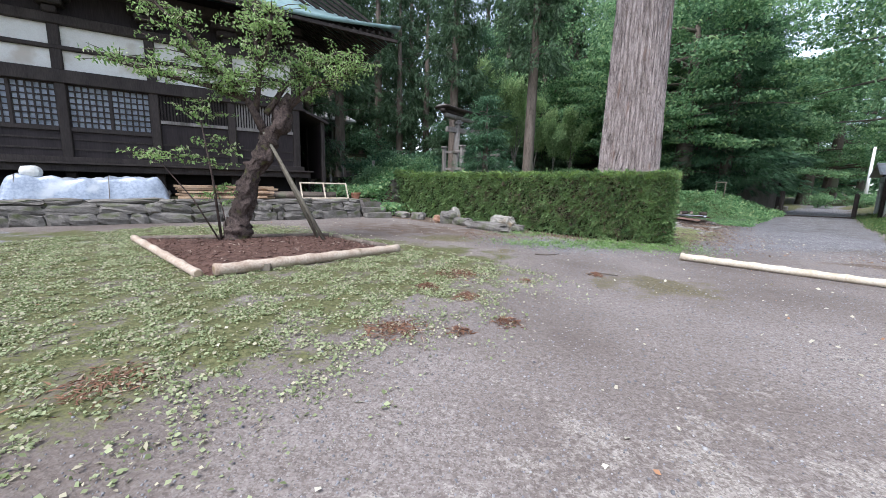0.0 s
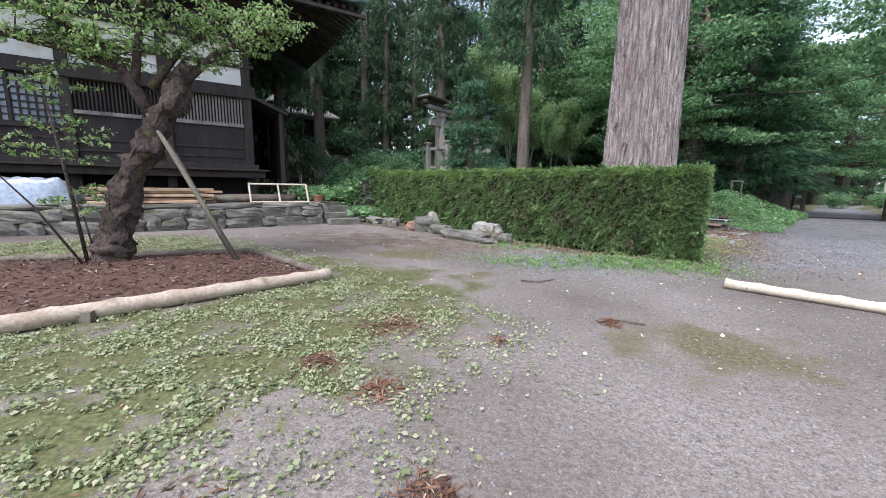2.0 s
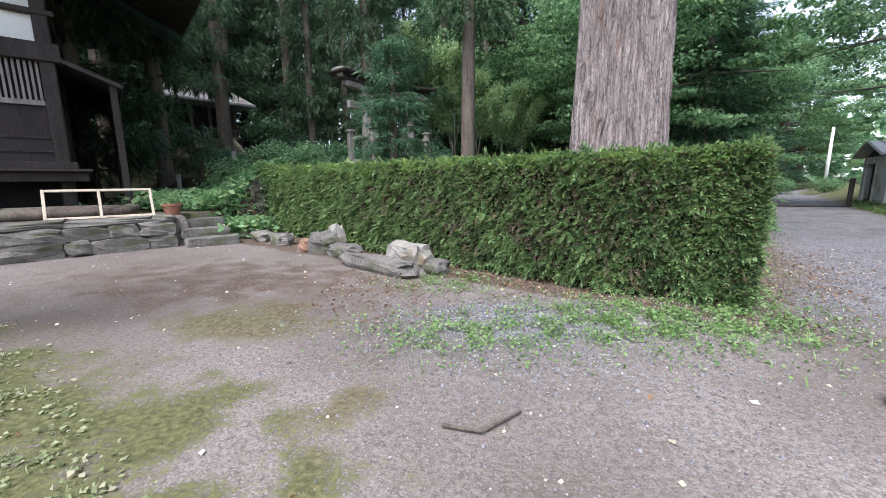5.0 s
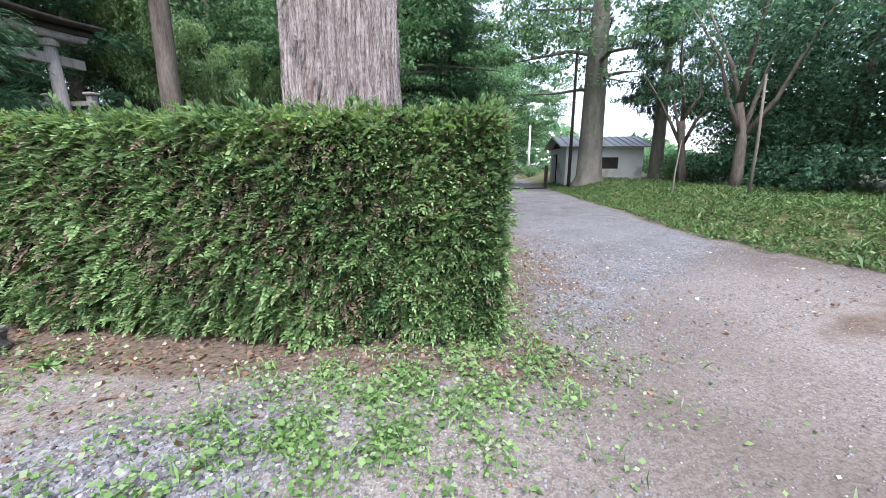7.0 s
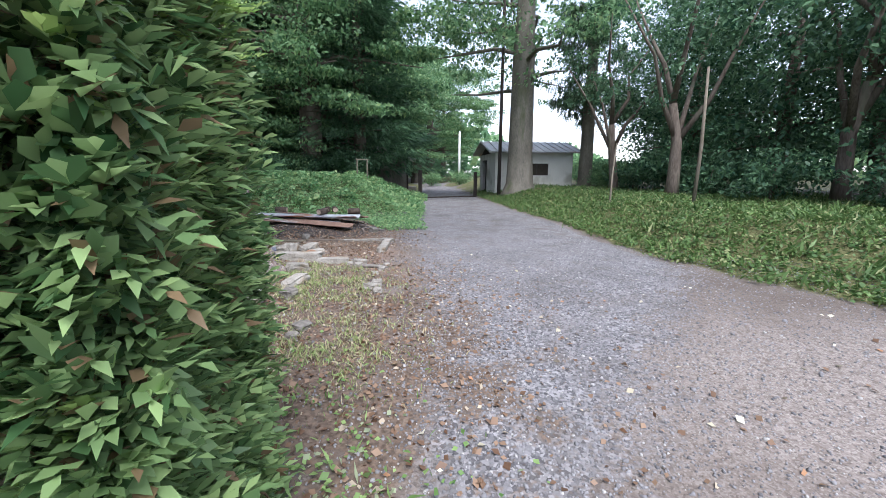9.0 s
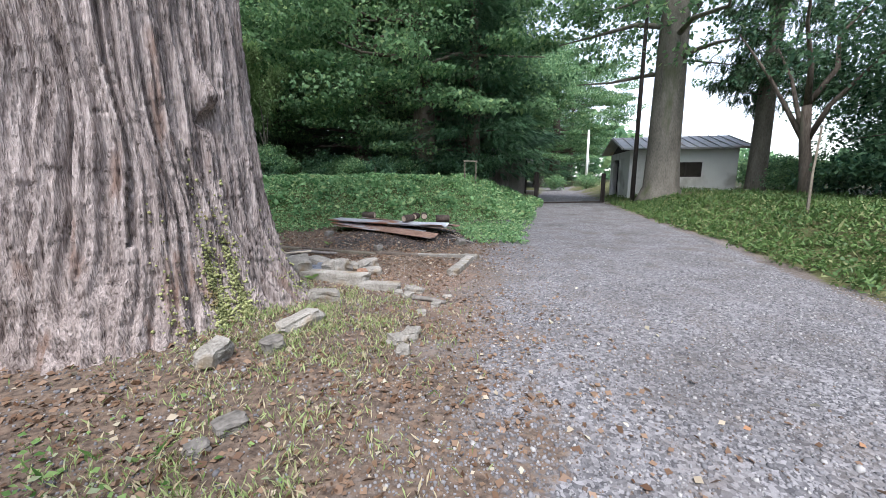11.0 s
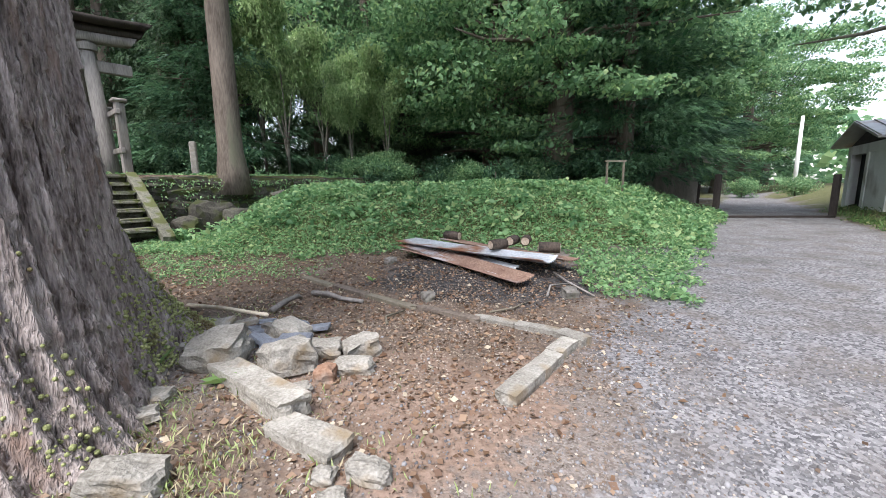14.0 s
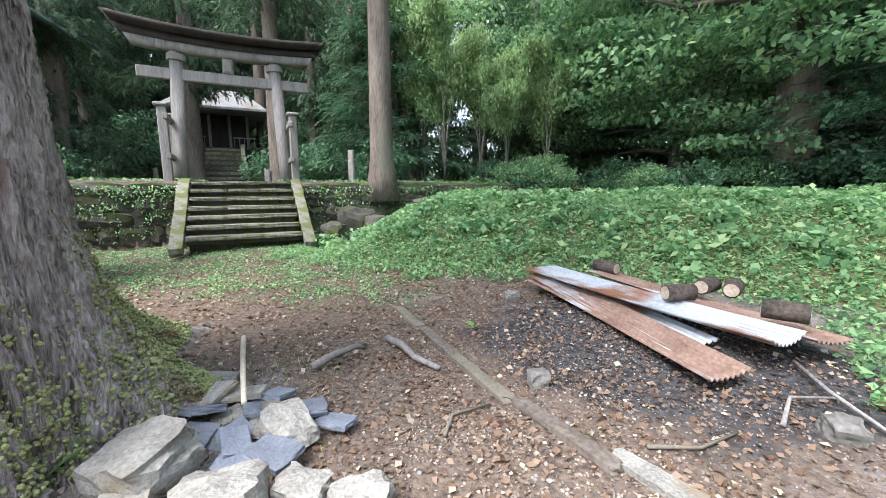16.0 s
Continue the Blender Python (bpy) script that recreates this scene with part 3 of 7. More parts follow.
# ---------------------------------------------------------------- great cedar behind the hedge
def build_great_cedar():
    cx, cy = 3.37, 16.42
    na, nz = 600, 280
    ang = np.linspace(0, 2 * np.pi, na, endpoint=False)
    zz = np.concatenate([np.linspace(-0.25, 5.0, 240), np.linspace(5.1, 16, nz - 240)])
    A, Z = np.meshgrid(ang, zz)
    r = 0.93 + 0.06 * np.exp(-Z / 3.0) + 0.14 * np.exp(-np.maximum(Z, 0) / 1.4) + 0.2 * np.exp(-np.maximum(Z, -0.2) / 0.45) - 0.016 * np.maximum(0, Z - 3)
    but = 0.5 + 0.5 * np.cos(5 * A + 0.9 + 0.3 * np.sin(2 * A))
    r += 0.2 * but ** 2 * np.exp(-np.maximum(Z + 0.1, 0) / 0.55)
    r += 0.95 * np.exp(-((A - 1.85) / 0.3) ** 2) * np.exp(-np.maximum(Z, -0.1) / 0.4) + 0.4 * np.exp(-((A - 1.0) / 0.25) ** 2) * np.exp(-np.maximum(Z, -0.1) / 0.45)
    r += 0.05 * np.cos(3 * A + 0.4) + 0.03 * np.cos(7 * A + 1.1 + 0.1 * Z)
    # stringy bark: ridges that wander as they climb, split by cross cracks low down
    w = A * 1.0 + 0.05 * np.sin(1.1 * Z + 3 * A) + 0.025 * np.sin(2.7 * Z + 5 * A + 1) + 0.012 * np.sin(6.1 * Z + 9 * A)
    ridge = np.abs(np.sin(19 * w + 0.5 * np.sin(0.8 * Z))) ** 0.7 * 0.5 + np.abs(np.sin(43 * w + 0.9 * np.sin(1.3 * Z + 2 * A))) ** 0.8 * 0.32
    ridge += np.abs(np.sin(97 * w + 1.4 * np.sin(2.1 * Z + 7 * A))) * 0.18
    plates = np.sin(7.5 * Z + 3 * np.sin(11 * A) + 2.0 * np.sin(23 * A + 1)) * np.sin(13 * A + 2.2 * Z)
    low = np.exp(-np.maximum(Z - 0.4, 0) / 1.0)
    rng = np.random.default_rng(4)
    r += 0.13 * (ridge - 0.5) + 0.012 * plates * low + 0.005 * plates + rng.normal(size=r.shape) * 0.004
    # shaggy strips that lift away at their lower ends
    climb = 3.4 * (1 - np.exp(-np.maximum(Z, -0.2) / 0.9)) + 0.5 * Z
    for count, amp, seed in ((62, 0.015, 1), (137, 0.013, 2)):
        srng = np.random.default_rng(seed)
        strip = np.floor(np.mod(w, 2 * np.pi) / (2 * np.pi) * count).astype(int) % count
        span, shift = srng.uniform(0.35, 1.3, count), srng.uniform(0, 1, count)
        r += amp * (1 - np.mod(climb / span[strip] + shift[strip], 1.0)) - 0.4 * amp
    deep = np.exp(-((np.mod(w - 4.18, 2 * np.pi)) / 0.035) ** 2) + np.exp(-((np.mod(w - 5.02, 2 * np.pi)) / 0.03) ** 2) * (Z > 0.8) + np.exp(-((np.mod(w - 3.75, 2 * np.pi)) / 0.04) ** 2)
    r -= 0.1 * deep
    burl = np.exp(-(((A - 5.66) / 0.07) ** 2 + ((Z - 1.95) / 0.13) ** 2))
    r += 0.13 * burl - 0.12 * np.exp(-(((A - 5.67) / 0.06) ** 2 + ((Z - 1.74) / 0.08) ** 2))
    x, y = cx + r * np.cos(A), cy + r * np.sin(A)
    base = hz(cx, cy) - 0.18
    v = np.stack([x, y, Z + base], -1).reshape(-1, 3)
    i, j = np.meshgrid(np.arange(len(zz) - 1), np.arange(na), indexing="ij")
    k = (j + 1) % na
    f = np.stack([i * na + j, i * na + k, (i + 1) * na + k, (i + 1) * na + j], -1).reshape(-1, 4)
    t = thing("great_cedar", None, "giant old cedar with grey-brown stringy bark and mossy roots", "tree")
    part("trunk", mesh_of("trunk", v, f, BARK, True), None, t)
    # cushions of moss on the foot
    pos = []
    for a0, s, n in ((5.5, 0.04, 1300), (5.66, 0.04, 1200), (5.22, 0.05, 110), (0.5, 0.12, 900), (6.1, 0.06, 150), (3.5, 0.15, 900), (1.05, 0.13, 4200), (1.55, 0.12, 4200), (1.85, 0.1, 2600)):
        aa, z = rng.normal(a0, s, n), 0.08 + np.abs(rng.normal(0.0, 0.42, n)) * rng.uniform(0.4, 1.2, n)
        ii = np.clip(np.searchsorted(zz, z), 0, 239)
        jj = (np.mod(aa, 2 * np.pi) / (2 * np.pi) * na).astype(int) % na
        pos.append(np.stack([x[ii, jj], y[ii, jj], zz[ii] + base], -1) + rng.normal(size=(n, 3)) * 0.014)
    pos = np.concatenate(pos)
    bm = bmesh.new()
    bmesh.ops.create_icosphere(bm, subdivisions=1, radius=1.0)
    tv = np.array([tuple(q.co) for q in bm.verts])
    tf = np.array([[q.index for q in g.verts] for g in bm.faces])
    bm.free()
    vv, ff = scatter((tv, tf), pos, rng.normal(size=(len(pos), 3)), rng.uniform(0.006, 0.014, len(pos)), rng)
    ob = part("moss", mesh_of("moss", vv, ff, MOSS, True), None, t, "yellow-green moss cushions")
    ob["kind"] = "stuff"
    # high crown
    p, c = clumps(rng, 90, 70, crown_cone(rng, 13.5, 24, 5.5, 1.0), 1.0)
    vv, ff = scatter(FIR_SPRIG, p + np.array([cx, cy, 0]), (p - c) * 0.5, 0.5, rng, 0.5, 0.5)
    part("crown", mesh_of("crown", vv, ff, CEDAR_LEAF), None, t)
    part("upper_trunk", trunk_mesh("upper_trunk", [(cx, cy, 15.5), (cx, cy, 24)], [0.75, 0.1], BARK), None, t)


build_great_cedar()


# ---------------------------------------------------------------- clipped hedge
HEDGE = [(-6.6, 18.2), (-5.3, 17.25), (-3.0, 15.5), (-0.75, 13.9), (0.95, 12.8), (1.95, 12.1), (3.5, 11.42)]


def build_hedge():
    rng = np.random.default_rng(7)
    t = thing("clipped_hedge", None, "dense clipped evergreen hedge with pale young tips on top", "hedge")
    thick, top = 1.05, 1.92
    pts = np.array(HEDGE)
    seg = np.diff(pts, axis=0)
    L = np.linalg.norm(seg, axis=1)
    cum = np.r_[0, np.cumsum(L)]

    def along(s):
        k = np.clip(np.searchsorted(cum, s, side="right") - 1, 0, len(L) - 1)
        d = seg[k] / L[k][:, None]
        return pts[k] + d * (s - cum[k])[:, None], d, np.stack([-d[:, 1], d[:, 0]], -1)

    s = np.linspace(0, cum[-1] - 0.12, 60)
    p, d, nrm = along(s)
    vs, fs = [], []
    prof = [(0.14, 0.0), (0.1, 0.5), (0.1, top - 0.16), (0.22, top - 0.07), (thick - 0.2, top - 0.07), (thick - 0.1, top - 0.2), (thick - 0.1, 0.0)]
    for i in range(len(s)):
        for a, z in prof:
            a += rng.normal() * 0.02
            q = p[i] + nrm[i] * a
            vs.append((q[0], q[1], min(0.12, hz(*q) * 0.8) + z - (0.02 if z == 0 else 0)))
    k = len(prof)
    for i in range(len(s) - 1):
        for j in range(k - 1):
            fs.append((i * k + j, (i + 1) * k + j, (i + 1) * k + j + 1, i * k + j + 1))
    e = (len(s) - 1) * k
    fs += [(e, e + 1, e + 5, e + 6), (e + 1, e + 2, e + 3, e + 4), (e + 1, e + 4, e + 5, e + 5)]
    bm = bmesh.new()
    bv = [bm.verts.new(q) for q in vs]
    for q in fs:
        bm.faces.new([bv[j] for j in dict.fromkeys(q)])
    # Solid filler mesh; its near-black colour paints the shaded inside of the hedge.
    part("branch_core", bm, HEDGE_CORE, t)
    tpl = sprig_template(6, 1.0, 1)

    def front(n, bias):
        ss = cum[-1] * (1 - rng.uniform(0, 1, n) ** bias)
        q, d, nn = along(ss)
        z = rng.uniform(0.03, 1.0, n) ** 0.9 * top
        dip = 0.07 * np.sin(ss * 5.1 + z * 6) + 0.05 * np.sin(ss * 11.3 - z * 9)
        q = q + nn * (0.1 + dip * 0.5 + np.abs(rng.normal(0, 0.05, n)))[:, None]
        gz = height(q[:, 0], q[:, 1])
        out = np.stack([-nn[:, 0], -nn[:, 1], rng.normal(0.1, 0.55, n)], -1)
        return np.stack([q[:, 0], q[:, 1], z + np.minimum(0.12, gz * 0.8)], -1), out

    pos, out = front(19000, 1.7)
    # the end that faces the road
    n = 2600
    q, d, nn = along(np.full(n, cum[-1] - 0.12))
    w = rng.uniform(0.05, thick - 0.05, n)
    pe = np.stack([q[:, 0] + nn[:, 0] * w, q[:, 1] + nn[:, 1] * w, rng.uniform(0.03, top, n)], -1)
    oe = np.stack([d[:, 0], d[:, 1], rng.normal(0.1, 0.55, n)], -1)
    # the back
    ss = rng.uniform(0, cum[-1], 3500)
    q, d, nn = along(ss)
    pb = np.stack([q[:, 0] + nn[:, 0] * (thick - 0.1), q[:, 1] + nn[:, 1] * (thick - 0.1), rng.uniform(0.1, top, 3500)], -1)
    ob_ = np.stack([nn[:, 0], nn[:, 1], np.full(3500, -0.1)], -1)
    pb[:, 2] += np.minimum(0.12, height(pb[:, 0], pb[:, 1]) * 0.8)
    v, f = scatter(tpl, np.concatenate([pos, pe, pb]), np.concatenate([out, oe, ob_]), 0.2, rng, 0.6, 0.05)
    part("foliage", mesh_of("foliage", v, f, HEDGE_LEAF), None, t)["kind"] = "stuff"
    # dead brown sprigs in patches
    dp, do = [], []
    for back, zc, n in ((0.75, 1.45, 150), (1.7, 1.0, 150), (2.7, 0.8, 140), (3.6, 1.5, 150), (5.2, 1.5, 110), (0.9, 0.5, 90), (2.1, 1.5, 150), (4.4, 0.7, 110), (6.4, 1.0, 90)):
        q, d, nn = along(np.clip(cum[-1] - back + rng.normal(0, 0.48, n), 0, cum[-1] - 0.15))
        q = q + nn * 0.1
        dp.append(np.stack([q[:, 0], q[:, 1], np.clip(zc + rng.normal(0, 0.3, n), 0.1, top - 0.1)], -1))
        do.append(np.stack([-nn[:, 0], -nn[:, 1], np.full(n, -0.3)], -1))
    v, f = scatter(tpl, np.concatenate(dp), np.concatenate(do), 0.19, rng, 0.6, 0.2)
    part("withered_foliage", mesh_of("withered_foliage", v, f, DEAD_SPRIG), None, t, "brown withered sprigs in patches")["kind"] = "stuff"
    n = 6500
    ss = cum[-1] * (1 - rng.uniform(0, 1, n) ** 1.3)
    q, d, nn = along(ss)
    w = rng.uniform(0.0, thick, n)
    q = q + nn * w[:, None]
    z = top - 0.06 + 0.03 * np.sin(ss * 4.3) + rng.normal(0, 0.015, n) - 0.1 * (np.abs(w - thick / 2) > thick / 2 - 0.1)
    pt = np.stack([q[:, 0], q[:, 1], z + np.minimum(0.12, height(q[:, 0], q[:, 1]) * 0.8)], -1)
    ot = np.stack([rng.normal(0, 0.6, n), rng.normal(0, 0.6, n), rng.uniform(0.1, 0.9, n)], -1)
    v, f = scatter(tpl, pt, ot, 0.13, rng, 0.3)
    # young tips on the upper face and the road end
    pf, of = front(5600, 1.5)
    face = pf[:, 2].copy()
    pf[:, 2] = top - np.abs(rng.normal(0, 0.16, len(pf))) + np.minimum(0.12, height(pf[:, 0], pf[:, 1]) * 0.8) - 0.04
    pf[2600:, 2] = face[2600:]
    k = rng.uniform(0, 1, len(pe)) < 0.35
    v2, f2 = scatter(tpl, np.concatenate([pf, pe[k]]), np.concatenate([of + (0, 0, 0.6), oe[k] + (0, 0, 0.3)]), 0.13, rng, 0.5)
    v, f = join((v, f), (v2, f2))
    part("young_growth", mesh_of("young_growth", v, f, HEDGE_TIP), None, t, "bright yellow-green young tips")["kind"] = "stuff"


DEAD_SPRIG = leaf_material("withered_sprigs", (0.085, 0.066, 0.045), (0.25, 0.19, 0.13), None, 0.2, patch=2.0)
# Shade between the sprigs put into the core's colour.
HEDGE_CORE = material("hedge_core_shade", (0.012, 0.012, 0.008), (0.04, 0.035, 0.022), 9, 0.95, 0.8, 50)
build_hedge()


# ---------------------------------------------------------------- trees of the wood
def tree_kinds():
    kinds = {}
    rng = np.random.default_rng(11)
    # tall cedar with a bare lower trunk
    for name, z0, r0 in (("cedar_a", 5.0, 2.6), ("cedar_b", 7.5, 2.3), ("cedar_low", 1.6, 2.8)):
        p, c = clumps(rng, 120, 42, crown_cone(rng, z0, 19, r0, 0.5), 0.75, 0.5)
        v, f = scatter(FIR_SPRIG, p, (p - c) + np.stack([c[:, 0], c[:, 1], c[:, 0] * 0], -1) * 0.3, 0.42, rng, 0.45, 0.55)
        tr = trunk_mesh("trunk", [(0, 0, -0.6), (0, 0, 0.15), (0, 0, 0.8), (0.03, 0.02, 8), (0, 0, 19)], [0.55, 0.44, 0.36, 0.29, 0.05], FAR_BARK, 14, 3)
        li = limbs_mesh("limbs", rng, 19, z0 - 0.6, 16, r0, 26, 0.05, FAR_BARK)
        kinds[name] = (tr, li, mesh_of("crown", v, f, CEDAR_LEAF))
    # spreading dark fir, layered down to the ground
    p, c = clumps(rng, 230, 52, crown_cone(rng, 1.6, 13.5, 4.8, 0.8), 0.95, 0.28)
    v, f = scatter(FIR_SPRIG, p, np.stack([c[:, 0], c[:, 1], c[:, 0] * 0], -1) * 0.4 + (p - c), 0.4, rng, 0.4, 0.25)
    kinds["fir"] = (trunk_mesh("trunk", [(0, 0, -0.5), (0, 0, 0.3), (0, 0, 7), (0, 0, 13)], [0.5, 0.38, 0.28, 0.05], FAR_BARK), limbs_mesh("limbs", rng, 13, 1.4, 12, 4.5, 34, 0.07, FAR_BARK), mesh_of("crown", v, f, FIR_LEAF))
    # broad spreading tree
    p, c = clumps(rng, 210, 255, crown_ellipsoid(rng, (0, 0, 6.0), (5.6, 5.6, 5.3), 0.55), 1.0, 0.22)
    v, f = leaf_quads(p, 0.145, rng, 0.35, 0.6, (p - c) * 0.6)
    kinds["broad"] = (trunk_mesh("trunk", [(0, 0, -0.5), (0, 0, 0.4), (0.1, 0.1, 3), (0, 0, 8)], [0.6, 0.45, 0.36, 0.1], FAR_BARK), limbs_mesh("limbs", rng, 8, 1.8, 8, 5.0, 22, 0.1, FAR_BARK), mesh_of("crown", v, f, BROAD_LEAF))
    # dark glossy broadleaf
    p, c = clumps(rng, 200, 85, crown_ellipsoid(rng, (0, 0, 4.6), (3.4, 3.4, 4.2), 0.45), 0.85, 0.6)
    v, f = leaf_quads(p, 0.16, rng, 0.3, 0.55, (p - c) * 0.6)
    kinds["dark_broad"] = (trunk_mesh("trunk", [(0, 0, -0.5), (0.05, 0, 0.5), (0.2, 0.1, 2.5), (0, 0, 7)], [0.3, 0.22, 0.17, 0.05], FAR_BARK), limbs_mesh("limbs", rng, 7, 1.2, 7, 3.0, 16, 0.07, FAR_BARK), mesh_of("crown", v, f, FIR_LEAF))
    # shrub
    p, c = clumps(rng, 46, 70, crown_ellipsoid(rng, (0, 0, 0.8), (1.2, 1.2, 0.9), 0.3), 0.42, 0.6)
    v, f = leaf_quads(p, 0.13, rng, 0.2, 0.5, (p - c) * 0.6)
    kinds["shrub"] = (trunk_mesh("trunk", [(0, 0, -0.3), (0.05, 0, 0.5), (0, 0, 1.0)], [0.06, 0.04, 0.02], FAR_BARK, 6), None, mesh_of("crown", v, f, BROAD_LEAF))
    p, c = clumps(rng, 46, 60, crown_ellipsoid(rng, (0, 0, 0.8), (1.3, 1.3, 0.9), 0.3), 0.45, 0.6)
    v, f = leaf_quads(p, 0.15, rng, 0.2, 0.5, (p - c) * 0.6)
    kinds["dark_shrub"] = (kinds["shrub"][0], None, mesh_of("crown", v, f, FIR_LEAF))
    # bamboo plume: arching culms with feathery tops
    parts, leaves = [], []
    for i in range(6):
        a, lean, H = rng.uniform(0, 6.28), rng.uniform(0.8, 2.0), rng.uniform(4.6, 7.5)
        pts = [(math.cos(a) * lean * k ** 2.4, math.sin(a) * lean * k ** 2.4, H * (k - 0.12 * k ** 4)) for k in np.linspace(0, 1, 7)]
        vv, ff = tube(pts, np.linspace(0.05, 0.012, 7), 6)
        parts.append((vv, np.array(ff)))
        for k in 1 - 0.42 * rng.uniform(0, 1, 60) ** 1.3:
            q = np.array((math.cos(a) * lean * k ** 2.4, math.sin(a) * lean * k ** 2.4, H * (k - 0.12 * k ** 4)))
            leaves.append(q + rng.normal(size=(46, 3)) * (0.21, 0.21, 0.2))
    vv, ff = join(*parts)
    bm = bmesh.new()
    bv = [bm.verts.new(q) for q in vv]
    for q in ff:
        bm.faces.new([bv[j] for j in dict.fromkeys(q.tolist())])
    lv = np.concatenate(leaves)
    v, f = leaf_quads(lv, 0.19, rng, 1.3, 0.28)
    kinds["bamboo"] = (mesh_bm("culms", bm, PALE_BARK, True), None, mesh_of("crown", v, f, BAMBOO_LEAF))
    return kinds


KINDS = tree_kinds()
PLAIN = {
    "cedar_a": ("cedar_tree", "tall dark cedar with drooping green foliage", "tree", "cedars of the wood"),
    "cedar_b": ("cedar_tree", "tall dark cedar with a bare lower trunk", "tree", "cedars of the wood"),
    "cedar_low": ("cedar_tree", "young dark cedar, green down to the ground", "tree", "cedars of the wood"),
    "fir": ("fir_tree", "dark spreading fir with layered green branches", "tree", "firs"),
    "broad": ("broadleaf_tree", "large broadleaf tree with a low green crown", "tree", "broadleaf trees"),
    "dark_broad": ("evergreen_tree", "dark glossy evergreen tree beside the bank", "tree", "evergreens"),
    "shrub": ("shrub", "fresh green shrub at the wood's edge", "shrub", "shrubs"),
    "dark_shrub": ("shrub", "dark green shrub in the shade", "shrub", "shrubs"),
    "bamboo": ("bamboo_clump", "pale green feathery bamboo clump", "bamboo", "bamboo clumps"),
}
FIRST = {}


def plant(kind, x, y, scale=1.0, turn=None, z=None):
    rng = random.Random(int(x * 91 + y * 37))
    m = pose(x, y, hz(x, y) if z is None else z, 0, 0, rng.uniform(0, 360) if turn is None else turn) @ Matrix.Scale(scale, 4)
    name, label, cat, group = PLAIN[kind]
    tr, li, cr = KINDS[kind]
    return make_tree(name, label, cat, group, tr, li, cr, m)


def shrine_xy(v, u):
    q = SH + SV * v + SU * u
    return q.x, q.y


def build_wood():
    rng = random.Random(5)
    # singles that stand out
    x, y = -0.45, 26.2
    plant("cedar_b", x, y, 0.95, 20)
    plant("cedar_b", *shrine_xy(1.2, 6.5), 0.85, 70)
    for v, u, k in ((-9.5, 9.0, "cedar_low"), (-12.5, 13.0, "fir"), (-6.4, 12.0, "cedar_low"), (6.0, 11.5, "cedar_low"), (7.0, 10.0, "fir"), (4.2, 17.0, "cedar_a"), (6.5, 16.0, "cedar_low"), (-6.8, 26.0, "cedar_low"), (5.4, 26, "cedar_low"), (-1.2, 31, "cedar_low")):
        plant(k, *shrine_xy(v, u), 0.9)
    plant("cedar_b", *shrine_xy(-7.6, 16.5), 1.15, 10)
    plant("cedar_b", -20.4, 38.0, 1.3, 0)
    plant("cedar_a", -15.2, 29.5, 1.1, 0)
    # wood behind the shrine and the temple
    for row, u in enumerate((9.5, 13.5, 18, 24, 31, 39)):
        for k in range(9):
            v = -30 + 4.6 * k + rng.uniform(-1.4, 1.4) + (row % 2) * 2.2
            if -4.9 < v < 2.4 and u < 30 or v > 2.5 and u < 22:
                continue
            x, y = shrine_xy(v, u + rng.uniform(-1.4, 1.4))
            q = Vector((x, y, 0)) - TC
            if q.dot(TP) > -4.5 and -3 < q.dot(TQ) < 14:
                continue
            plant(rng.choice(("cedar_a", "cedar_low", "cedar_a", "fir")), x, y, rng.uniform(0.85, 1.25))
    for k in range(34):
        v, u = rng.uniform(-16, 7), rng.uniform(5.5, 15)
        if -4.0 < v < 1.8:
            continue
        x, y = shrine_xy(v, u)
        q = Vector((x, y, 0)) - TC
        if q.dot(TP) > -4 and q.dot(TQ) > -3:
            continue
        plant("dark_shrub", x, y, rng.uniform(0.7, 1.5))
    # beside the upper stairs
    for v, u in ((-5.9, 19), (-5.4, 22), (3.6, 18), (3.8, 21.5), (3.2, 15), (5.5, 12.5)):
        plant("dark_shrub", *shrine_xy(v, u), 1.6)
    # trees right of the mound
    for kind, x, y, s in (("broad", 10.6, 33.0, 1.5), ("fir", 14.6, 38.5, 1.6), ("broad", 8.0, 37.6, 1.3), ("broad", 3.4, 43.0, 1.8), ("fir", 9.8, 44.0, 1.7), ("broad", 16.8, 46.0, 1.5), ("fir", 13.4, 32.6, 1.0), ("fir", 18.5, 50, 1.6),
                         ("bamboo", -3.2, 33.6, 1.4), ("bamboo", -1.6, 32.6, 1.15), ("bamboo", -0.1, 33.2, 1.05), ("bamboo", 1.4, 32.4, 0.85), ("bamboo", -4.9, 35.4, 1.5), ("bamboo", 2.8, 33.6, 0.9),
                         ("cedar_low", -3.0, 40.5, 1.1), ("cedar_low", 0.4, 40.0, 1.0), ("cedar_low", 2.6, 41.0, 1.0), ("cedar_low", -1.5, 46, 1.2), ("cedar_low", -6, 47, 1.3), ("cedar_a", 1.8, 45, 1.3), ("cedar_low", -9.5, 43, 1.2)):
        plant(kind, x, y, s)
    for k in range(22):
        x, y = rng.uniform(-1.0, 9.5), rng.uniform(30.5, 36)
        plant(rng.choice(("shrub", "shrub", "dark_shrub")), x, y, rng.uniform(0.5, 1.0))
    for x, y, s in ((12.2, 31.5, 1.1), (13.4, 33.0, 1.2), (11.0, 32.6, 0.9), (14.6, 35.4, 1.2), (9.6, 31.8, 0.8)):
        plant("dark_shrub", x, y, s)
    # small layered evergreen behind the hedge
    plant("fir", -2.15, 17.6, 0.36, 40)
    plant("shrub", -6.8, 19.6, 0.75)
    plant("shrub", -8.0, 19.2, 0.6)
    plant("shrub", -5.6, 19.8, 0.7)
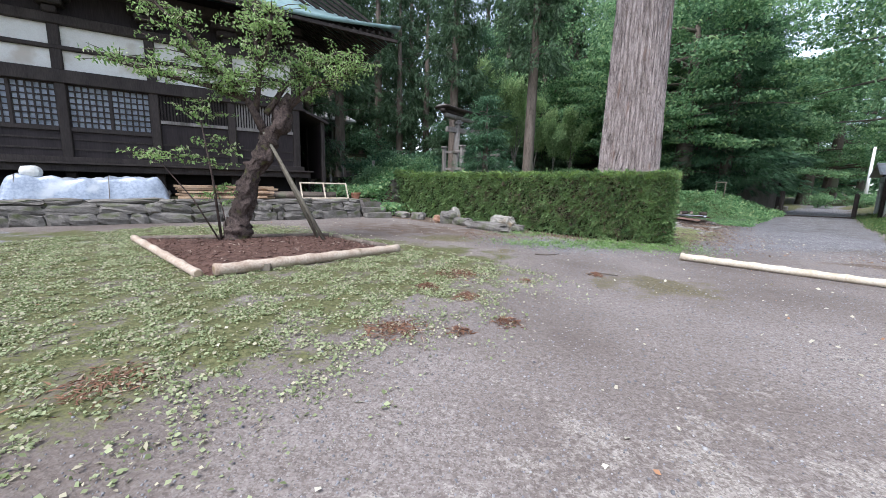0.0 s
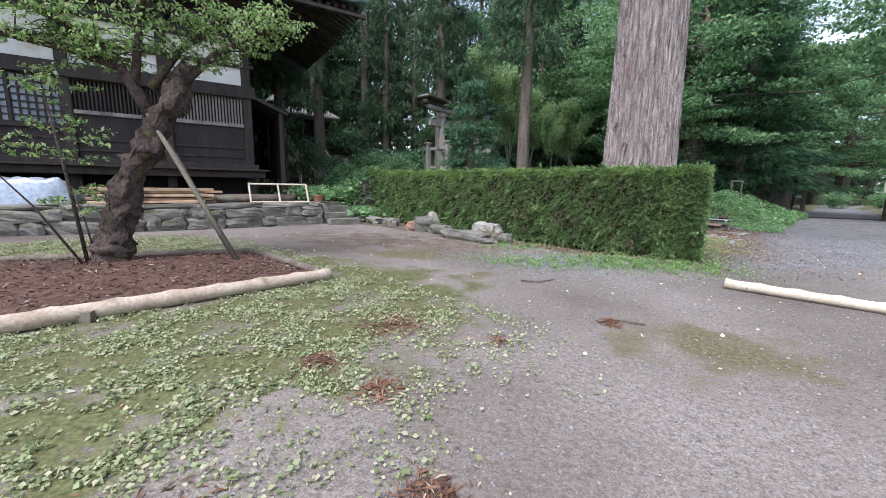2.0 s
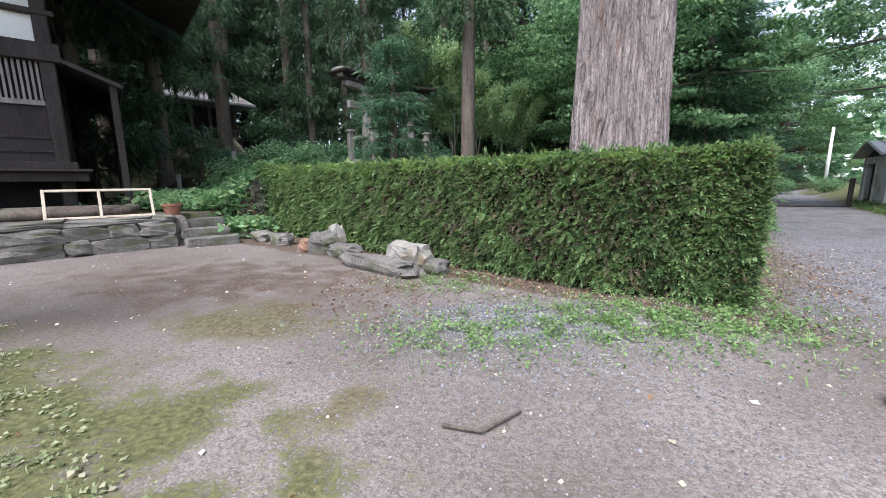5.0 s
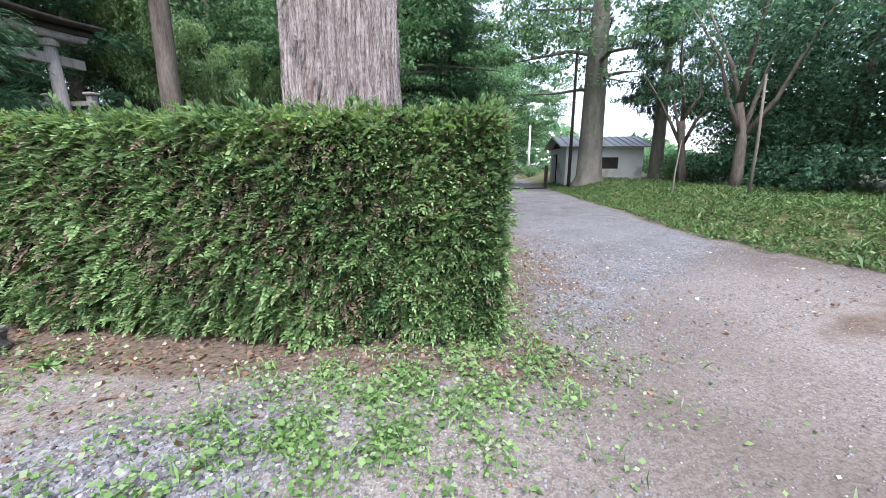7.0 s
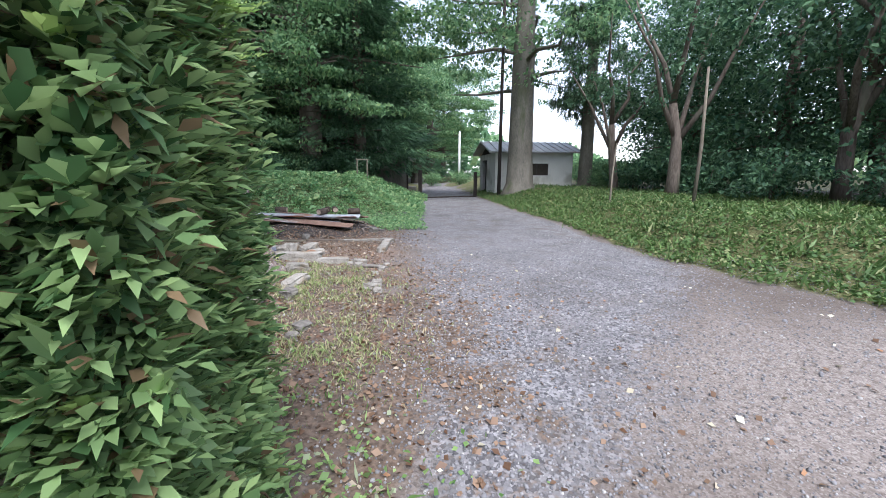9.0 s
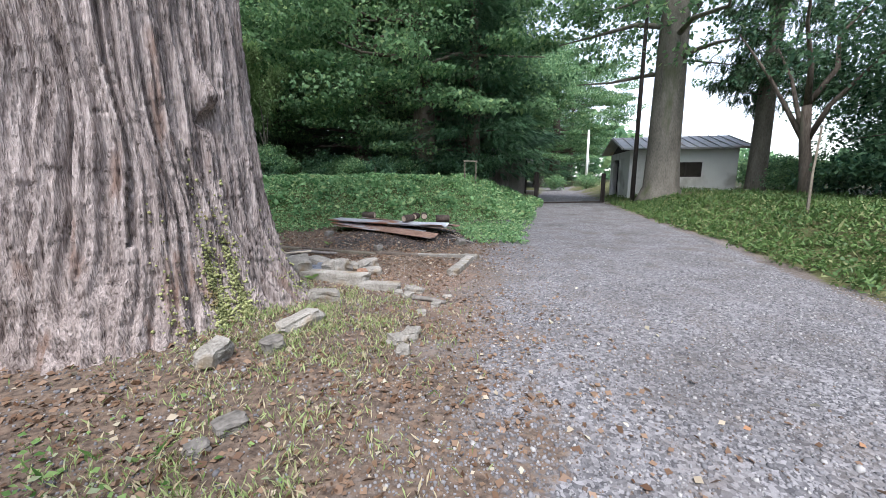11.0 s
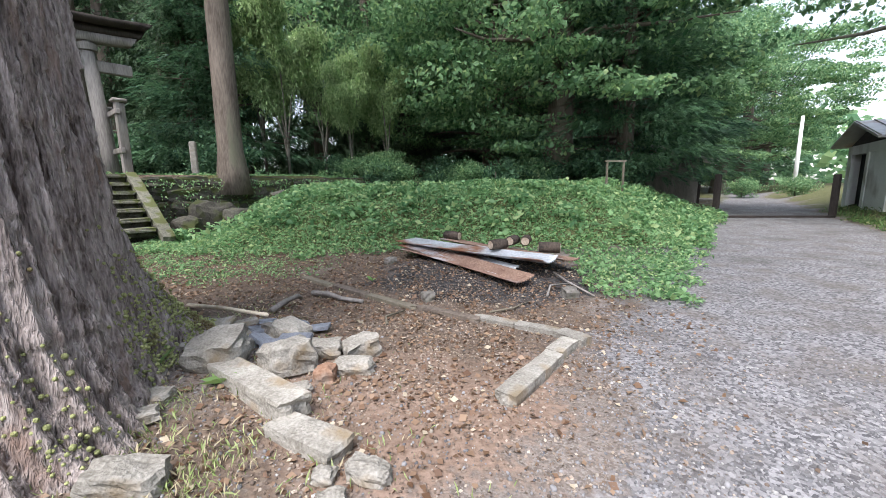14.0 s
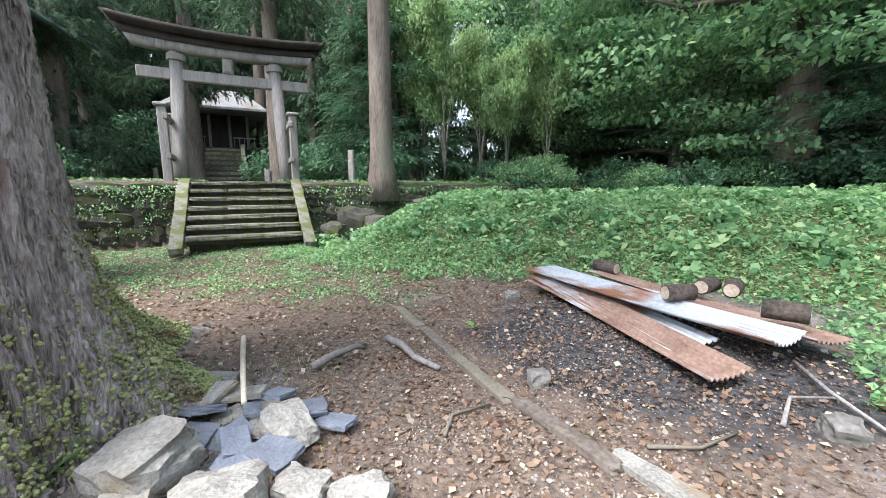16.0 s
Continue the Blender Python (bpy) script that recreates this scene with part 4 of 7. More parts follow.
    plant("dark_shrub", -4.4, 18.9, 0.7)
    # right side of the road: evergreens and shrubs behind the bank
    for x, y, s in ((19.0, 11.5, 1.0), (21.5, 15.2, 1.15), (17.6, 7.2, 1.0), (23.5, 8.5, 1.3), (24.5, 19.5, 1.1), (20.5, 3.5, 1.1), (27.5, 13.5, 1.3), (29.5, 21.5, 1.1), (17.0, 2.0, 0.9)):
        plant("dark_broad", x, y, s)
    for x, y, s in ((17.2, 14.2, 0.9), (18.6, 16.2, 1.0), (20.2, 18.2, 1.1), (21.8, 20.6, 1.0), (23.4, 22.8, 0.9), (16.4, 11.4, 0.9), (16.6, 8.8, 1.0), (26.0, 24.2, 1.0), (27.6, 26.2, 1.1), (29.0, 28.4, 1.2), (22.4, 17.6, 1.3), (16.0, 5.8, 1.0)):
        plant("dark_shrub" if x < 23 else "shrub", x, y, s)
    for x, y, s in ((27.5, 46, 1.0), (29.0, 43, 0.9), (33, 58, 1.6), (27.5, 60, 1.6), (38, 62, 1.8), (24, 56, 1.5)):
        plant("shrub" if s < 1.2 else "broad", x, y, s)
    for x, y, s in ((34, 72, 1.3), (40, 76, 1.3), (46, 80, 1.4), (28, 78, 1.4), (52, 78, 1.4), (22, 70, 1.3), (20, 60, 1.3)):
        plant("fir", x, y, s)


def dense_wood():
    """Deep wood behind the single trees, too thick to tell trees apart."""
    rng = np.random.default_rng(35)
    n = 64000
    v, u = rng.uniform(-46, 20, n), rng.uniform(27, 46, n)
    x, y = SH.x + SV.x * v + SU.x * u, SH.y + SV.y * v + SU.y * u
    z = height(x, y) + rng.uniform(0, 1, n) * (23 + 3 * np.sin(v * 0.7) + 2 * np.sin(v * 1.9 + 1))
    m = 34000
    x2, y2 = rng.uniform(-6, 26, m), rng.uniform(50, 58, m)
    z2 = rng.uniform(0, 1, m) * (22 + 3 * np.sin(x2 * 0.8)) * sstep(30, 22, x2)
    c = np.concatenate([np.stack([x, y, z], -1), np.stack([x2, y2, z2], -1)])
    vv, ff = leaf_quads(c, 0.75, rng, 0.4, 0.5)
    tagged(new("dense_wood", mesh_of("dense_wood", vv, ff, CEDAR_LEAF)), "deep dark cedar wood rising behind the shrine", "woods", kind="stuff")


build_wood()
dense_wood()


def build_road_trees():
    rng = np.random.default_rng(21)
    # big pale-barked tree at the roadside, with a high crown
    z = hz(19.6, 25.8)
    tr = trunk_mesh("trunk", [(0, 0, -0.4), (0, 0, 0.05), (0, 0, 0.5), (0, 0.03, 2), (0.05, 0.05, 7), (0.1, 0, 15)], [1.15, 0.92, 0.72, 0.64, 0.55, 0.2], PALE_BARK, 22, 5, 0.03)
    p, c = clumps(rng, 250, 70, crown_ellipsoid(rng, (0, 0, 10.5), (6.5, 6.5, 5.2), 0.4), 1.0, 0.5)
    v, f = leaf_quads(p, 0.22, rng, 0.5, 0.6, (p - c) * 0.5)
    make_tree("roadside_tree", "big pale-barked roadside tree with a high crown", "tree", "", tr, limbs_mesh("limbs", rng, 14, 5, 13, 6, 18, 0.14, PALE_BARK), mesh_of("crown", v, f, BROAD_LEAF), pose(19.6, 25.8, z, 0, 0, 30))
    z = hz(24.6, 25.2)
    tr = trunk_mesh("trunk", [(0, 0, -0.4), (0, 0, 0.3), (0.05, 0.05, 4), (0.1, 0, 13)], [0.52, 0.4, 0.34, 0.12], PALE_BARK, 16, 6)
    p, c = clumps(rng, 90, 60, crown_cone(rng, 4.5, 14, 2.6, 0.6), 0.75, 0.5)
    v, f = scatter(FIR_SPRIG, p, (p - c), 0.45, rng, 0.5, 0.7)
    make_tree("roadside_cedar", "slim roadside cedar with sparse drooping branches", "tree", "", tr, limbs_mesh("limbs", rng, 13, 4, 12, 2.6, 16, 0.05, PALE_BARK), mesh_of("crown", v, f, CEDAR_LEAF), pose(24.6, 25.2, z))
    # crooked trees behind the bank
    for i, (x, y, h) in enumerate(((17.6, 17.0, 7.5), (20.8, 21.0, 7.0), (18.2, 13.0, 8.0))):
        z = hz(x, y)
        t = thing("crooked_tree", pose(x, y, z, 0, 0, 70 * i), "crooked dark-barked tree with sparse leaves behind the bank", "tree", "crooked trees")
        bm, tips = bmesh.new(), []
        base = [(0, 0, -0.3), (0.05, 0, 0.6), (0.2, 0.1, 1.8), (0.1, 0.3, 3.0)]
        tube_bm(bm, base, [0.24, 0.19, 0.16, 0.13], 9, 0.06, i)
        for b in range(5):
            a = b * 1.3 + i
            pts = [base[-1] if b % 2 else base[2]]
            for k in (0.3, 0.6, 1.0):
                pts.append((pts[0][0] + math.cos(a) * 2.2 * k + rng.normal() * 0.15, pts[0][1] + math.sin(a) * 2.2 * k + rng.normal() * 0.15, pts[0][2] + (h - 3.2) * k))
            tube_bm(bm, pts, [0.1, 0.075, 0.05, 0.02], 7, 0.06, b)
            tips.append(pts[-1])
            tips.append(pts[-2])
        part("trunk", bm, FAR_BARK, t, smooth=True)
        tips = np.array(tips)
        p, c = clumps(rng, 60, 42, lambda n: tips[rng.integers(0, len(tips), n)] + rng.normal(size=(n, 3)) * (1.0, 1.0, 0.7), 0.55, 0.5)
        v, f = leaf_quads(p, 0.15, rng, 0.4, 0.55)
        part("crown", mesh_of("crown", v, f, FIR_LEAF), None, t)


build_road_trees()


# ---------------------------------------------------------------- stones and walls
def stone_mesh(name, size, mat, seed, cuts=2, rough=0.12, boxy=0.5):
    """A rough stone: a rounded block knocked about by noise."""
    rng = np.random.default_rng(seed)
    bm = bmesh.new()
    bmesh.ops.create_cube(bm, size=2.0)
    bmesh.ops.subdivide_edges(bm, edges=bm.edges[:], cuts=cuts, use_grid_fill=True)
    off = Vector(rng.uniform(-50, 50, 3))
    for v in bm.verts:
        p = v.co.copy()
        q = p.normalized() * 1.25
        p = p * boxy + q * (1 - boxy)
        p += Vector(noise.noise_vector(p * 1.1 + off)) * rough * 1.6 + Vector(noise.noise_vector(p * 3.1 + off)) * rough * 0.55 + Vector(noise.noise_vector(p * 7.0 + off)) * rough * 0.16
        v.co = Vector((p.x * size[0] / 2, p.y * size[1] / 2, p.z * size[2] / 2))
    return mesh_bm(name, bm, mat)


def wall_of_stones(name, label, a, b, z0, courses, mat, depth=0.35, length=0.55, seed=0, z_of=None, batter=0.03, limit=300):
    """A dry wall from a to b with its stones as parts; each course has its own joints."""
    rng = random.Random(seed)
    ax, ay = a
    bx, by = b
    L = math.hypot(bx - ax, by - ay)
    ang = math.degrees(math.atan2(by - ay, bx - ax))
    t = thing(name, pose(ax, ay, 0, 0, 0, ang), label, "wall", kind="structure")
    total = sum(courses)
    part("backing", boxm(0, L, 0.12, depth + 0.1, z0 - 0.3, z0 + total - 0.05), MOSS_STONE, t)
    pool = [stone_mesh("stone", (1, 1, 1), mat, seed * 31 + i, 3, 0.2, 0.5) for i in range(12)]
    z = z0
    for ci, h in enumerate(courses):
        x = -rng.uniform(0, length * 0.6)
        while x < L - 0.08:
            w = length * rng.uniform(0.4, 1.7) * (1.5 if ci == len(courses) - 1 else 1)
            w = min(w, L - x)
            if w > 0.12:
                ob = part("stone", rng.choice(pool), None, t)
                x0 = max(x, 0)
                ob.location = ((x0 + x + w) / 2, depth / 2 + batter * ci + rng.uniform(-0.025, 0.025), z + h / 2 + rng.uniform(-0.015, 0.015))
                ob.rotation_euler = (rng.uniform(-0.07, 0.07), rng.uniform(-0.16, 0.16) * (0.3 if ci == len(courses) - 1 else 1), rng.choice((0, math.pi)) + rng.uniform(-0.05, 0.05))
                ob.scale = ((x + w - x0) * 1.02, depth * 1.08, h * rng.uniform(1.0, 1.25) if ci < len(courses) - 1 else h * 1.05)
            x += w
        z += h
    return t


def slab(name, x, y, size, turn, mat, label, category, group="", tilt=(0, 0), seed=0, dz=0.0, rough=0.05, boxy=0.85):
    ob = new(name, stone_mesh(name, size, mat, seed, 5, rough, boxy))
    ob.matrix_basis = pose(x, y, hz(x, y) + size[2] * 0.36 + dz, tilt[0], tilt[1], turn)
    return tagged(ob, label, category, group)


wall_of_stones("wall_temple_terrace", "low dry-stone wall of grey boulders with a flat coping", (-20.47, 1.15), WALL_B, -0.02, (0.34, 0.29, 0.16), STONE_WALL, 0.42, 0.72, 3)


def on_wall(s, d):
    """Place s metres along the temple wall and d behind its face."""
    return WALL_A[0] + 0.695 * s - 0.719 * d, WALL_A[1] + 0.719 * s + 0.695 * d


# steps at the end of the temple wall
def build_wall_steps():
    t = thing("stone_steps", pose(*on_wall(15.08, 0.0), 0, 0, 0, 46), "two rough stone steps beside the temple wall", "steps")
    for i, (x, y, z, s) in enumerate(((0.62, -0.12, 0.1, (1.15, 0.42, 0.24)), (0.52, 0.22, 0.3, (1.05, 0.44, 0.24)), (0.5, 0.58, 0.5, (1.05, 0.44, 0.26)))):
        ob = part("step", stone_mesh("step", s, STONE_WALL, 60 + i, 3, 0.05, 0.85), None, t)
        ob.location = (x, y, z)


build_wall_steps()


# ---------------------------------------------------------------- temple hall
def build_temple():
    t = thing("temple_hall", TM, "dark timber temple hall with white plaster bands and lattice screens", "temple")
    bay, n = 2.78, 6
    length, deep = bay * n, 10.0

    def put(name, bm, mat, label=""):
        return part(name, bm, mat, t, label)

    for i in range(n + 1):
        put("post", boxm(i * bay - 0.16, i * bay + 0.16, -0.16, 0.16, 0.6, 9.3, 0.03), OLD_WOOD)
        put("foundation_stone", stone_mesh("foundation_stone", (0.6, 0.6, 0.3), STONE_WALL, 80 + i), STONE_WALL).location = (i * bay, 0, 0.72)
    for j in range(1, 5):
        put("post", boxm(-0.16, 0.16, j * 2.5 - 0.16, j * 2.5 + 0.16, 0.6, 9.3, 0.03), OLD_WOOD)
    put("floor_beam", boxm(-0.5, length, -0.55, -0.2, 1.62, 1.92, 0.02), OLD_WOOD)
    put("veranda_floor", boxm(-0.6, length, -0.75, -0.165, 1.92, 2.0, 0.01), OLD_WOOD)
    put("side_floor_beam", boxm(-0.5, -0.2, -0.18, deep, 1.62, 1.92, 0.02), OLD_WOOD)
    # Near-black sheet that paints in the shade under the floor.
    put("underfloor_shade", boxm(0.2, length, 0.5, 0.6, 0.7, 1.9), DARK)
    put("core_wall", boxm(0.17, length, 0.19, deep, 1.95, 9.6), DARK_PANEL)
    for z0, z1, d in ((2.0, 2.22, 0.24), (5.1, 5.61, 0.26), (6.375, 6.525, 0.2), (7.3, 7.65, 0.26), (8.7, 9.05, 0.5)):
        put("tie_beam", boxm(-0.3, length, -d, 0.15, z0, z1, 0.02), OLD_WOOD)
        put("side_tie_beam", boxm(-d, 0.15, 0.17, deep, z0 + 0.003, z1 - 0.003, 0.02), OLD_WOOD)
    for i in range(n):
        x0, x1 = i * bay + 0.17, (i + 1) * bay - 0.17
        put("plaster_panel", boxm(x0, x1, -0.02, 0.16, 5.612, 6.373), PLASTER)
        put("plaster_panel", boxm(x0, x1, -0.02, 0.16, 6.527, 7.298), PLASTER)
        # board panel below the screens, with ledges
        top = 3.85 if i < 2 else 3.25
        put("board_panel", boxm(x0, x1, -0.05, 0.16, 2.23, top), DARK_PANEL)
        put("screen_rail", boxm(x0, x1, -0.14, 0.16, top + 0.001, top + 0.14), GREY_WOOD if i < 2 else OLD_WOOD)
        for z in (2.5, 2.9):
            put("ledge", boxm(x0, x1, -0.09, -0.052, z, z + 0.07), OLD_WOOD)
        if i < 2:
            # Near-black sheet painted as the shade behind the bars.
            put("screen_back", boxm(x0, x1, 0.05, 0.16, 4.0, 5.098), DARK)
            k = 22
            for s in range(k):
                x = x0 + (x1 - x0) * (s + 0.5) / k
                put("bar", boxm(x - 0.028, x + 0.028, -0.04, 0.03, 4.0, 5.098), GREY_WOOD if i == 0 else OLD_WOOD)
        else:
            for half in range(2):
                a, b = (x0, (x0 + x1) / 2 - 0.04) if half == 0 else ((x0 + x1) / 2 + 0.04, x1)
                win = put("lattice_window", boxm(a, b, 0.05, 0.09, 3.4, 5.098), PAPER, "pale paper screen behind dark lattice")
                kx, kz = 6, 7
                for s in range(kx + 1):
                    x = a + (b - a) * s / kx
                    part("muntin", boxm(x - 0.025, x + 0.025, -0.01, 0.048, 3.4, 5.098), OLD_WOOD, win)
                for s in range(kz + 1):
                    z = 3.42 + 1.66 * s / kz
                    part("muntin", boxm(a, b, -0.006, 0.044, z - 0.025, z + 0.025), OLD_WOOD, win)
            put("mullion", boxm((x0 + x1) / 2 - 0.039, (x0 + x1) / 2 + 0.039, -0.05, 0.12, 3.4, 5.098), OLD_WOOD)
    # brackets under the eaves
    for i in range(n + 1):
        for j, (w, z) in enumerate(((0.4, 7.66), (0.75, 7.95), (1.15, 8.24))):
            put("bracket", boxm(i * bay - w / 2, i * bay + w / 2, -0.35 - 0.12 * j, 0.1, z, z + 0.26, 0.04), OLD_WOOD)
    # lower side roof by the corner
    put("side_roof", boxm(-1.7, 0.0, -0.25, 8.0, -0.06, 0.06, 0.0, pose(0, 0, 5.3, 0, -24, 0)), OLD_WOOD)
    for y in (0.1, 3.0, 6.0):
        put("side_post", boxm(-1.42, -1.24, y - 0.09, y + 0.09, 0.6, 4.75, 0.02), OLD_WOOD)
    put("side_panel", boxm(-1.36, -1.3, 0.2, 6.0, 1.6, 4.6), DARK_PANEL)
    # main roof: hipped, with eaves that sweep up at the corners
    p0, p1, q0, q1 = -4.4, length + 4.0, -2.5, deep + 2.6
    nu, nv = 40, 24
    vs, fs = [], []
    for j in range(nv + 1):
        for i in range(nu + 1):
            a, b = i / nu, j / nv
            x, y = p0 + (p1 - p0) * a, q0 + (q1 - q0) * b
            edge = min(x - p0, p1 - x, y - q0, q1 - y)
            cor = max(0, 1 - min(x - p0, p1 - x) / 5) * max(0, 1 - min(y - q0, q1 - y) / 5)
            h = min(edge, 7.0)
            z = 8.85 + 0.42 * h + 0.045 * h * h + 0.5 * cor ** 1.5
            vs.append((x, y, z))
    w = nu + 1
    for j in range(nv):
        for i in range(nu):
            fs.append((j * w + i, j * w + i + 1, (j + 1) * w + i + 1, (j + 1) * w + i))
    me = mesh_of("roof", np.array(vs), np.array(fs), COPPER, True)
    ob = part("roof", me, None, t, "green-grey copper roof with swept-up eaves")
    so = ob.modifiers.new("thick", "SOLIDIFY")
    so.thickness, so.offset = 0.16, 1.0
    put("eave_board", boxm(p0 + 0.1, p1 - 4, q0 + 0.06, q0 + 0.2, 8.7, 8.84), OLD_WOOD)
    for i in range(62):
        x = p0 + 0.35 + i * 0.32
        put("rafter", boxm(x - 0.055, x + 0.055, 0.0, 2.9, -0.06, 0.06, 0, pose(0, q0 + 0.1, 8.76 + 0.3 * max(0, 1 - (x - p0) / 5) ** 1.5, 27, 0, 0)), OLD_WOOD)
    for j in range(26):
        y = q0 + 0.6 + j * 0.34
        put("side_rafter", boxm(0.0, 4.6, y - 0.05, y + 0.05, -0.055, 0.055, 0, pose(p0 + 0.1, 0, 8.76 + 0.3 * max(0, 1 - (y - q0) / 5) ** 1.5, 0, -25, 0)), OLD_WOOD)


build_temple()
bm = bmesh.new()
tube_bm(bm, [(10.6, -1.0, 8.2), (10.62, -1.0, 6.5), (10.6, -1.0, 4.6)], [0.025, 0.025, 0.03], 7)
rope = new("bell_rope", mesh_bm("bell_rope", bm, GREY_WOOD, True))
rope.matrix_basis = TM
tagged(rope, "pale hanging rope before the temple screens", "rope")


# ---------------------------------------------------------------- clutter on the temple terrace
def build_tarp():
    x, y = on_wall(4.6, 0.35)
    t = thing("tarped_pile", pose(x, y, PLATFORM, 0, 0, 46), "pile under a crumpled silver-blue tarp tied with rope", "tarp")
    nx, ny = 60, 26
    rng = np.random.default_rng(3)
    u, w = np.meshgrid(np.linspace(0, 1, nx), np.linspace(0, 1, ny))
    prof = np.clip(np.minimum(w, 1 - w) * 6.0, 0, 1) ** 0.6
    end = np.clip(np.minimum(u, 1 - u) * 16, 0, 1) ** 0.6
    z = 0.68 * prof * end
    z *= 0.93 + 0.06 * np.sin(9 * u + 2 * w) + 0.03 * np.sin(31 * u - 7 * w)
    z += 0.025 * np.sin(40 * u + 11 * w) * prof + rng.normal(size=z.shape) * 0.006
    px, py = u * 3.9 + 0.03 * np.sin(20 * w + 5 * u), w * 1.0 + 0.03 * np.sin(17 * u + 3)
    v = np.stack([px, py, z + 0.01], -1).reshape(-1, 3)
    i = (np.arange(ny - 1)[:, None] * nx + np.arange(nx - 1)[None]).ravel()
    part("tarp", mesh_of("tarp", v, np.stack([i, i + 1, i + nx + 1, i + nx], -1), TARP, True), None, t)
    ob = part("covered_bundle", stone_mesh("covered_bundle", (0.42, 0.36, 0.34), GARAGE_WALL, 5, 3, 0.1, 0.3), None, t, "knotted pale sack on top")
    ob.location = (0.65, 0.5, 0.78)
    for k in (0.35, 2.4):
        bm = bmesh.new()
        tube_bm(bm, [(k, -0.02, 0.02), (k + 0.02, 0.12, 0.7), (k, 0.5, 0.74), (k, 0.9, 0.7)], [0.012] * 4, 6)
        part("rope", bm, GREY_WOOD, t)


build_tarp()


def build_planks():
    rng = random.Random(4)
    for i in range(17):
        lay, k = divmod(i, 4)
        s = 8.8 + rng.uniform(-0.15, 0.3)
        x, y = on_wall(s, 0.45 + k * 0.26 + rng.uniform(-0.02, 0.02))
        ob = new("plank", mesh_bm("plank", boxm(0, rng.uniform(2.5, 3.1), -0.11, 0.11, 0, 0.07, 0.006), PLANK))
        ob.matrix_basis = pose(x, y, PLATFORM + 0.03 + lay * 0.095, 0, rng.uniform(-0.4, 0.4), 46 + rng.uniform(-1.5, 1.5))
        tagged(ob, "rough sawn plank in a stack on the stone wall", "plank", "stacked planks")
    for i in range(3):
        x, y = on_wall(11.2 + 0.1 * i, 0.7 + 0.28 * i)
        bm = bmesh.new()
        tube_bm(bm, [(0, 0, 0), (1.7, 0.05, 0.0), (3.0, 0, 0)], [0.12, 0.11, 0.09], 9, 0.05, i)
        ob = new("log", mesh_bm("log", bm, FAR_BARK, True))
        ob.matrix_basis = pose(x, y, PLATFORM + 0.12 + 0.02 * i, 0, 0, 48)
        tagged(ob, "bark-covered log lying beside the planks", "log", "logs on the terrace")


build_planks()


def build_frame():
    x, y = on_wall(12.75, 0.42)
    t = thing("wooden_frame", pose(x, y, PLATFORM + 0.01, 62, 0, 46), "leaning pale wooden window frame without glass", "frame")
    for a in (0.0, 0.9, 1.84):
        part("stile", boxm(a, a + 0.055, 0, 0.72, 0, 0.04, 0.004), BAMBOO, t)
    for b in (0.0, 0.665):
        part("rail", boxm(0.056, 0.899, b, b + 0.055, 0, 0.036, 0.004), BAMBOO, t)
        part("rail", boxm(0.956, 1.839, b, b + 0.055, 0, 0.036, 0.004), BAMBOO, t)


build_frame()


def build_pot():
    x, y = on_wall(15.0, 0.6)
    t = thing("flower_pot", pose(x, y, PLATFORM), "terracotta flower pot with a small green plant", "flower pot")
    bm = bmesh.new()
    tube_bm(bm, [(0, 0, 0), (0, 0, 0.22), (0, 0, 0.225), (0, 0, 0.28)], [0.14, 0.2, 0.23, 0.23], 18)
    part("pot", bm, TERRACOTTA, t, smooth=False)
    rng = np.random.default_rng(2)
    p = rng.normal(size=(220, 3)) * (0.16, 0.16, 0.1) + (0, 0, 0.36)
    v, f = leaf_quads(p, 0.12, rng, -0.2, 0.35)
    part("plant", mesh_of("plant", v, f, WEED), None, t)["kind"] = "stuff"


build_pot()
for x, y in ((-11.2, 20.6), (-8.2, 19.6)):
    ob = new("marker_post", mesh_bm("marker_post", boxm(-0.06, 0.06, -0.06, 0.06, -0.1, 1.05, 0.01), PALE_STONE))
    ob.location = (x, y, hz(x, y))
    tagged(ob, "short pale stone marker post among the plants", "post", "marker posts")


# ---------------------------------------------------------------- planting bed with the old leaning tree
BED = [(-2.9, 8.1), (-4.85, 5.05), (-8.75, 7.15), (-5.15, 9.5)]


def build_bed():
    n = 70
    a, b, c, d = (np.array(q) for q in BED)
    u, w = np.meshgrid(np.linspace(0, 1, n), np.linspace(0, 1, n))
    u3, w3 = u[..., None], w[..., None]
    p = (a * (1 - u3) + b * u3) * (1 - w3) + (d * (1 - u3) + c * u3) * w3
    z = height(p[..., 0], p[..., 1]) + 0.012 + 0.16 * (np.minimum(np.minimum(u, 1 - u), np.minimum(w, 1 - w)) * 2) ** 0.5
    rng = np.random.default_rng(8)
    z += rng.normal(size=z.shape) * 0.012 + 0.02 * wobble(p[..., 0], p[..., 1], 0.3)
    v = np.stack([p[..., 0], p[..., 1], z], -1).reshape(-1, 3)
    i = (np.arange(n - 1)[:, None] * n + np.arange(n - 1)[None]).ravel()
    tagged(new("planting_bed", mesh_of("planting_bed", v, np.stack([i, i + n, i + n + 1, i + 1], -1), SOIL)), "heap of dark red-brown bark mulch round the tree", "planting bed")
    idx = rng.integers(0, n * n, 4500)
    q = v[idx] + rng.normal(size=(4500, 3)) * (0.04, 0.04, 0.008) + (0, 0, 0.012)
    lv, lf = leaf_quads(q, 0.085, rng, 0.0, 0.2, np.stack([rng.normal(size=4500), rng.normal(size=4500), np.zeros(4500)], -1) * 2, 0.5)
    ob = tagged(new("bark_chips", mesh_of("bark_chips", lv, lf, CHIPS)), "loose red-brown bark chips on the bed", "mulch", kind="stuff")


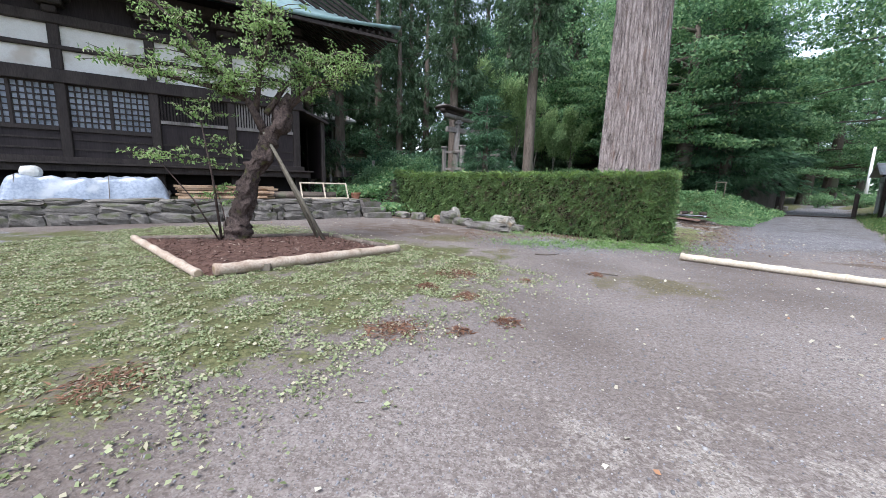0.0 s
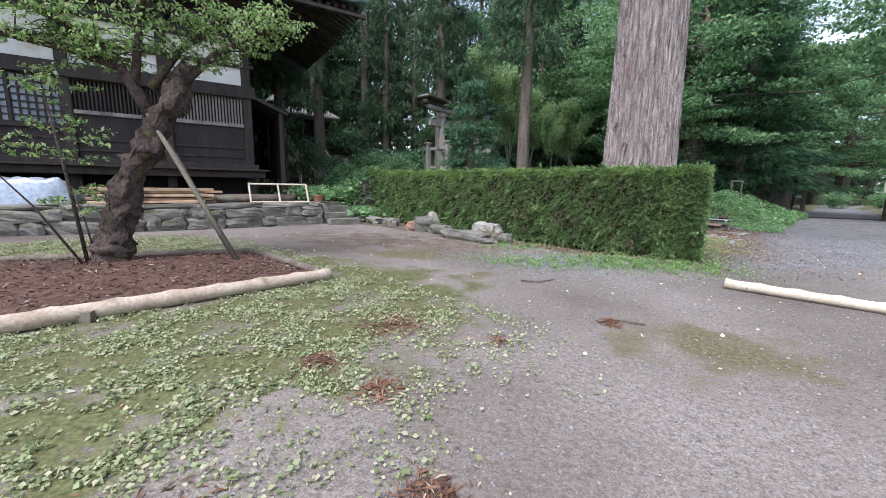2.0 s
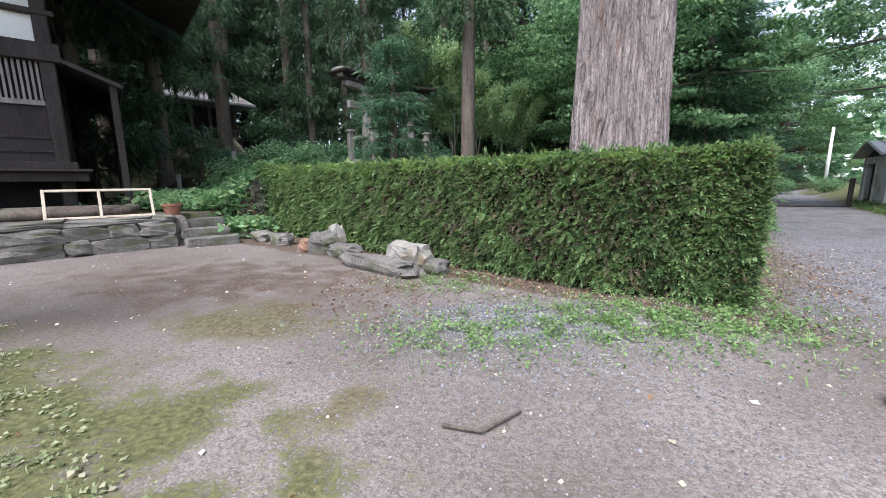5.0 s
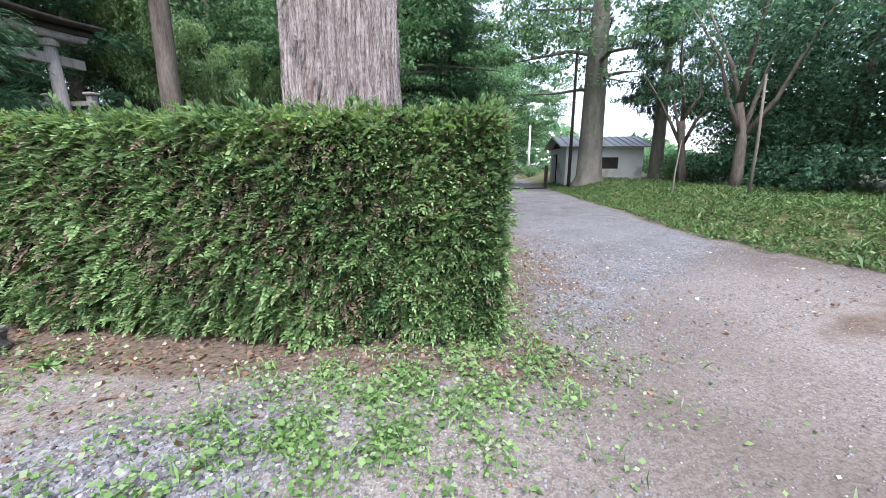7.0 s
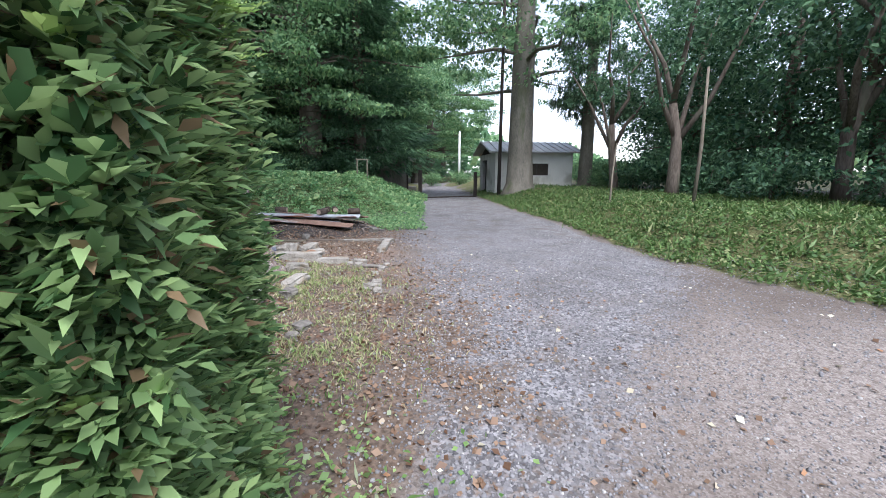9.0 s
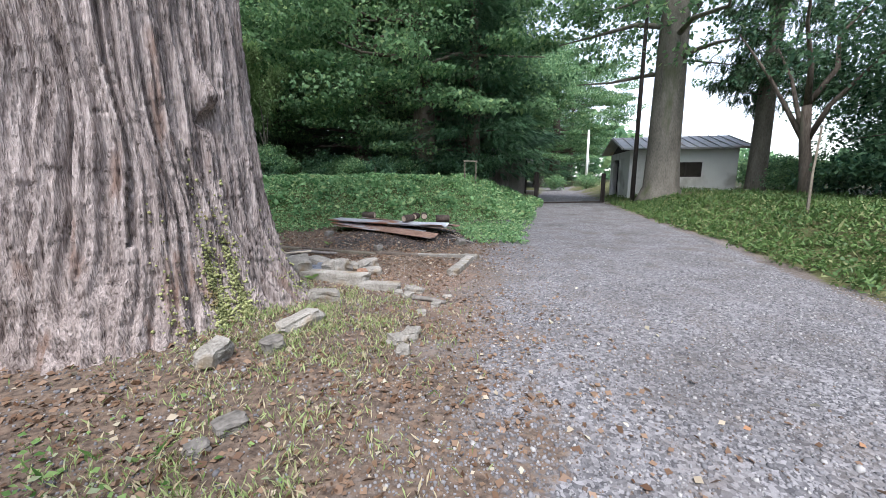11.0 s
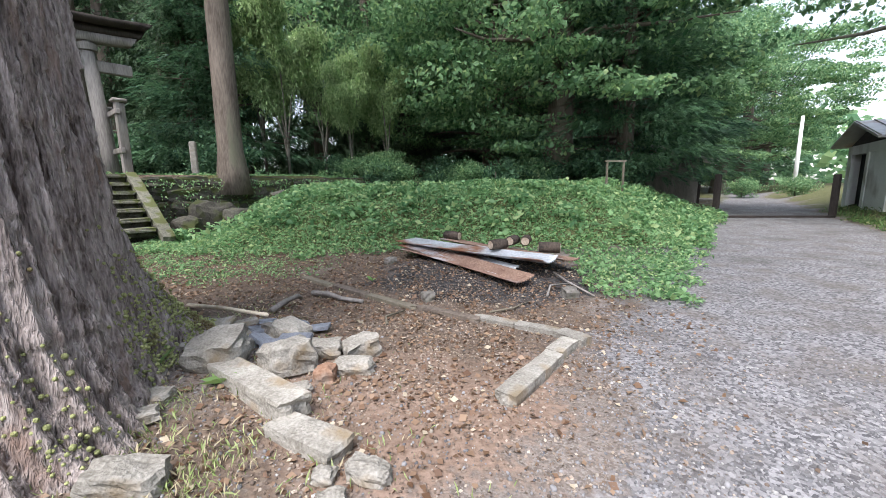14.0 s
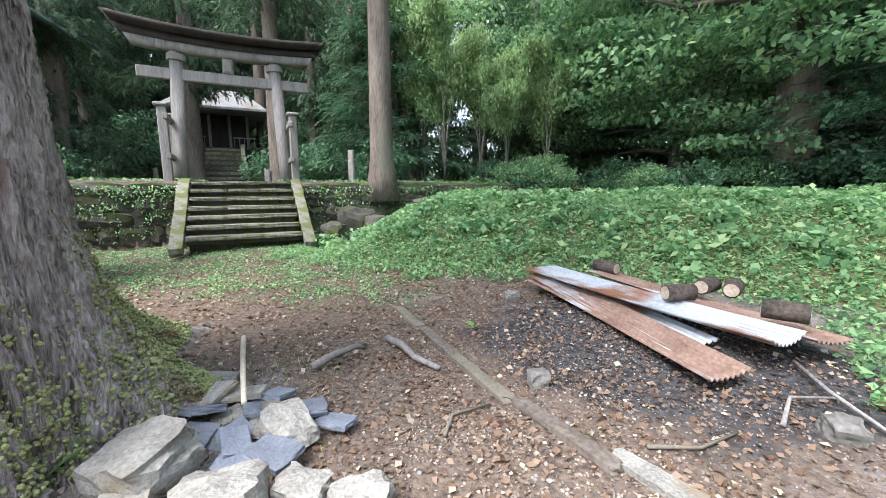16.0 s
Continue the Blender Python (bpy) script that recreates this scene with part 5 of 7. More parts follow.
CHIPS = leaf_material("bark_chips", (0.05, 0.024, 0.018), (0.17, 0.1, 0.075), (0.3, 0.24, 0.19), 0.0, 0.9, 2.0, 0.06)


def log_on_ground(name, a, b, r0, r1, mat, label, category, group="", sides=14, nodes=0, lift=0.0, hollow=False):
    t = thing(name, None, label, category, group)
    a, b = Vector((*a, 0)), Vector((*b, 0))
    pts, rad = [], []
    k = 3 if not nodes else nodes * 4 + 1
    for i in range(k):
        f = i / (k - 1)
        p = a.lerp(b, f)
        r = r0 + (r1 - r0) * f
        if nodes and i % 4 == 0:
            r *= 1.1
        p.z = r + lift + (hz(a.x, a.y) * (1 - f) + hz(b.x, b.y) * f)
        pts.append(p)
        rad.append(r)
    bm = bmesh.new()
    tube_bm(bm, pts, rad, sides, 0.015, int(r0 * 1000))
    part("stem", bm, mat, t, smooth=True)
    d = (pts[1] - pts[0]).normalized()
    for p, s, r in ((pts[0], -1, r0), (pts[-1], 1, r1)):
        bm = bmesh.new()
        tube_bm(bm, [p + d * s * 0.002, p + d * s * 0.006], [r * 0.72, r * 0.68], sides)
        # A hollow end is a flat near-black disc with the inner shade painted on.
        part("cut_end", bm, DARK if hollow else BAMBOO, t, "dark disc painted for the hollow's shade" if hollow else "pale sawn end")
    return t


build_bed()
log_on_ground("edging_log", (-2.84, 8.15), (-4.78, 5.12), 0.085, 0.095, LOG, "pale peeled log edging the planting bed", "log", "edging logs", nodes=7)
log_on_ground("edging_log", (-4.92, 4.95), (-8.85, 7.2), 0.07, 0.075, LOG, "pale peeled log edging the planting bed", "log", "edging logs", nodes=5)
log_on_ground("edging_log", (-3.15, 8.32), (-5.1, 9.5), 0.07, 0.06, FAR_BARK, "dark mossy log edging the planting bed", "log", "edging logs")
log_on_ground("edging_log", (-8.85, 7.35), (-5.3, 9.6), 0.06, 0.06, FAR_BARK, "dark mossy log edging the planting bed", "log", "edging logs")
log_on_ground("edging_log", (-5.75, 2.4), (-8.0, 3.75), 0.08, 0.08, LOG, "pale peeled log lying at the lawn's edge", "log", "edging logs", nodes=3)
log_on_ground("edging_log", (-8.25, 3.6), (-10.4, 2.6), 0.08, 0.08, LOG, "pale peeled log lying at the lawn's edge", "log", "edging logs")
slab("prop_stone", -4.35, 5.75, (0.2, 0.16, 0.14), 20, FAR_BARK, "short log stub propping the edging log", "stub", seed=3)
log_on_ground("bamboo_pole", (3.2, 9.45), (6.1, 7.7), 0.075, 0.065, BAMBOO, "long pale bamboo pole lying across the gravel", "bamboo pole", nodes=8, hollow=True)


def build_leaning_tree():
    rng = np.random.default_rng(12)
    t = thing("leaning_tree", Matrix.Translation((0.05, 2.0, 0.0)) @ Matrix.Diagonal((0.87, 0.87, 0.93, 1)) @ Matrix.Translation((-0.05, -2.0, 0.0)), "old twisted mossy tree with a broken top and light leaves", "tree")
    pts = [(-7.62, 8.6, -0.15), (-7.6, 8.62, 0.25), (-7.5, 8.72, 0.7), (-7.43, 8.83, 1.17), (-7.25, 9.03, 1.87), (-6.94, 9.33, 2.57), (-6.68, 9.58, 3.23), (-6.55, 9.7, 3.7)]
    pts_f = [tuple(np.interp(s, range(len(pts)), [q[i] for q in pts]) for i in range(3)) for s in np.linspace(0, 7, 36)]
    rad = np.interp(np.linspace(0, 7, 36), range(8), [0.46, 0.34, 0.25, 0.24, 0.21, 0.25, 0.22, 0.14])
    rad = rad * (1 + 0.16 * np.sin(np.arange(36) * 1.9) * np.sin(np.arange(36) * 0.7 + 1))
    v, f = tube(pts_f, rad, 26)
    bm = bmesh.new()
    bv = []
    for q in v:
        q = Vector(q)
        bv.append(bm.verts.new(q + Vector(noise.noise_vector(q * 2.6)) * 0.13))
    for q in f:
        bm.faces.new([bv[j] for j in dict.fromkeys(q)])
    bmesh.ops.subdivide_edges(bm, edges=bm.edges[:], cuts=1, use_grid_fill=True)
    for w in bm.verts:
        w.co += Vector(noise.noise_vector(w.co * 6)) * 0.09 + Vector(noise.noise_vector(w.co * 15)) * 0.035 + Vector(noise.noise_vector(w.co * 34)) * 0.014
    part("trunk", bm, OLD_BARK, t, smooth=True)
    boughs = [
        [(-6.99, 9.29, 2.6), (-7.2, 9.08, 3.17), (-7.37, 8.9, 3.65), (-7.72, 8.48, 4.0), (-8.2, 7.9, 4.35)],
        [(-7.2, 9.08, 3.15), (-7.09, 9.19, 4.1), (-7.14, 9.14, 5.0), (-7.2, 9.3, 5.9)],
        [(-7.0, 9.25, 3.2), (-6.65, 9.61, 3.91), (-6.2, 9.99, 4.5), (-5.6, 10.5, 4.9)],
        [(-7.3, 8.95, 3.5), (-7.9, 8.6, 3.7), (-8.6, 7.7, 3.8), (-9.0, 6.9, 3.9)],
        [(-6.7, 9.6, 3.3), (-6.1, 9.9, 3.9), (-5.4, 10.2, 4.3), (-4.9, 10.6, 4.6)],
        [(-7.8, 8.4, 4.05), (-8.2, 8.2, 4.7), (-8.5, 7.6, 5.2)],
        [(-7.1, 9.2, 4.2), (-6.6, 9.0, 4.9), (-6.3, 8.7, 5.3)],
    ]
    nodes_ = []
    for i, b in enumerate(boughs):
        bm = bmesh.new()
        r0 = 0.13 if i == 0 else 0.085
        tube_bm(bm, b, [r0 * (1 - 0.75 * k / (len(b) - 1)) for k in range(len(b))], 9, 0.05, i)
        part("bough", bm, OLD_BARK, t, smooth=True)
        for k in range(len(b) - 1):
            for s in np.linspace(0.2, 1, 5):
                nodes_.append(np.array(b[k]) * (1 - s) + np.array(b[k + 1]) * s)
    nodes_ = np.array([q for q in nodes_ if q[2] > 3.55])
    twigs, leaves = [], []
    for i in range(380):
        q = nodes_[rng.integers(len(nodes_))]
        a = rng.uniform(0, 6.28)
        L = rng.uniform(0.35, 0.85)
        e = q + np.array([math.cos(a) * L, math.sin(a) * L, rng.uniform(-0.12, 0.28)])
        vv, ff = tube([tuple(q), tuple((q + e) / 2 + (0, 0, 0.05)), tuple(e)], [0.014, 0.01, 0.004], 4)
        twigs.append((vv, np.array(ff)))
        k = rng.integers(18, 32)
        s = rng.uniform(0.15, 1.05, k)[:, None]
        leaves.append(q * (1 - s) + e * s + rng.normal(size=(k, 3)) * (0.08, 0.08, 0.022))
    # lower shoots
    for c, n, spread in (((-7.9, 8.25, 2.3), 260, (0.4, 0.4, 0.4)), ((-8.55, 7.3, 2.05), 240, (0.45, 0.4, 0.09)), ((-7.85, 8.3, 1.25), 130, (0.3, 0.3, 0.25)), ((-8.0, 8.1, 3.1), 220, (0.5, 0.5, 0.25))):
        for k in range(n // 13):
            q = np.array(c) + rng.normal(size=3) * np.array(spread) * 0.5
            a, L = rng.uniform(0, 6.28), rng.uniform(0.25, 0.55)
            e = q + np.array([math.cos(a) * L, math.sin(a) * L, rng.uniform(-0.1, 0.16)])
            vv, ff = tube([tuple(q), tuple((q + e) / 2 + (0, 0, 0.03)), tuple(e)], [0.008, 0.006, 0.003], 4)
            twigs.append((vv, np.array(ff)))
            s = rng.uniform(0.1, 1.05, 16)[:, None]
            leaves.append(q * (1 - s) + e * s + rng.normal(size=(16, 3)) * (0.06, 0.06, 0.02))
    vv, ff = join(*twigs)
    part("fine_twigging", mesh_of("fine_twigging", vv, ff, OLD_BARK), None, t)["kind"] = "stuff"
    lv = np.concatenate(leaves)
    v, f = leaf_quads(lv, 0.088, rng, 0.15, 0.5, None)
    part("crown", mesh_of("crown", v, f, MAPLE_LEAF), None, t, "fresh light-green leaves in airy layers")
    for i, (a, b, r) in enumerate((((-7.82, 8.36, 0.0), (-7.99, 8.14, 2.9), 0.035), ((-7.75, 8.3, 0.0), (-8.5, 7.4, 1.95), 0.022), ((-7.7, 8.45, 0.0), (-7.75, 8.2, 1.4), 0.018))):
        bm = bmesh.new()
        m = ((a[0] + b[0]) / 2 + 0.08, (a[1] + b[1]) / 2 - 0.05, (a[2] + b[2]) / 2 + 0.15)
        tube_bm(bm, [a, m, b], [r, r * 0.8, r * 0.4], 7, 0.05, i)
        part("shoot", bm, OLD_BARK, t, smooth=True)
    for i, (a, b) in enumerate((((-4.8, 8.55, 0.02), (-6.1, 8.22, 2.56)), ((-5.15, 8.85, 0.02), (-6.12, 8.36, 2.47)))):
        ob = thing("support_pole", None, "bare wooden pole propping the leaning tree", "pole", "support poles")
        bm = bmesh.new()
        mid = tuple((p + q) / 2 for p, q in zip(a, b))
        tube_bm(bm, [a, mid, b], [0.045, 0.042, 0.036], 9, 0.03, i)
        part("stem", bm, GREY_BARK, ob, smooth=True)


OLD_BARK = material("old_twisted_bark", (0.022, 0.015, 0.013), (0.13, 0.095, 0.08), 9, 0.95, 0.9, 30, (0.1, 0.1, 0.035), c3_at=0.66, dist=0.04)
GREY_BARK = material("bare_pole", (0.11, 0.095, 0.07), (0.22, 0.195, 0.15), 4, 0.9, 0.4, 40, stretch=(1, 1, 0.2))
build_leaning_tree()


# ---------------------------------------------------------------- rocks before the hedge
for i, (x, y, s, turn, mat) in enumerate((
        (-3.1, 14.75, (0.6, 0.5, 0.5), 20, STONE_WALL), (-2.9, 14.95, (0.32, 0.28, 0.62), 40, PALE_STONE), (-3.5, 14.95, (0.5, 0.36, 0.3), 70, RUST_STONE := material("rusty_rock", (0.2, 0.1, 0.06), (0.36, 0.24, 0.17), 5, 0.9, 0.5, 40, (0.3, 0.28, 0.25))),
        (-2.5, 14.35, (0.7, 0.45, 0.3), -30, STONE_WALL), (-0.95, 13.3, (0.8, 0.42, 0.55), -36, PALE_STONE), (-1.5, 13.2, (1.6, 0.36, 0.3), -34, STONE_WALL), (-0.5, 13.15, (0.5, 0.34, 0.26), -30, STONE_WALL),
        (-4.6, 15.7, (0.6, 0.42, 0.3), -38, STONE_WALL), (-5.5, 16.4, (0.7, 0.4, 0.28), -38, STONE_WALL), (-6.3, 16.9, (0.6, 0.4, 0.25), -30, STONE_WALL))):
    slab("rock", x, y, s, turn, mat, "weathered grey rock lying along the hedge's foot", "rock", "rocks before the hedge", seed=100 + i, rough=0.2, boxy=0.5)


# ---------------------------------------------------------------- shrine stairs, wall and gate
def build_shrine_front():
    t = thing("shrine_stairs", SH_M, "mossy dark stone stairs with worn pale edge stones", "stairs")
    z0, rise, run = 0.22, 0.197, 0.31
    rng = random.Random(9)
    for i in range(7):
        w = 1.1
        for k in range(3):
            a, b = -w + k * 2 * w / 3 + (rng.uniform(-0.06, 0.06) if k else 0), -w + (k + 1) * 2 * w / 3
            ob = part("tread", stone_mesh("tread", (b - a + 0.03, run + 0.16, 0.085), LICHEN_STONE, 200 + i * 3 + k, 4, 0.05, 0.9), None, t)
            ob.location = ((a + b) / 2, i * run + run / 2 + rng.uniform(-0.02, 0.02), z0 + (i + 1) * rise - 0.045 + rng.uniform(-0.008, 0.008))
        part("riser", stone_mesh("riser", (2.2, 0.2, rise - 0.07), MOSS_STONE, 280 + i, 5, 0.04, 0.95), None, t).location = (0, i * run + 0.16, z0 + (i + 0.5) * rise - 0.03)
    part("fill", boxm(-1.08, 1.08, 0.25, 2.3, 0.0, 0.3), MOSS_STONE, t)
    for s in (-1, 1):
        for k in range(4):
            ob = part("edge_stone", stone_mesh("edge_stone", (0.24, 0.72, 0.2), LICHEN_STONE, 230 + k + s, 3, 0.05, 0.85), None, t)
            ob.location = (s * 1.26, 0.02 + k * 0.57, 0.32 + k * 0.355)
            ob.rotation_euler = (radians(32), 0, radians(rng.uniform(-3, 3)))
        part("cheek", boxm(s * 1.26 - 0.1, s * 1.26 + 0.1, 0.9, 2.1, 0.0, 0.75), MOSS_STONE, t)
    part("landing", boxm(-1.2, 1.2, 2.1, 2.9, 1.3, 1.59, 0.03), MOSS_STONE, t)


LICHEN_STONE = material("lichen_stone", (0.075, 0.072, 0.052), (0.26, 0.25, 0.2), 9, 0.95, 0.8, 50, (0.1, 0.11, 0.04), vary=0.25, c3_at=0.55)
build_shrine_front()
a, b = shrine_xy(-6.6, 1.95), shrine_xy(-1.4, 1.95)
wall_of_stones("wall_shrine_left", "mossy dark stone terrace wall beside the stairs", a, b, 0.2, (0.42, 0.38, 0.36, 0.3), MOSS_STONE, 0.4, 0.7, 11)
a, b = shrine_xy(1.4, 1.95), shrine_xy(9.0, 1.95)
wall_of_stones("wall_shrine_right", "mossy dark stone terrace wall fading into the weeds", a, b, 0.2, (0.42, 0.38, 0.36, 0.3), MOSS_STONE, 0.4, 0.7, 12)
for i, (v, u, s) in enumerate(((2.0, 0.75, (0.62, 0.5, 0.6)), (2.75, 1.15, (0.95, 0.6, 0.95)), (3.1, 0.5, (0.6, 0.5, 0.5)), (4.6, 1.1, (0.5, 0.4, 0.35)))):
    x, y = shrine_xy(v, u)
    slab("boulder", x, y, s, 30 * i, MOSS_STONE, "dark mossy boulder before the terrace wall", "boulder", "boulders by the stairs", seed=300 + i, rough=0.2, boxy=0.45)


def wall_creepers():
    """Leaves and ferns growing from the terrace wall's joints."""
    rng = np.random.default_rng(61)
    n = 7000
    v = np.concatenate([rng.uniform(-6.5, -1.4, n // 2), rng.uniform(1.4, 8.8, n - n // 2)])
    z = 0.25 + 1.35 * rng.uniform(0, 1, n) ** 0.7
    k = rng.uniform(0, 1, n) < np.clip(0.45 + 0.8 * wobble(v, z, 0.4, 3) + 0.5 * (z > 1.4), 0, 1)
    v, z = v[k], z[k]
    u = 1.93 + rng.normal(0, 0.05, len(v))
    c = np.stack([SH.x + SV.x * v + SU.x * u, SH.y + SV.y * v + SU.y * u, z], -1)
    out = np.broadcast_to(np.array([-SU.x, -SU.y, -0.5]), c.shape)
    vv, ff = leaf_quads(c, 0.075, rng, 0.3, 0.5, out, 0.8)
    tagged(new("wall_creepers", mesh_of("wall_creepers", vv, ff, WEED)), "small ferns and creepers in the terrace wall", "creeper", kind="stuff")


wall_creepers()


def build_torii():
    t = thing("torii_gate", SH_M @ pose(-0.15, 3.35, 0), "weathered grey timber shrine gate with a curved roofed lintel", "shrine gate")
    for s in (-1, 1):
        bm = bmesh.new()
        tube_bm(bm, [(s * 1.34, 0, 1.45), (s * 1.3, 0, 2.2), (s * 1.17, 0, 4.95)], [0.19, 0.175, 0.15], 20)
        part("pillar", bm, GREY_WOOD, t, smooth=True)
        bm = bmesh.new()
        tube_bm(bm, [(s * 1.18, 0, 4.7), (s * 1.175, 0, 4.86)], [0.22, 0.22], 20)
        part("collar", bm, GREY_WOOD, t)
        for d in (-0.75, 0.75):
            post = part("support_post", boxm(s * 1.5 - 0.1, s * 1.5 + 0.1, d - 0.1, d + 0.1, 1.5, 3.4, 0.015), GREY_WOOD, t)
            part("cap", boxm(s * 1.5 - 0.16, s * 1.5 + 0.16, d - 0.16, d + 0.16, 3.401, 3.49, 0.03), GREY_WOOD, post)
        for z in (2.15, 3.1):
            part("brace", boxm(s * 1.42 - 0.05, s * 1.42 + 0.05, -0.95, 0.95, z, z + 0.13, 0.01), GREY_WOOD, t)
    part("tie_beam", boxm(-2.05, 2.05, -0.09, 0.09, 4.22, 4.5, 0.02), GREY_WOOD, t)
    part("plaque_post", boxm(-0.13, 0.13, -0.11, 0.11, 4.501, 4.9, 0.02), GREY_WOOD, t)
    part("plaque", boxm(-0.09, 0.09, -0.145, -0.112, 4.55, 4.85, 0.01), PALE_STONE, t, "small pale worn name plaque")

    def curved(name, x0, z, h, d, sag, mat, label="", taper=0.0):
        n = 28
        vs, fs = [], []
        for i in range(n + 1):
            a = -1 + 2 * i / n
            x, zz = a * x0, z + sag * abs(a) ** 2.2
            for y, dz in ((-d, 0), (d, 0), (d - taper, h), (-d + taper, h)):
                vs.append((x + (0.12 * dz / max(h, 0.01)) * (1 if a > 0 else -1) * abs(a), y, zz + dz))
        for i in range(n):
            for k in range(4):
                fs.append((i * 4 + k, (i + 1) * 4 + k, (i + 1) * 4 + (k + 1) % 4, i * 4 + (k + 1) % 4))
        fs += [(0, 1, 2, 3), (n * 4, n * 4 + 1, n * 4 + 2, n * 4 + 3)]
        me = mesh_of(name, np.array(vs), np.array(fs), mat)
        part(name, me, None, t, label)

    curved("lower_lintel", 2.1, 4.9, 0.2, 0.17, 0.1, GREY_WOOD)
    curved("upper_lintel", 2.3, 5.1, 0.19, 0.2, 0.12, OLD_WOOD)
    curved("eave_board", 2.4, 5.295, 0.1, 0.52, 0.14, OLD_WOOD, "dark shingled roof edge", -0.05)
    curved("ridge_cap", 2.42, 5.4, 0.06, 0.55, 0.145, TIN_ROOF, "pale tin-covered roof cap", 0.3)


build_torii()


def build_shrine():
    zb = 2.1
    t = thing("upper_stairs", SH_M @ pose(-1.1, 17.2, 0), "long flight of dark stone stairs up to the shrine", "stairs")
    for i in range(14):
        part("step", boxm(-1.05, 1.05, i * 0.3, i * 0.3 + 0.38, zb - 0.6 + i * 0.17, zb + i * 0.17, 0.015), LICHEN_STONE if i % 2 else MOSS_STONE, t)
    for s in (-1, 1):
        part("stringer", boxm(s * 1.2 - 0.13, s * 1.2 + 0.13, -0.1, 4.9, -0.45, 0.12, 0.02, pose(0, 0, zb + 0.05, 29.5, 0, 0)), LICHEN_STONE, t)
    t = thing("shrine_hall", SH_M @ pose(-1.25, 22.5, 0), "small dark timber shrine under a grey roof", "shrine")
    z = 4.3
    part("floor", boxm(-2.3, 2.3, -0.9, 3.5, z - 0.3, z + 0.12, 0.02), OLD_WOOD, t)
    part("room", boxm(-1.7, 1.7, 0.6, 3.2, z + 0.12, z + 2.9), DARK_PANEL, t)
    for x in (-1.75, -0.62, 0.62, 1.75):
        part("post", boxm(x - 0.09, x + 0.09, 0.4, 0.58, z + 0.12, z + 2.9, 0.01), GREY_WOOD, t)
    for s in (-1, 1):
        part("railing", boxm(s * 1.5 - 0.7, s * 1.5 + 0.7, -0.82, -0.76, z + 0.75, z + 0.83), GREY_WOOD, t)
        for k in range(5):
            x = s * 1.5 - 0.62 + k * 0.31
            part("baluster", boxm(x - 0.025, x + 0.025, -0.81, -0.77, z + 0.12, z + 0.749), GREY_WOOD, t)
        part("door", boxm(s * 0.3 - 0.28, s * 0.3 + 0.28, 0.54, 0.599, z + 0.2, z + 2.2, 0.01), OLD_WOOD, t)
    part("lintel", boxm(-1.9, 1.9, 0.35, 0.6, z + 2.45, z + 2.7, 0.01), OLD_WOOD, t)
    bm = bmesh.new()
    ring = [(-3.0, -1.9, z + 2.6), (3.0, -1.9, z + 2.6), (3.0, 4.5, z + 2.6), (-3.0, 4.5, z + 2.6), (-1.6, 1.3, z + 4.3), (1.6, 1.3, z + 4.3)]
    low = [bm.verts.new((x, y, q - 0.14)) for x, y, q in ring[:4]]
    top = [bm.verts.new(q) for q in ring]
    for q in ((0, 1, 5, 4), (2, 3, 4, 5)):
        bm.faces.new([top[k] for k in q])
    bm.faces.new((top[1], top[2], top[5]))
    bm.faces.new((top[3], top[0], top[4]))
    bm.faces.new(low[::-1])
    for k in range(4):
        bm.faces.new((low[k], low[(k + 1) % 4], top[(k + 1) % 4], top[k]))
    part("roof", bm, TIN_ROOF, t, "pale grey tin roof")
    for i, (v, u, h, mat) in enumerate(((3.05, 3.0, 1.0, PALE_STONE), (0.7, 3.9, 0.4, PALE_STONE), (-3.6, 13, 0.9, PALE_STONE))):
        x, y = shrine_xy(v, u)
        ob = new("stone_post", mesh_bm("stone_post", boxm(-0.09, 0.09, -0.08, 0.08, -0.2, h, 0.03), mat))
        ob.matrix_basis = pose(x, y, hz(x, y), 0, 0, 20)
        tagged(ob, "small weathered stone post on the terrace", "post", "stone posts")


build_shrine()


# ---------------------------------------------------------------- fire place: kerbs, slabs, rubble, metal sheets
for i, (x, y, s, turn, dz) in enumerate((
        (5.2, 16.88, (0.19, 0.86, 0.15), 57, 0.02), (5.69, 16.48, (0.18, 0.46, 0.13), 64, 0.0),
        (6.87, 17.12, (0.15, 0.46, 0.13), -35, 0.0), (7.08, 17.43, (0.15, 0.36, 0.12), -34, 0.0), (7.27, 17.72, (0.14, 0.32, 0.12), -36, 0.0),
        (7.42, 17.97, (0.16, 0.28, 0.12), 40, -0.01), (7.15, 18.2, (0.14, 0.4, 0.11), 62, -0.02), (6.78, 18.41, (0.13, 0.44, 0.1), 63, -0.02))):
    slab("kerb_stone", x, y, s, turn, PALE_STONE, "worn pale kerb stone edging the fire place", "kerb stone", "kerb stones", seed=400 + i, dz=dz - 0.03, rough=0.07, boxy=0.9)
for i, (x, y, L, turn) in enumerate(((6.3, 18.58, 0.75, -32), (5.62, 19.0, 0.8, -37), (5.02, 19.47, 0.72, -38), (4.4, 19.95, 0.75, -38))):
    slab("edging_board", x, y, (L, 0.1, 0.06), turn, GREY_BARK if i % 2 else FAR_BARK, "half-buried weathered edging timber on the soil", "edging", "edging timbers", seed=440 + i, rough=0.08, boxy=0.85, dz=-0.01)
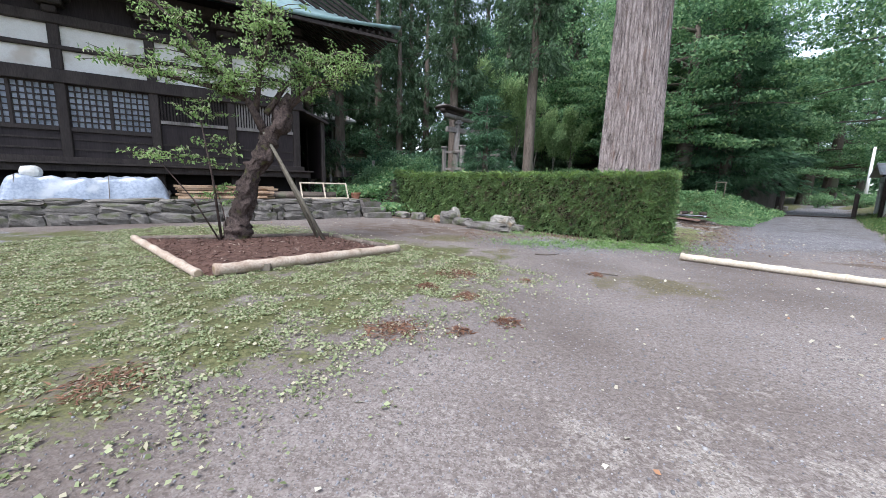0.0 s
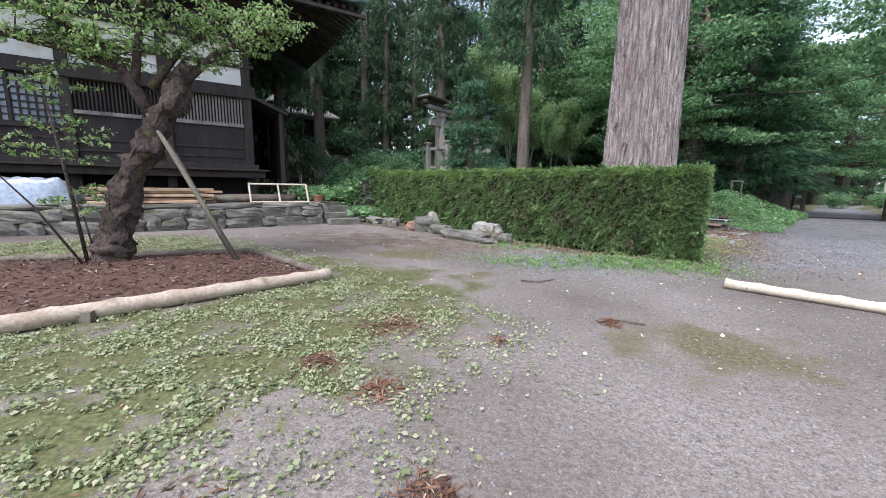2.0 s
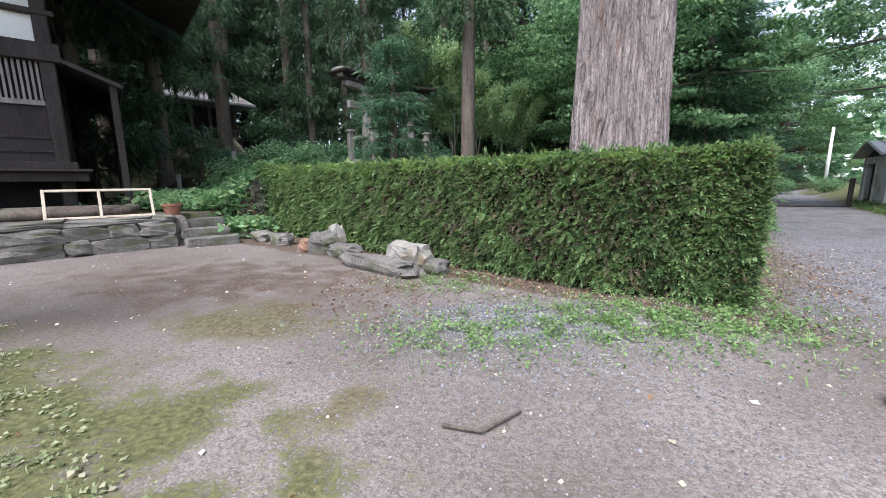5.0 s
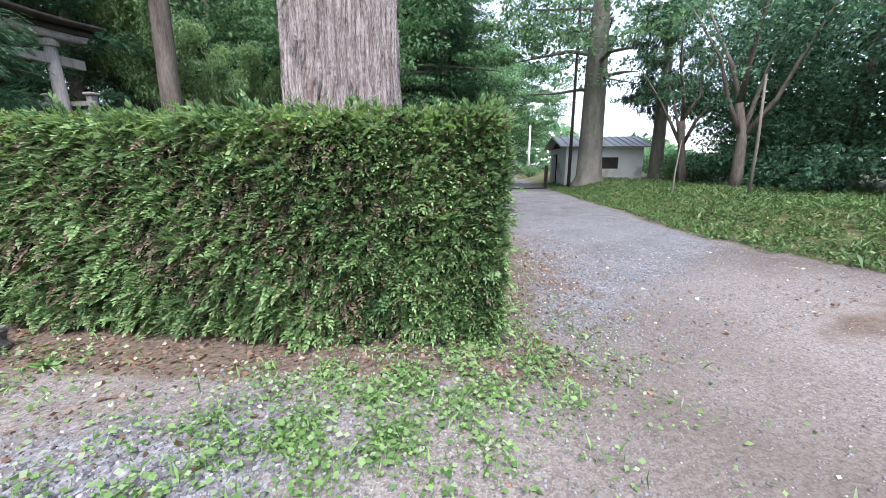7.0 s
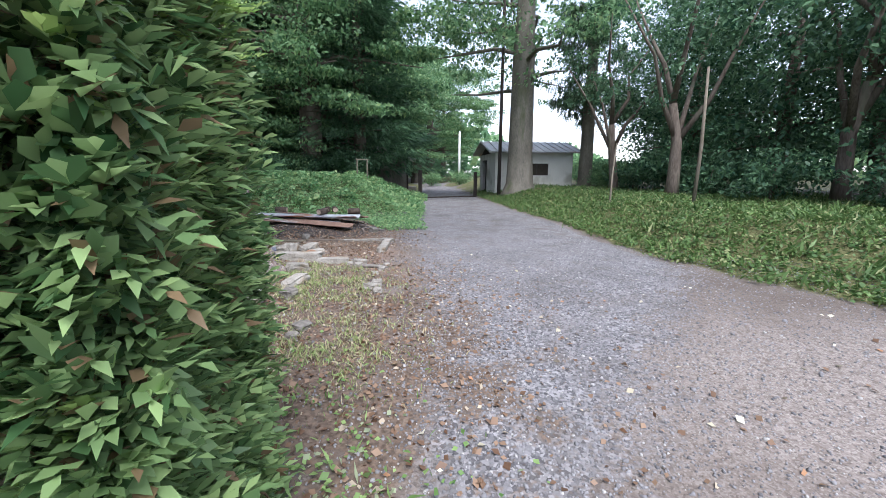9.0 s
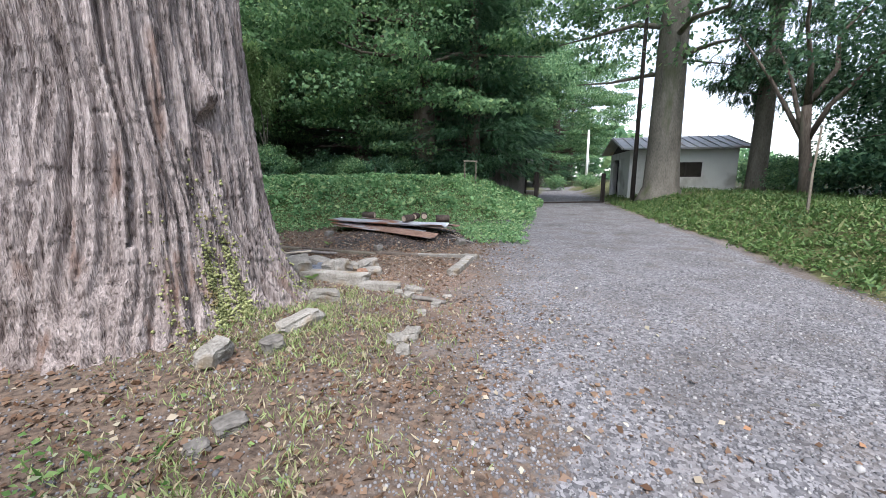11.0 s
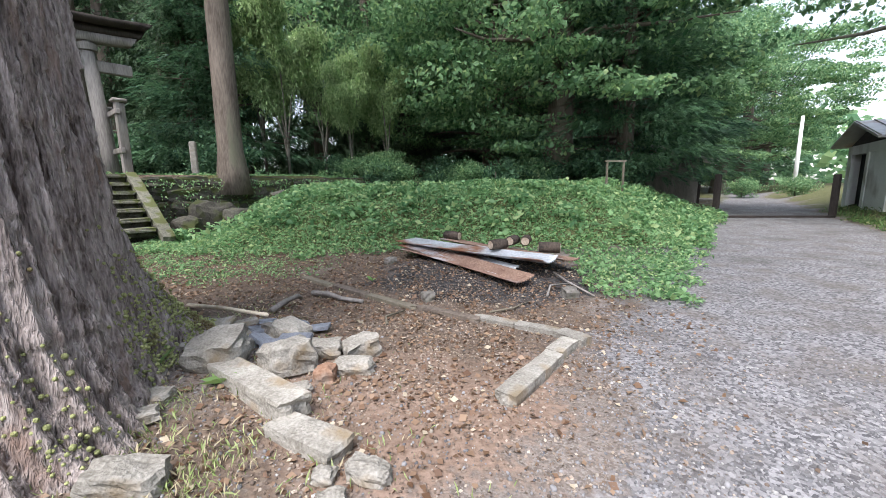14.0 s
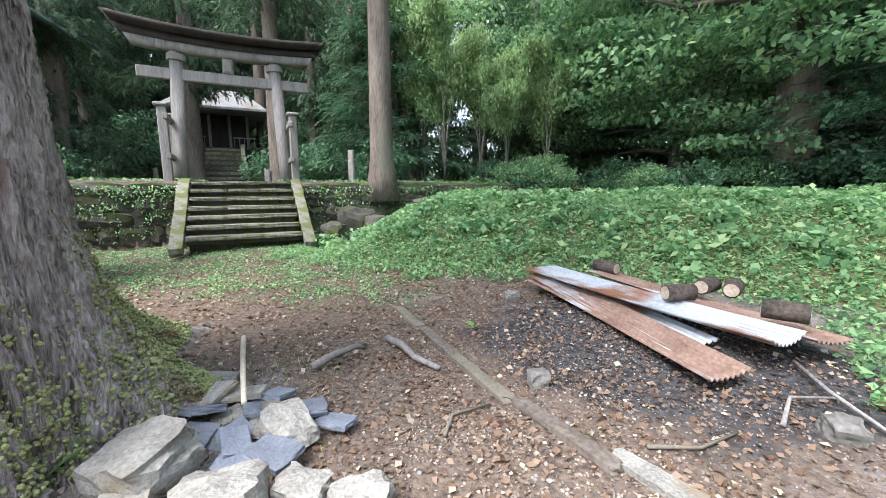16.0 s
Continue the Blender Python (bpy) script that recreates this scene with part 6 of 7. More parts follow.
for i, (x, y, s, turn, mat, tilt) in enumerate((
        (4.74, 17.22, (0.52, 0.44, 0.34), 10, PALE_STONE, (12, -10)), (5.24, 17.24, (0.46, 0.4, 0.36), 40, PALE_STONE, (-14, 8)), (5.42, 17.5, (0.32, 0.26, 0.2), 15, PALE_STONE, (6, 5)),
        (5.68, 17.56, (0.36, 0.3, 0.22), 35, PALE_STONE, (0, -10)), (5.7, 17.28, (0.36, 0.24, 0.15), 10, PALE_STONE, (0, 0)), (5.55, 17.12, (0.2, 0.18, 0.18), 0, RUST_STONE, (0, 0)),
        (5.02, 17.78, (0.42, 0.34, 0.24), -20, PALE_STONE, (4, 14)), (4.84, 17.86, (0.28, 0.22, 0.16), 50, STONE_WALL, (0, 10)), (4.5, 17.42, (0.24, 0.2, 0.14), 30, STONE_WALL, (0, 0)),
        (5.05, 16.1, (0.42, 0.25, 0.18), 10, PALE_STONE, (0, 6)), (4.84, 15.42, (0.58, 0.22, 0.17), 40, PALE_STONE, (0, -6)), (4.3, 14.92, (0.22, 0.38, 0.2), -24, PALE_STONE, (10, 0)), (4.66, 15.04, (0.22, 0.24, 0.15), 20, STONE_WALL, (0, 0)),
        (5.94, 16.1, (0.18, 0.15, 0.1), 15, PALE_STONE, (0, 0)), (6.05, 16.28, (0.28, 0.18, 0.12), -10, PALE_STONE, (0, 8)), (5.86, 16.24, (0.15, 0.12, 0.09), 0, PALE_STONE, (0, 0)), (5.6, 14.95, (0.22, 0.2, 0.12), 30, PALE_STONE, (0, 10)), (5.73, 15.04, (0.26, 0.18, 0.12), 60, PALE_STONE, (0, 0)), (5.6, 14.76, (0.18, 0.14, 0.1), 70, PALE_STONE, (0, 0)),
        (5.42, 16.92, (0.28, 0.15, 0.1), 35, PALE_STONE, (0, 0)), (4.7, 16.72, (0.22, 0.18, 0.1), 0, PALE_STONE, (0, 0)), (4.76, 16.5, (0.26, 0.2, 0.1), 40, PALE_STONE, (0, 0)), (4.54, 14.14, (0.22, 0.16, 0.11), 30, STONE_WALL, (0, 0)), (4.42, 14.0, (0.15, 0.13, 0.08), 30, STONE_WALL, (0, 0)),
        (7.72, 19.25, (0.24, 0.22, 0.2), 10, STONE_WALL, (0, 0)), (6.05, 19.08, (0.2, 0.18, 0.18), 40, STONE_WALL, (0, 0)), (5.25, 21.0, (0.26, 0.2, 0.18), 40, STONE_WALL, (0, 0)),
        (4.52, 16.92, (0.16, 0.13, 0.1), 20, PALE_STONE, (0, 0)), (6.16, 15.76, (0.15, 0.12, 0.07), 50, PALE_STONE, (0, 0)), (6.36, 16.0, (0.14, 0.1, 0.06), 10, PALE_STONE, (0, 0)), (5.95, 15.55, (0.14, 0.12, 0.07), 80, PALE_STONE, (0, 0)))):
    slab("stone", x, y, tuple(q * 0.68 for q in s), turn, mat, "loose angular stone lying on the litter", "stone", "loose stones", tilt, seed=500 + i, rough=0.2, boxy=0.62)
rng_s = random.Random(31)
for i, (x, y) in enumerate(((4.62, 17.7), (4.64, 17.5), (4.78, 17.6), (4.55, 17.85), (4.7, 17.98), (4.9, 17.55), (4.16, 17.92), (5.16, 17.98), (4.5, 17.62), (4.82, 17.74), (5.0, 17.5), (5.12, 17.6), (4.42, 17.75), (4.72, 17.82), (4.95, 17.98), (4.35, 17.3))):
    s = (rng_s.uniform(0.16, 0.26), rng_s.uniform(0.12, 0.2), 0.035)
    slab("slate_piece", x, y, s, rng_s.uniform(0, 180), SLATE if i % 3 else PALE_STONE, "broken flat blue-grey slate in the rubble", "slate", "slate pieces", (rng_s.uniform(-16, 16), rng_s.uniform(-16, 16)), 600 + i, rng_s.uniform(0.0, 0.07), 0.06, 0.9)


def stick(name, pts, r, mat, label, category="branch", group="branches"):
    bm = bmesh.new()
    q = [(x, y, hz(x, y) + z) for x, y, z in pts]
    tube_bm(bm, q, [r * (1 - 0.4 * k / (len(q) - 1)) for k in range(len(q))], 7, 0.08, int(pts[0][0] * 100))
    return tagged(new(name, mesh_bm(name, bm, mat, True)), label, category, group)


stick("split_bamboo", [(3.5, 18.6, 0.03), (4.2, 18.1, 0.14), (4.92, 17.6, 0.26)], 0.024, BAMBOO, "pale split bamboo stick resting on the stones", "bamboo stick", "sticks")
stick("branch", [(4.62, 19.25, 0.04), (4.85, 19.15, 0.06), (5.05, 19.02, 0.04), (5.32, 18.95, 0.03)], 0.035, GREY_WOOD, "bleached bare branch on the litter")
stick("branch", [(4.5, 18.45, 0.03), (4.58, 18.6, 0.1), (4.63, 18.8, 0.12), (4.6, 18.95, 0.05)], 0.035, GREY_WOOD, "bleached bare branch on the litter")
stick("branch", [(5.75, 18.2, 0.02), (5.7, 18.4, 0.03), (5.85, 18.65, 0.02)], 0.013, GREY_BARK, "thin curved twig on the soil")
stick("branch", [(7.72, 20.1, 0.05), (7.8, 19.7, 0.06), (8.0, 19.22, 0.03)], 0.016, GREY_WOOD, "bleached bare branch on the litter")
stick("branch", [(7.45, 19.2, 0.02), (7.55, 19.5, 0.06), (7.8, 19.62, 0.06)], 0.014, GREY_WOOD, "bleached bare branch on the litter")
stick("branch", [(6.75, 18.65, 0.02), (7.0, 18.75, 0.03), (7.2, 19.0, 0.02)], 0.012, GREY_BARK, "thin curved twig on the soil")
stick("branch", [(5.98, 16.02, 0.02), (6.12, 15.92, 0.03), (6.27, 15.78, 0.02)], 0.03, GREY_WOOD, "bleached bare branch on the litter")
stick("branch", [(0.1, 8.9, 0.02), (0.35, 8.85, 0.03), (0.62, 9.1, 0.02)], 0.014, FAR_BARK, "thin curved twig on the soil")
stick("branch", [(1.0, 7.2, 0.02), (1.2, 7.3, 0.03), (1.5, 7.25, 0.02)], 0.014, FAR_BARK, "thin curved twig on the soil")


def build_sheets():
    def sheet(x, y, z, L, W, turn, tilt, roll, mat, label, bend, seed):
        n, m = 46, 40
        u, w = np.meshgrid(np.linspace(0, 1, n), np.linspace(0, 1, m))
        zz = 0.013 * np.sin(w * 2 * np.pi * 8.5) + bend * (w - 0.5) ** 2 * u + 0.02 * np.sin(3 * u + seed)
        v = np.stack([u * L, (w - 0.5) * W * (1 - 0.12 * u * (seed % 2)), zz], -1).reshape(-1, 3)
        i = (np.arange(m - 1)[:, None] * n + np.arange(n - 1)[None]).ravel()
        ob = new("corrugated_sheet", mesh_of("corrugated_sheet", v, np.stack([i, i + 1, i + n + 1, i + n], -1), mat, True))
        so = ob.modifiers.new("thick", "SOLIDIFY")
        so.thickness = 0.004
        ob.matrix_basis = pose(x, y, z, roll, tilt, turn)
        return tagged(ob, label, "metal sheet", "corrugated sheets")

    g = hz(6.7, 20.8)
    sheet(5.5, 21.5, g + 0.04, 2.65, 0.42, -49, 2, 6, RUST, "rusty corrugated iron sheet on the ash heap", 0.1, 1)
    sheet(5.48, 21.62, g + 0.09, 2.3, 0.52, -46, 3.0, 4, GALV, "grey galvanised corrugated sheet streaked with rust", 0.05, 2)
    sheet(5.4, 21.72, g + 0.15, 2.85, 0.52, -38, 1.5, 0, GALV, "grey galvanised corrugated sheet streaked with rust", 0.25, 3)
    sheet(6.2, 21.85, g + 0.15, 2.4, 0.52, -42, 3.0, -8, RUST, "rusty corrugated iron sheet on the ash heap", 0.1, 4)
    for i, (x, y, L, turn) in enumerate(((7.28, 21.2, 0.26, 60), (7.5, 21.2, 0.3, 75), (7.0, 20.75, 0.28, 30), (7.72, 20.42, 0.3, -15), (6.25, 21.85, 0.3, -30))):
        t = thing("charred_log", pose(x, y, g + 0.2, 0, 0, turn), "short charred log weighing down the metal sheets", "log", "short logs")
        bm = bmesh.new()
        tube_bm(bm, [(-L / 2, 0, 0), (0, 0, 0.005), (L / 2, 0, 0)], [0.078, 0.082, 0.078], 14, 0.05, i)
        part("bark", bm, CHAR, t, smooth=True)
        for s in (-1, 1):
            bm = bmesh.new()
            tube_bm(bm, [(s * L / 2, 0, 0), (s * (L / 2 + 0.004), 0, 0)], [0.066, 0.064], 14)
            part("cut_end", bm, LOG, t, "pale sawn end")


build_sheets()


# ---------------------------------------------------------------- road end: garage, shed, posts, poles
def build_garage():
    z = 0.3
    t = thing("garage", pose(20.4, 28.6, z, 0, 0, -30), "small pale-grey garage with a shallow tin roof and a dark window", "garage")
    L, D, H = 4.9, 4.8, 2.35
    part("wall", boxm(0, 1.9, 0, 0.12, -0.3, H), GARAGE_WALL, t)
    part("wall", boxm(3.35, L, 0, 0.12, -0.3, H), GARAGE_WALL, t)
    part("wall", boxm(1.9, 3.35, 0, 0.12, -0.3, 1.0), GARAGE_WALL, t)
    part("wall", boxm(1.9, 3.35, 0, 0.12, 1.72, H), GARAGE_WALL, t)
    part("wall", boxm(L - 0.12, L, 0.121, D, -0.3, H), GARAGE_WALL, t)
    part("wall", boxm(0, L - 0.121, D - 0.12, D, -0.3, H), GARAGE_WALL, t)
    for y0, y1 in ((0.121, 0.5), (2.2, 2.5), (4.3, D - 0.121)):
        part("wall", boxm(0, 0.12, y0, y1, -0.3, 2.0), GARAGE_WALL, t)
    part("wall", boxm(0, 0.12, 0.121, D - 0.121, 2.0, H), GARAGE_WALL, t)
    part("door", boxm(0.04, 0.09, 0.5, 2.2, -0.3, 2.0), GARAGE_WALL, t, "pale sheet-metal door")
    # Near-black sheet set in the opening to paint the interior's shade.
    part("doorway", boxm(0.3, 0.36, 2.5, 4.3, -0.3, 2.0), DARK, t)
    w = part("window", boxm(1.93, 3.32, 0.05, 0.08, 1.03, 1.69), GLASS_DARK, t, "dark window")
    for x in (1.9, 2.6, 3.29):
        part("frame_bar", boxm(x, x + 0.06, 0.02, 0.12, 1.0, 1.72), OLD_WOOD, w)
    for zz in (1.0, 1.66):
        part("frame_bar", boxm(1.961, 3.289, 0.022, 0.118, zz, zz + 0.06), OLD_WOOD, w)
    bm = bmesh.new()
    q = [(0, -0.45), (0, D / 2), (0, D + 0.45)]
    zr = (H - 0.02, H + 0.75, H - 0.02)
    rows = []
    for x in (-0.5, L + 0.5):
        rows.append([bm.verts.new((x, y[1], zz)) for y, zz in zip(q, zr)] + [bm.verts.new((x, y[1], zz + 0.08)) for y, zz in zip(q, zr)])
    a, b = rows
    for k in (0, 1):
        bm.faces.new((a[k], a[k + 1], b[k + 1], b[k]))
        bm.faces.new((a[k + 3], b[k + 3], b[k + 4], a[k + 4]))
    for r in rows:
        bm.faces.new((r[0], r[1], r[4], r[3]))
        bm.faces.new((r[1], r[2], r[5], r[4]))
    for k in (0, 2):
        bm.faces.new((a[k], b[k], b[k + 3], a[k + 3]))
    roof = part("roof", bm, TIN_ROOF, t, "grey standing-seam tin roof")
    slope = math.degrees(math.atan2(0.77, D / 2 + 0.45))
    for i in range(13):
        x = -0.45 + i * 0.48
        part("seam", boxm(x, x + 0.035, 0, math.hypot(0.77, D / 2 + 0.45), 0.0, 0.035, 0, pose(0, -0.45, H + 0.062, slope, 0, 0)), TIN_ROOF, roof)
    for y0 in (0, 1):
        bm = bmesh.new()
        v = [bm.verts.new((0.05 if y0 == 0 else L - 0.05, y, zz)) for y, zz in ((0.05, H), (D - 0.05, H), (D / 2, H + 0.68))]
        bm.faces.new(v)
        part("gable", bm, OLD_WOOD, t)


build_garage()


def build_road_end():
    # weathered shed on the far left of the road
    t = thing("shed", pose(19.6, 37.9, -0.05, 0, 0, 60), "old dark weathered shed with a step beside the road", "shed")
    part("wall", boxm(0, 4.5, 0, 4, 0, 2.7), GREY_WOOD, t)
    part("step", boxm(0.3, 2.6, -0.8, -0.01, 0.0, 0.35, 0.02), PALE_STONE, t)
    part("door", boxm(0.6, 2.2, -0.05, -0.004, 0.36, 2.2), OLD_WOOD, t)
    for x in (0.0, 2.5, 4.3):
        part("post", boxm(x, x + 0.14, -0.14, -0.01, 0, 2.7), OLD_WOOD, t)
    part("roof", boxm(-0.5, 5.0, -0.9, 2.6, 0, 0.1, 0.01, pose(0, 0, 2.66, 17, 0, 0)), TIN_ROOF, t)
    part("roof", boxm(-0.5, 5.0, -0.9, 2.6, 0, 0.1, 0.01, pose(4.5, 4.3, 2.66, 17, 0, 180)), TIN_ROOF, t)
    for x, y, h in ((15.75, 29.8, 1.55), (19.35, 29.2, 1.5)):
        ob = new("gate_post", mesh_bm("gate_post", boxm(-0.09, 0.09, -0.09, 0.09, -0.2, h, 0.02), OLD_WOOD))
        ob.matrix_basis = pose(x, y, hz(x, y), 0, 0, 30)
        tagged(ob, "dark timber gate post at the roadside", "gate post", "gate posts")
    ob = new("road_threshold", mesh_bm("road_threshold", boxm(-1.75, 1.75, -0.09, 0.09, -0.05, 0.07, 0.01), OLD_WOOD))
    ob.matrix_basis = pose(17.55, 29.3, hz(17.55, 29.3), 0, 0, -8)
    tagged(ob, "dark timber sill lying across the road", "sill")
    t = thing("utility_pole", pose(18.75, 26.5, hz(18.75, 26.5)), "thin dark utility pole beside the roadside tree", "pole")
    bm = bmesh.new()
    tube_bm(bm, [(0, 0, -0.2), (0, 0, 10.5)], [0.1, 0.07], 10)
    part("shaft", bm, OLD_WOOD, t, smooth=True)
    t = thing("white_pole", pose(30.9, 45.6, hz(30.9, 45.6)), "tall white-painted pole at the road's far end", "pole")
    bm = bmesh.new()
    tube_bm(bm, [(0, 0, -0.2), (0, 0, 5.6)], [0.15, 0.1], 12)
    part("shaft", bm, WHITE_POLE, t, smooth=True)
    for i, z in enumerate((5.0, 6.3)):
        bm = bmesh.new()
        n = 10
        p = [Vector((18.75, 26.5, 9.8 + i * 0.3)).lerp(Vector((36, 58, 8.0 + i * 0.4)), k / n) - Vector((0, 0, 1.3 * (k / n) * (1 - k / n) * 4)) for k in range(n + 1)]
        tube_bm(bm, p, [0.015] * (n + 1), 4)
        tagged(new("overhead_cable", mesh_bm("overhead_cable", bm, DARK)), "thin dark overhead cable along the road", "cable", "overhead cables")
    # bare thin post on the bank
    x, y = 14.9, 15.2
    t = thing("thin_post", pose(x, y, hz(x, y)), "thin bare pole standing on the grass bank", "post")
    bm = bmesh.new()
    tube_bm(bm, [(0, 0, -0.2), (0.05, 0, 1.5), (-0.02, 0.03, 3.4)], [0.05, 0.045, 0.03], 8, 0.03)
    part("shaft", bm, GREY_BARK, t, smooth=True)
    stick("branch", [(15.0, 17.6, 0.0), (15.5, 17.9, 0.9), (16.1, 18.2, 1.9)], 0.035, GREY_BARK, "dead branch leaning behind the bank")
    # little signboard frame under the trees
    t = thing("sign_frame", pose(10.9, 27.4, hz(10.9, 27.4), 0, 0, 20), "small dark wooden sign frame under the trees", "sign")
    for s in (0, 0.62):
        part("leg", boxm(s, s + 0.05, 0, 0.05, -0.2, 0.95), GREY_BARK, t)
    part("crossbar", boxm(-0.05, 0.72, 0, 0.05, 0.951, 1.01), GREY_BARK, t)


build_road_end()


# ---------------------------------------------------------------- ground cover
def blade_field(name, label, category, n, region, size, mat, seed, shape="leaf", lift=0.03):
    rng = np.random.default_rng(seed)
    p = region(rng, n)
    z = height(p[:, 0], p[:, 1])
    c = np.stack([p[:, 0], p[:, 1], z + lift * rng.uniform(0.2, 1.6, len(p))], -1)
    s = size * rng.uniform(0.6, 1.3, len(p))
    if shape == "flat":
        out = np.stack([rng.normal(size=len(p)), rng.normal(size=len(p)), rng.normal(size=len(p)) * 0.2], -1) * 2
        v, f = leaf_quads(c, s, rng, 0.0, 0.75, out, 0.35)
    elif shape == "blade":
        out = np.stack([rng.normal(size=len(p)), rng.normal(size=len(p)), np.full(len(p), 1.6)], -1)
        v, f = leaf_quads(c + (0, 0, 0.3) * s[:, None], s, rng, 0.0, 0.14, out, 0.4)
    else:
        out = np.stack([rng.normal(size=len(p)), rng.normal(size=len(p)), rng.uniform(0, 0.9, len(p))], -1)
        v, f = leaf_quads(c, s, rng, 0.0, 0.6, out, 0.4)
    return tagged(new(name, mesh_of(name, v, f, mat)), label, category, kind="stuff")


def keep(fn, lo, hi):
    """Points in a rectangle, kept with the chance that fn gives."""
    def f(rng, n):
        out, got = [], 0
        while got < n:
            p = rng.uniform(lo, hi, (n * 2, 2))
            p = p[rng.uniform(0, 1, len(p)) < fn(p[:, 0], p[:, 1])]
            out.append(p)
            got += len(p)
        return np.concatenate(out)[:n]
    return f


def mound_mask(x, y):
    v, u = in_shrine(x, y)
    xl = np.interp(y, ROAD_Y, ROAD_L)
    d = np.minimum(np.minimum((y - 21.6) * 0.98 - (x - 5.5) * 0.05, (xl - 0.35 - x) * 0.845), (x - 0.6) + 0.55 * (y - 20.6))
    side = np.minimum((xl - 0.2 - x) * 0.845, np.minimum(x - 8.0, y - 18.9))
    d = np.maximum(d, side) + 0.3 * wobble(x, y, 0.5, 3)
    return sstep(0.05, 0.3, d) * sstep(2.3, 1.7, np.where(v < 8, u, 0)) * (1 - 0.7 * np.exp(-(((x - 6.9) / 1.6) ** 2 + ((y - 21.0) / 1.0) ** 2)))


def bank_mask(x, y):
    xb = np.interp(y, ROAD_Y, ROAD_R)
    return sstep(0.0, 0.5, x - xb + 0.25 * wobble(x, y, 0.6, 1))


def lawn_mask(x, y):
    m = zones(x, y)["moss"] * sstep(12.0, 11.0, y) * sstep(0.4, -0.4, (y - 7.5) + 0.6 * (x + 0.6))
    a, b, c, d = BED
    inside = np.ones_like(x)
    for (ax, ay), (bx, by) in zip(BED, BED[1:] + BED[:1]):
        inside = inside * (((bx - ax) * (y - ay) - (by - ay) * (x - ax)) < 0.1)
    return m * (1 - inside) * np.clip(0.3 + 0.7 * wobble(x, y, 0.5, 6) + 0.7 * wobble(x, y, 0.17, 2), 0.015, 1)


def patch_mask(x, y):
    """Clover and weeds before the hedge's end."""
    m = np.exp(-(((x - 2.3) / 1.2) ** 2 + ((y - 10.95) / 0.6) ** 2)) + 0.5 * np.exp(-(((x - 0.2) / 0.8) ** 2 + ((y - 10.4) / 0.5) ** 2)) + 0.28 * np.exp(-(((x - 3.75) / 0.6) ** 2 + ((y - 12.3) / 1.5) ** 2)) + 0.35 * np.exp(-(((x + 0.2) / 0.7) ** 2 + ((y - 12.4) / 0.5) ** 2))
    return np.clip(m * (0.55 + 0.9 * wobble(x, y, 0.28, 8)), 0, 1)


def tree_foot(x, y):
    m = np.exp(-(((x - 5.0) / 0.75) ** 2 + ((y - 15.5) / 0.9) ** 2)) + 0.8 * np.exp(-(((x - 4.5) / 0.6) ** 2 + ((y - 13.6) / 0.5) ** 2)) + 0.5 * np.exp(-(((x - 4.3) / 0.5) ** 2 + ((y - 16.3) / 1.6) ** 2))
    return np.clip(m * (0.5 + 0.8 * wobble(x, y, 0.3, 4)), 0, 1)


def front_lawn(x, y):
    v, u = in_shrine(x, y)
    return sstep(-0.6, 0.6, y - 20.0 - 0.25 * (x - 3)) * sstep(4.6, 2.6, x) * sstep(1.9, 1.6, u) * sstep(-7.5, -6, v) * np.clip(0.5 + 0.6 * wobble(x, y, 0.5, 7), 0.05, 1)


def terrace_mask(x, y):
    v, u = in_shrine(x, y)
    return sstep(2.3, 2.9, u) * sstep(9.0, 6.0, u) * (np.abs(v - 0.0) > 0.9) * np.clip(0.5 + 0.6 * wobble(x, y, 0.7, 2), 0.05, 1)


def litter_mask(x, y):
    z = zones(x, y)
    return np.clip(z["litter"] + 0.6 * z["red"] + 0.3 * z["ash"], 0, 1) * np.clip(0.6 + 0.6 * wobble(x, y, 0.4, 9), 0.1, 1)


def path_mask(x, y):
    return 0.5 + 0.5 * wobble(x, y, 0.7, 5)


def road_mask(x, y):
    z = zones(x, y)
    return np.clip(z["gravel"] + 0.25, 0, 1)


blade_field("weeds_on_mound", "dense low green weeds covering the mound", "weeds", 130000, keep(lambda x, y: mound_mask(x, y) * np.clip(0.75 + 0.5 * wobble(x, y, 0.22, 3), 0.1, 1), (-1, 18.5), (17, 32)), 0.068, WEED, 1, "leaf", 0.06)
blade_field("tall_weeds", "taller leafy weeds standing on the mound", "weeds", 20000, keep(lambda x, y: mound_mask(x, y) * sstep(21.8, 23.5, y) * np.clip(1.6 * wobble(x, y, 0.6, 1), 0.02, 1), (-1, 21), (16, 31)), 0.13, WEED, 2, "leaf", 0.2)
blade_field("bank_weeds", "green weeds and clover on the roadside bank", "weeds", 80000, keep(lambda x, y: bank_mask(x, y) * np.clip(0.55 + 0.8 * wobble(x, y, 0.33, 4), 0.06, 1), (9, 7), (19, 30)), 0.064, BANK_WEED := leaf_material("bank_weeds", (0.045, 0.1, 0.03), (0.15, 0.24, 0.075), (0.26, 0.29, 0.13), 0.3, patch=0.6, c3_share=0.12), 3, "leaf", 0.085)
blade_field("bank_grass", "tufts of grass on the roadside bank", "grass", 14000, keep(lambda x, y: bank_mask(x, y) * np.clip(0.2 + 1.2 * wobble(x, y, 0.5, 7), 0.03, 1), (9, 7), (22, 32)), 0.2, BANK_WEED, 4, "blade", 0.05)
blade_field("lawn_clover", "pale clover leaves spread over the mossy lawn", "clover", 100000, keep(lawn_mask, (-11, 0), (1, 12)), 0.033, CLOVER, 5, "flat", 0.022)
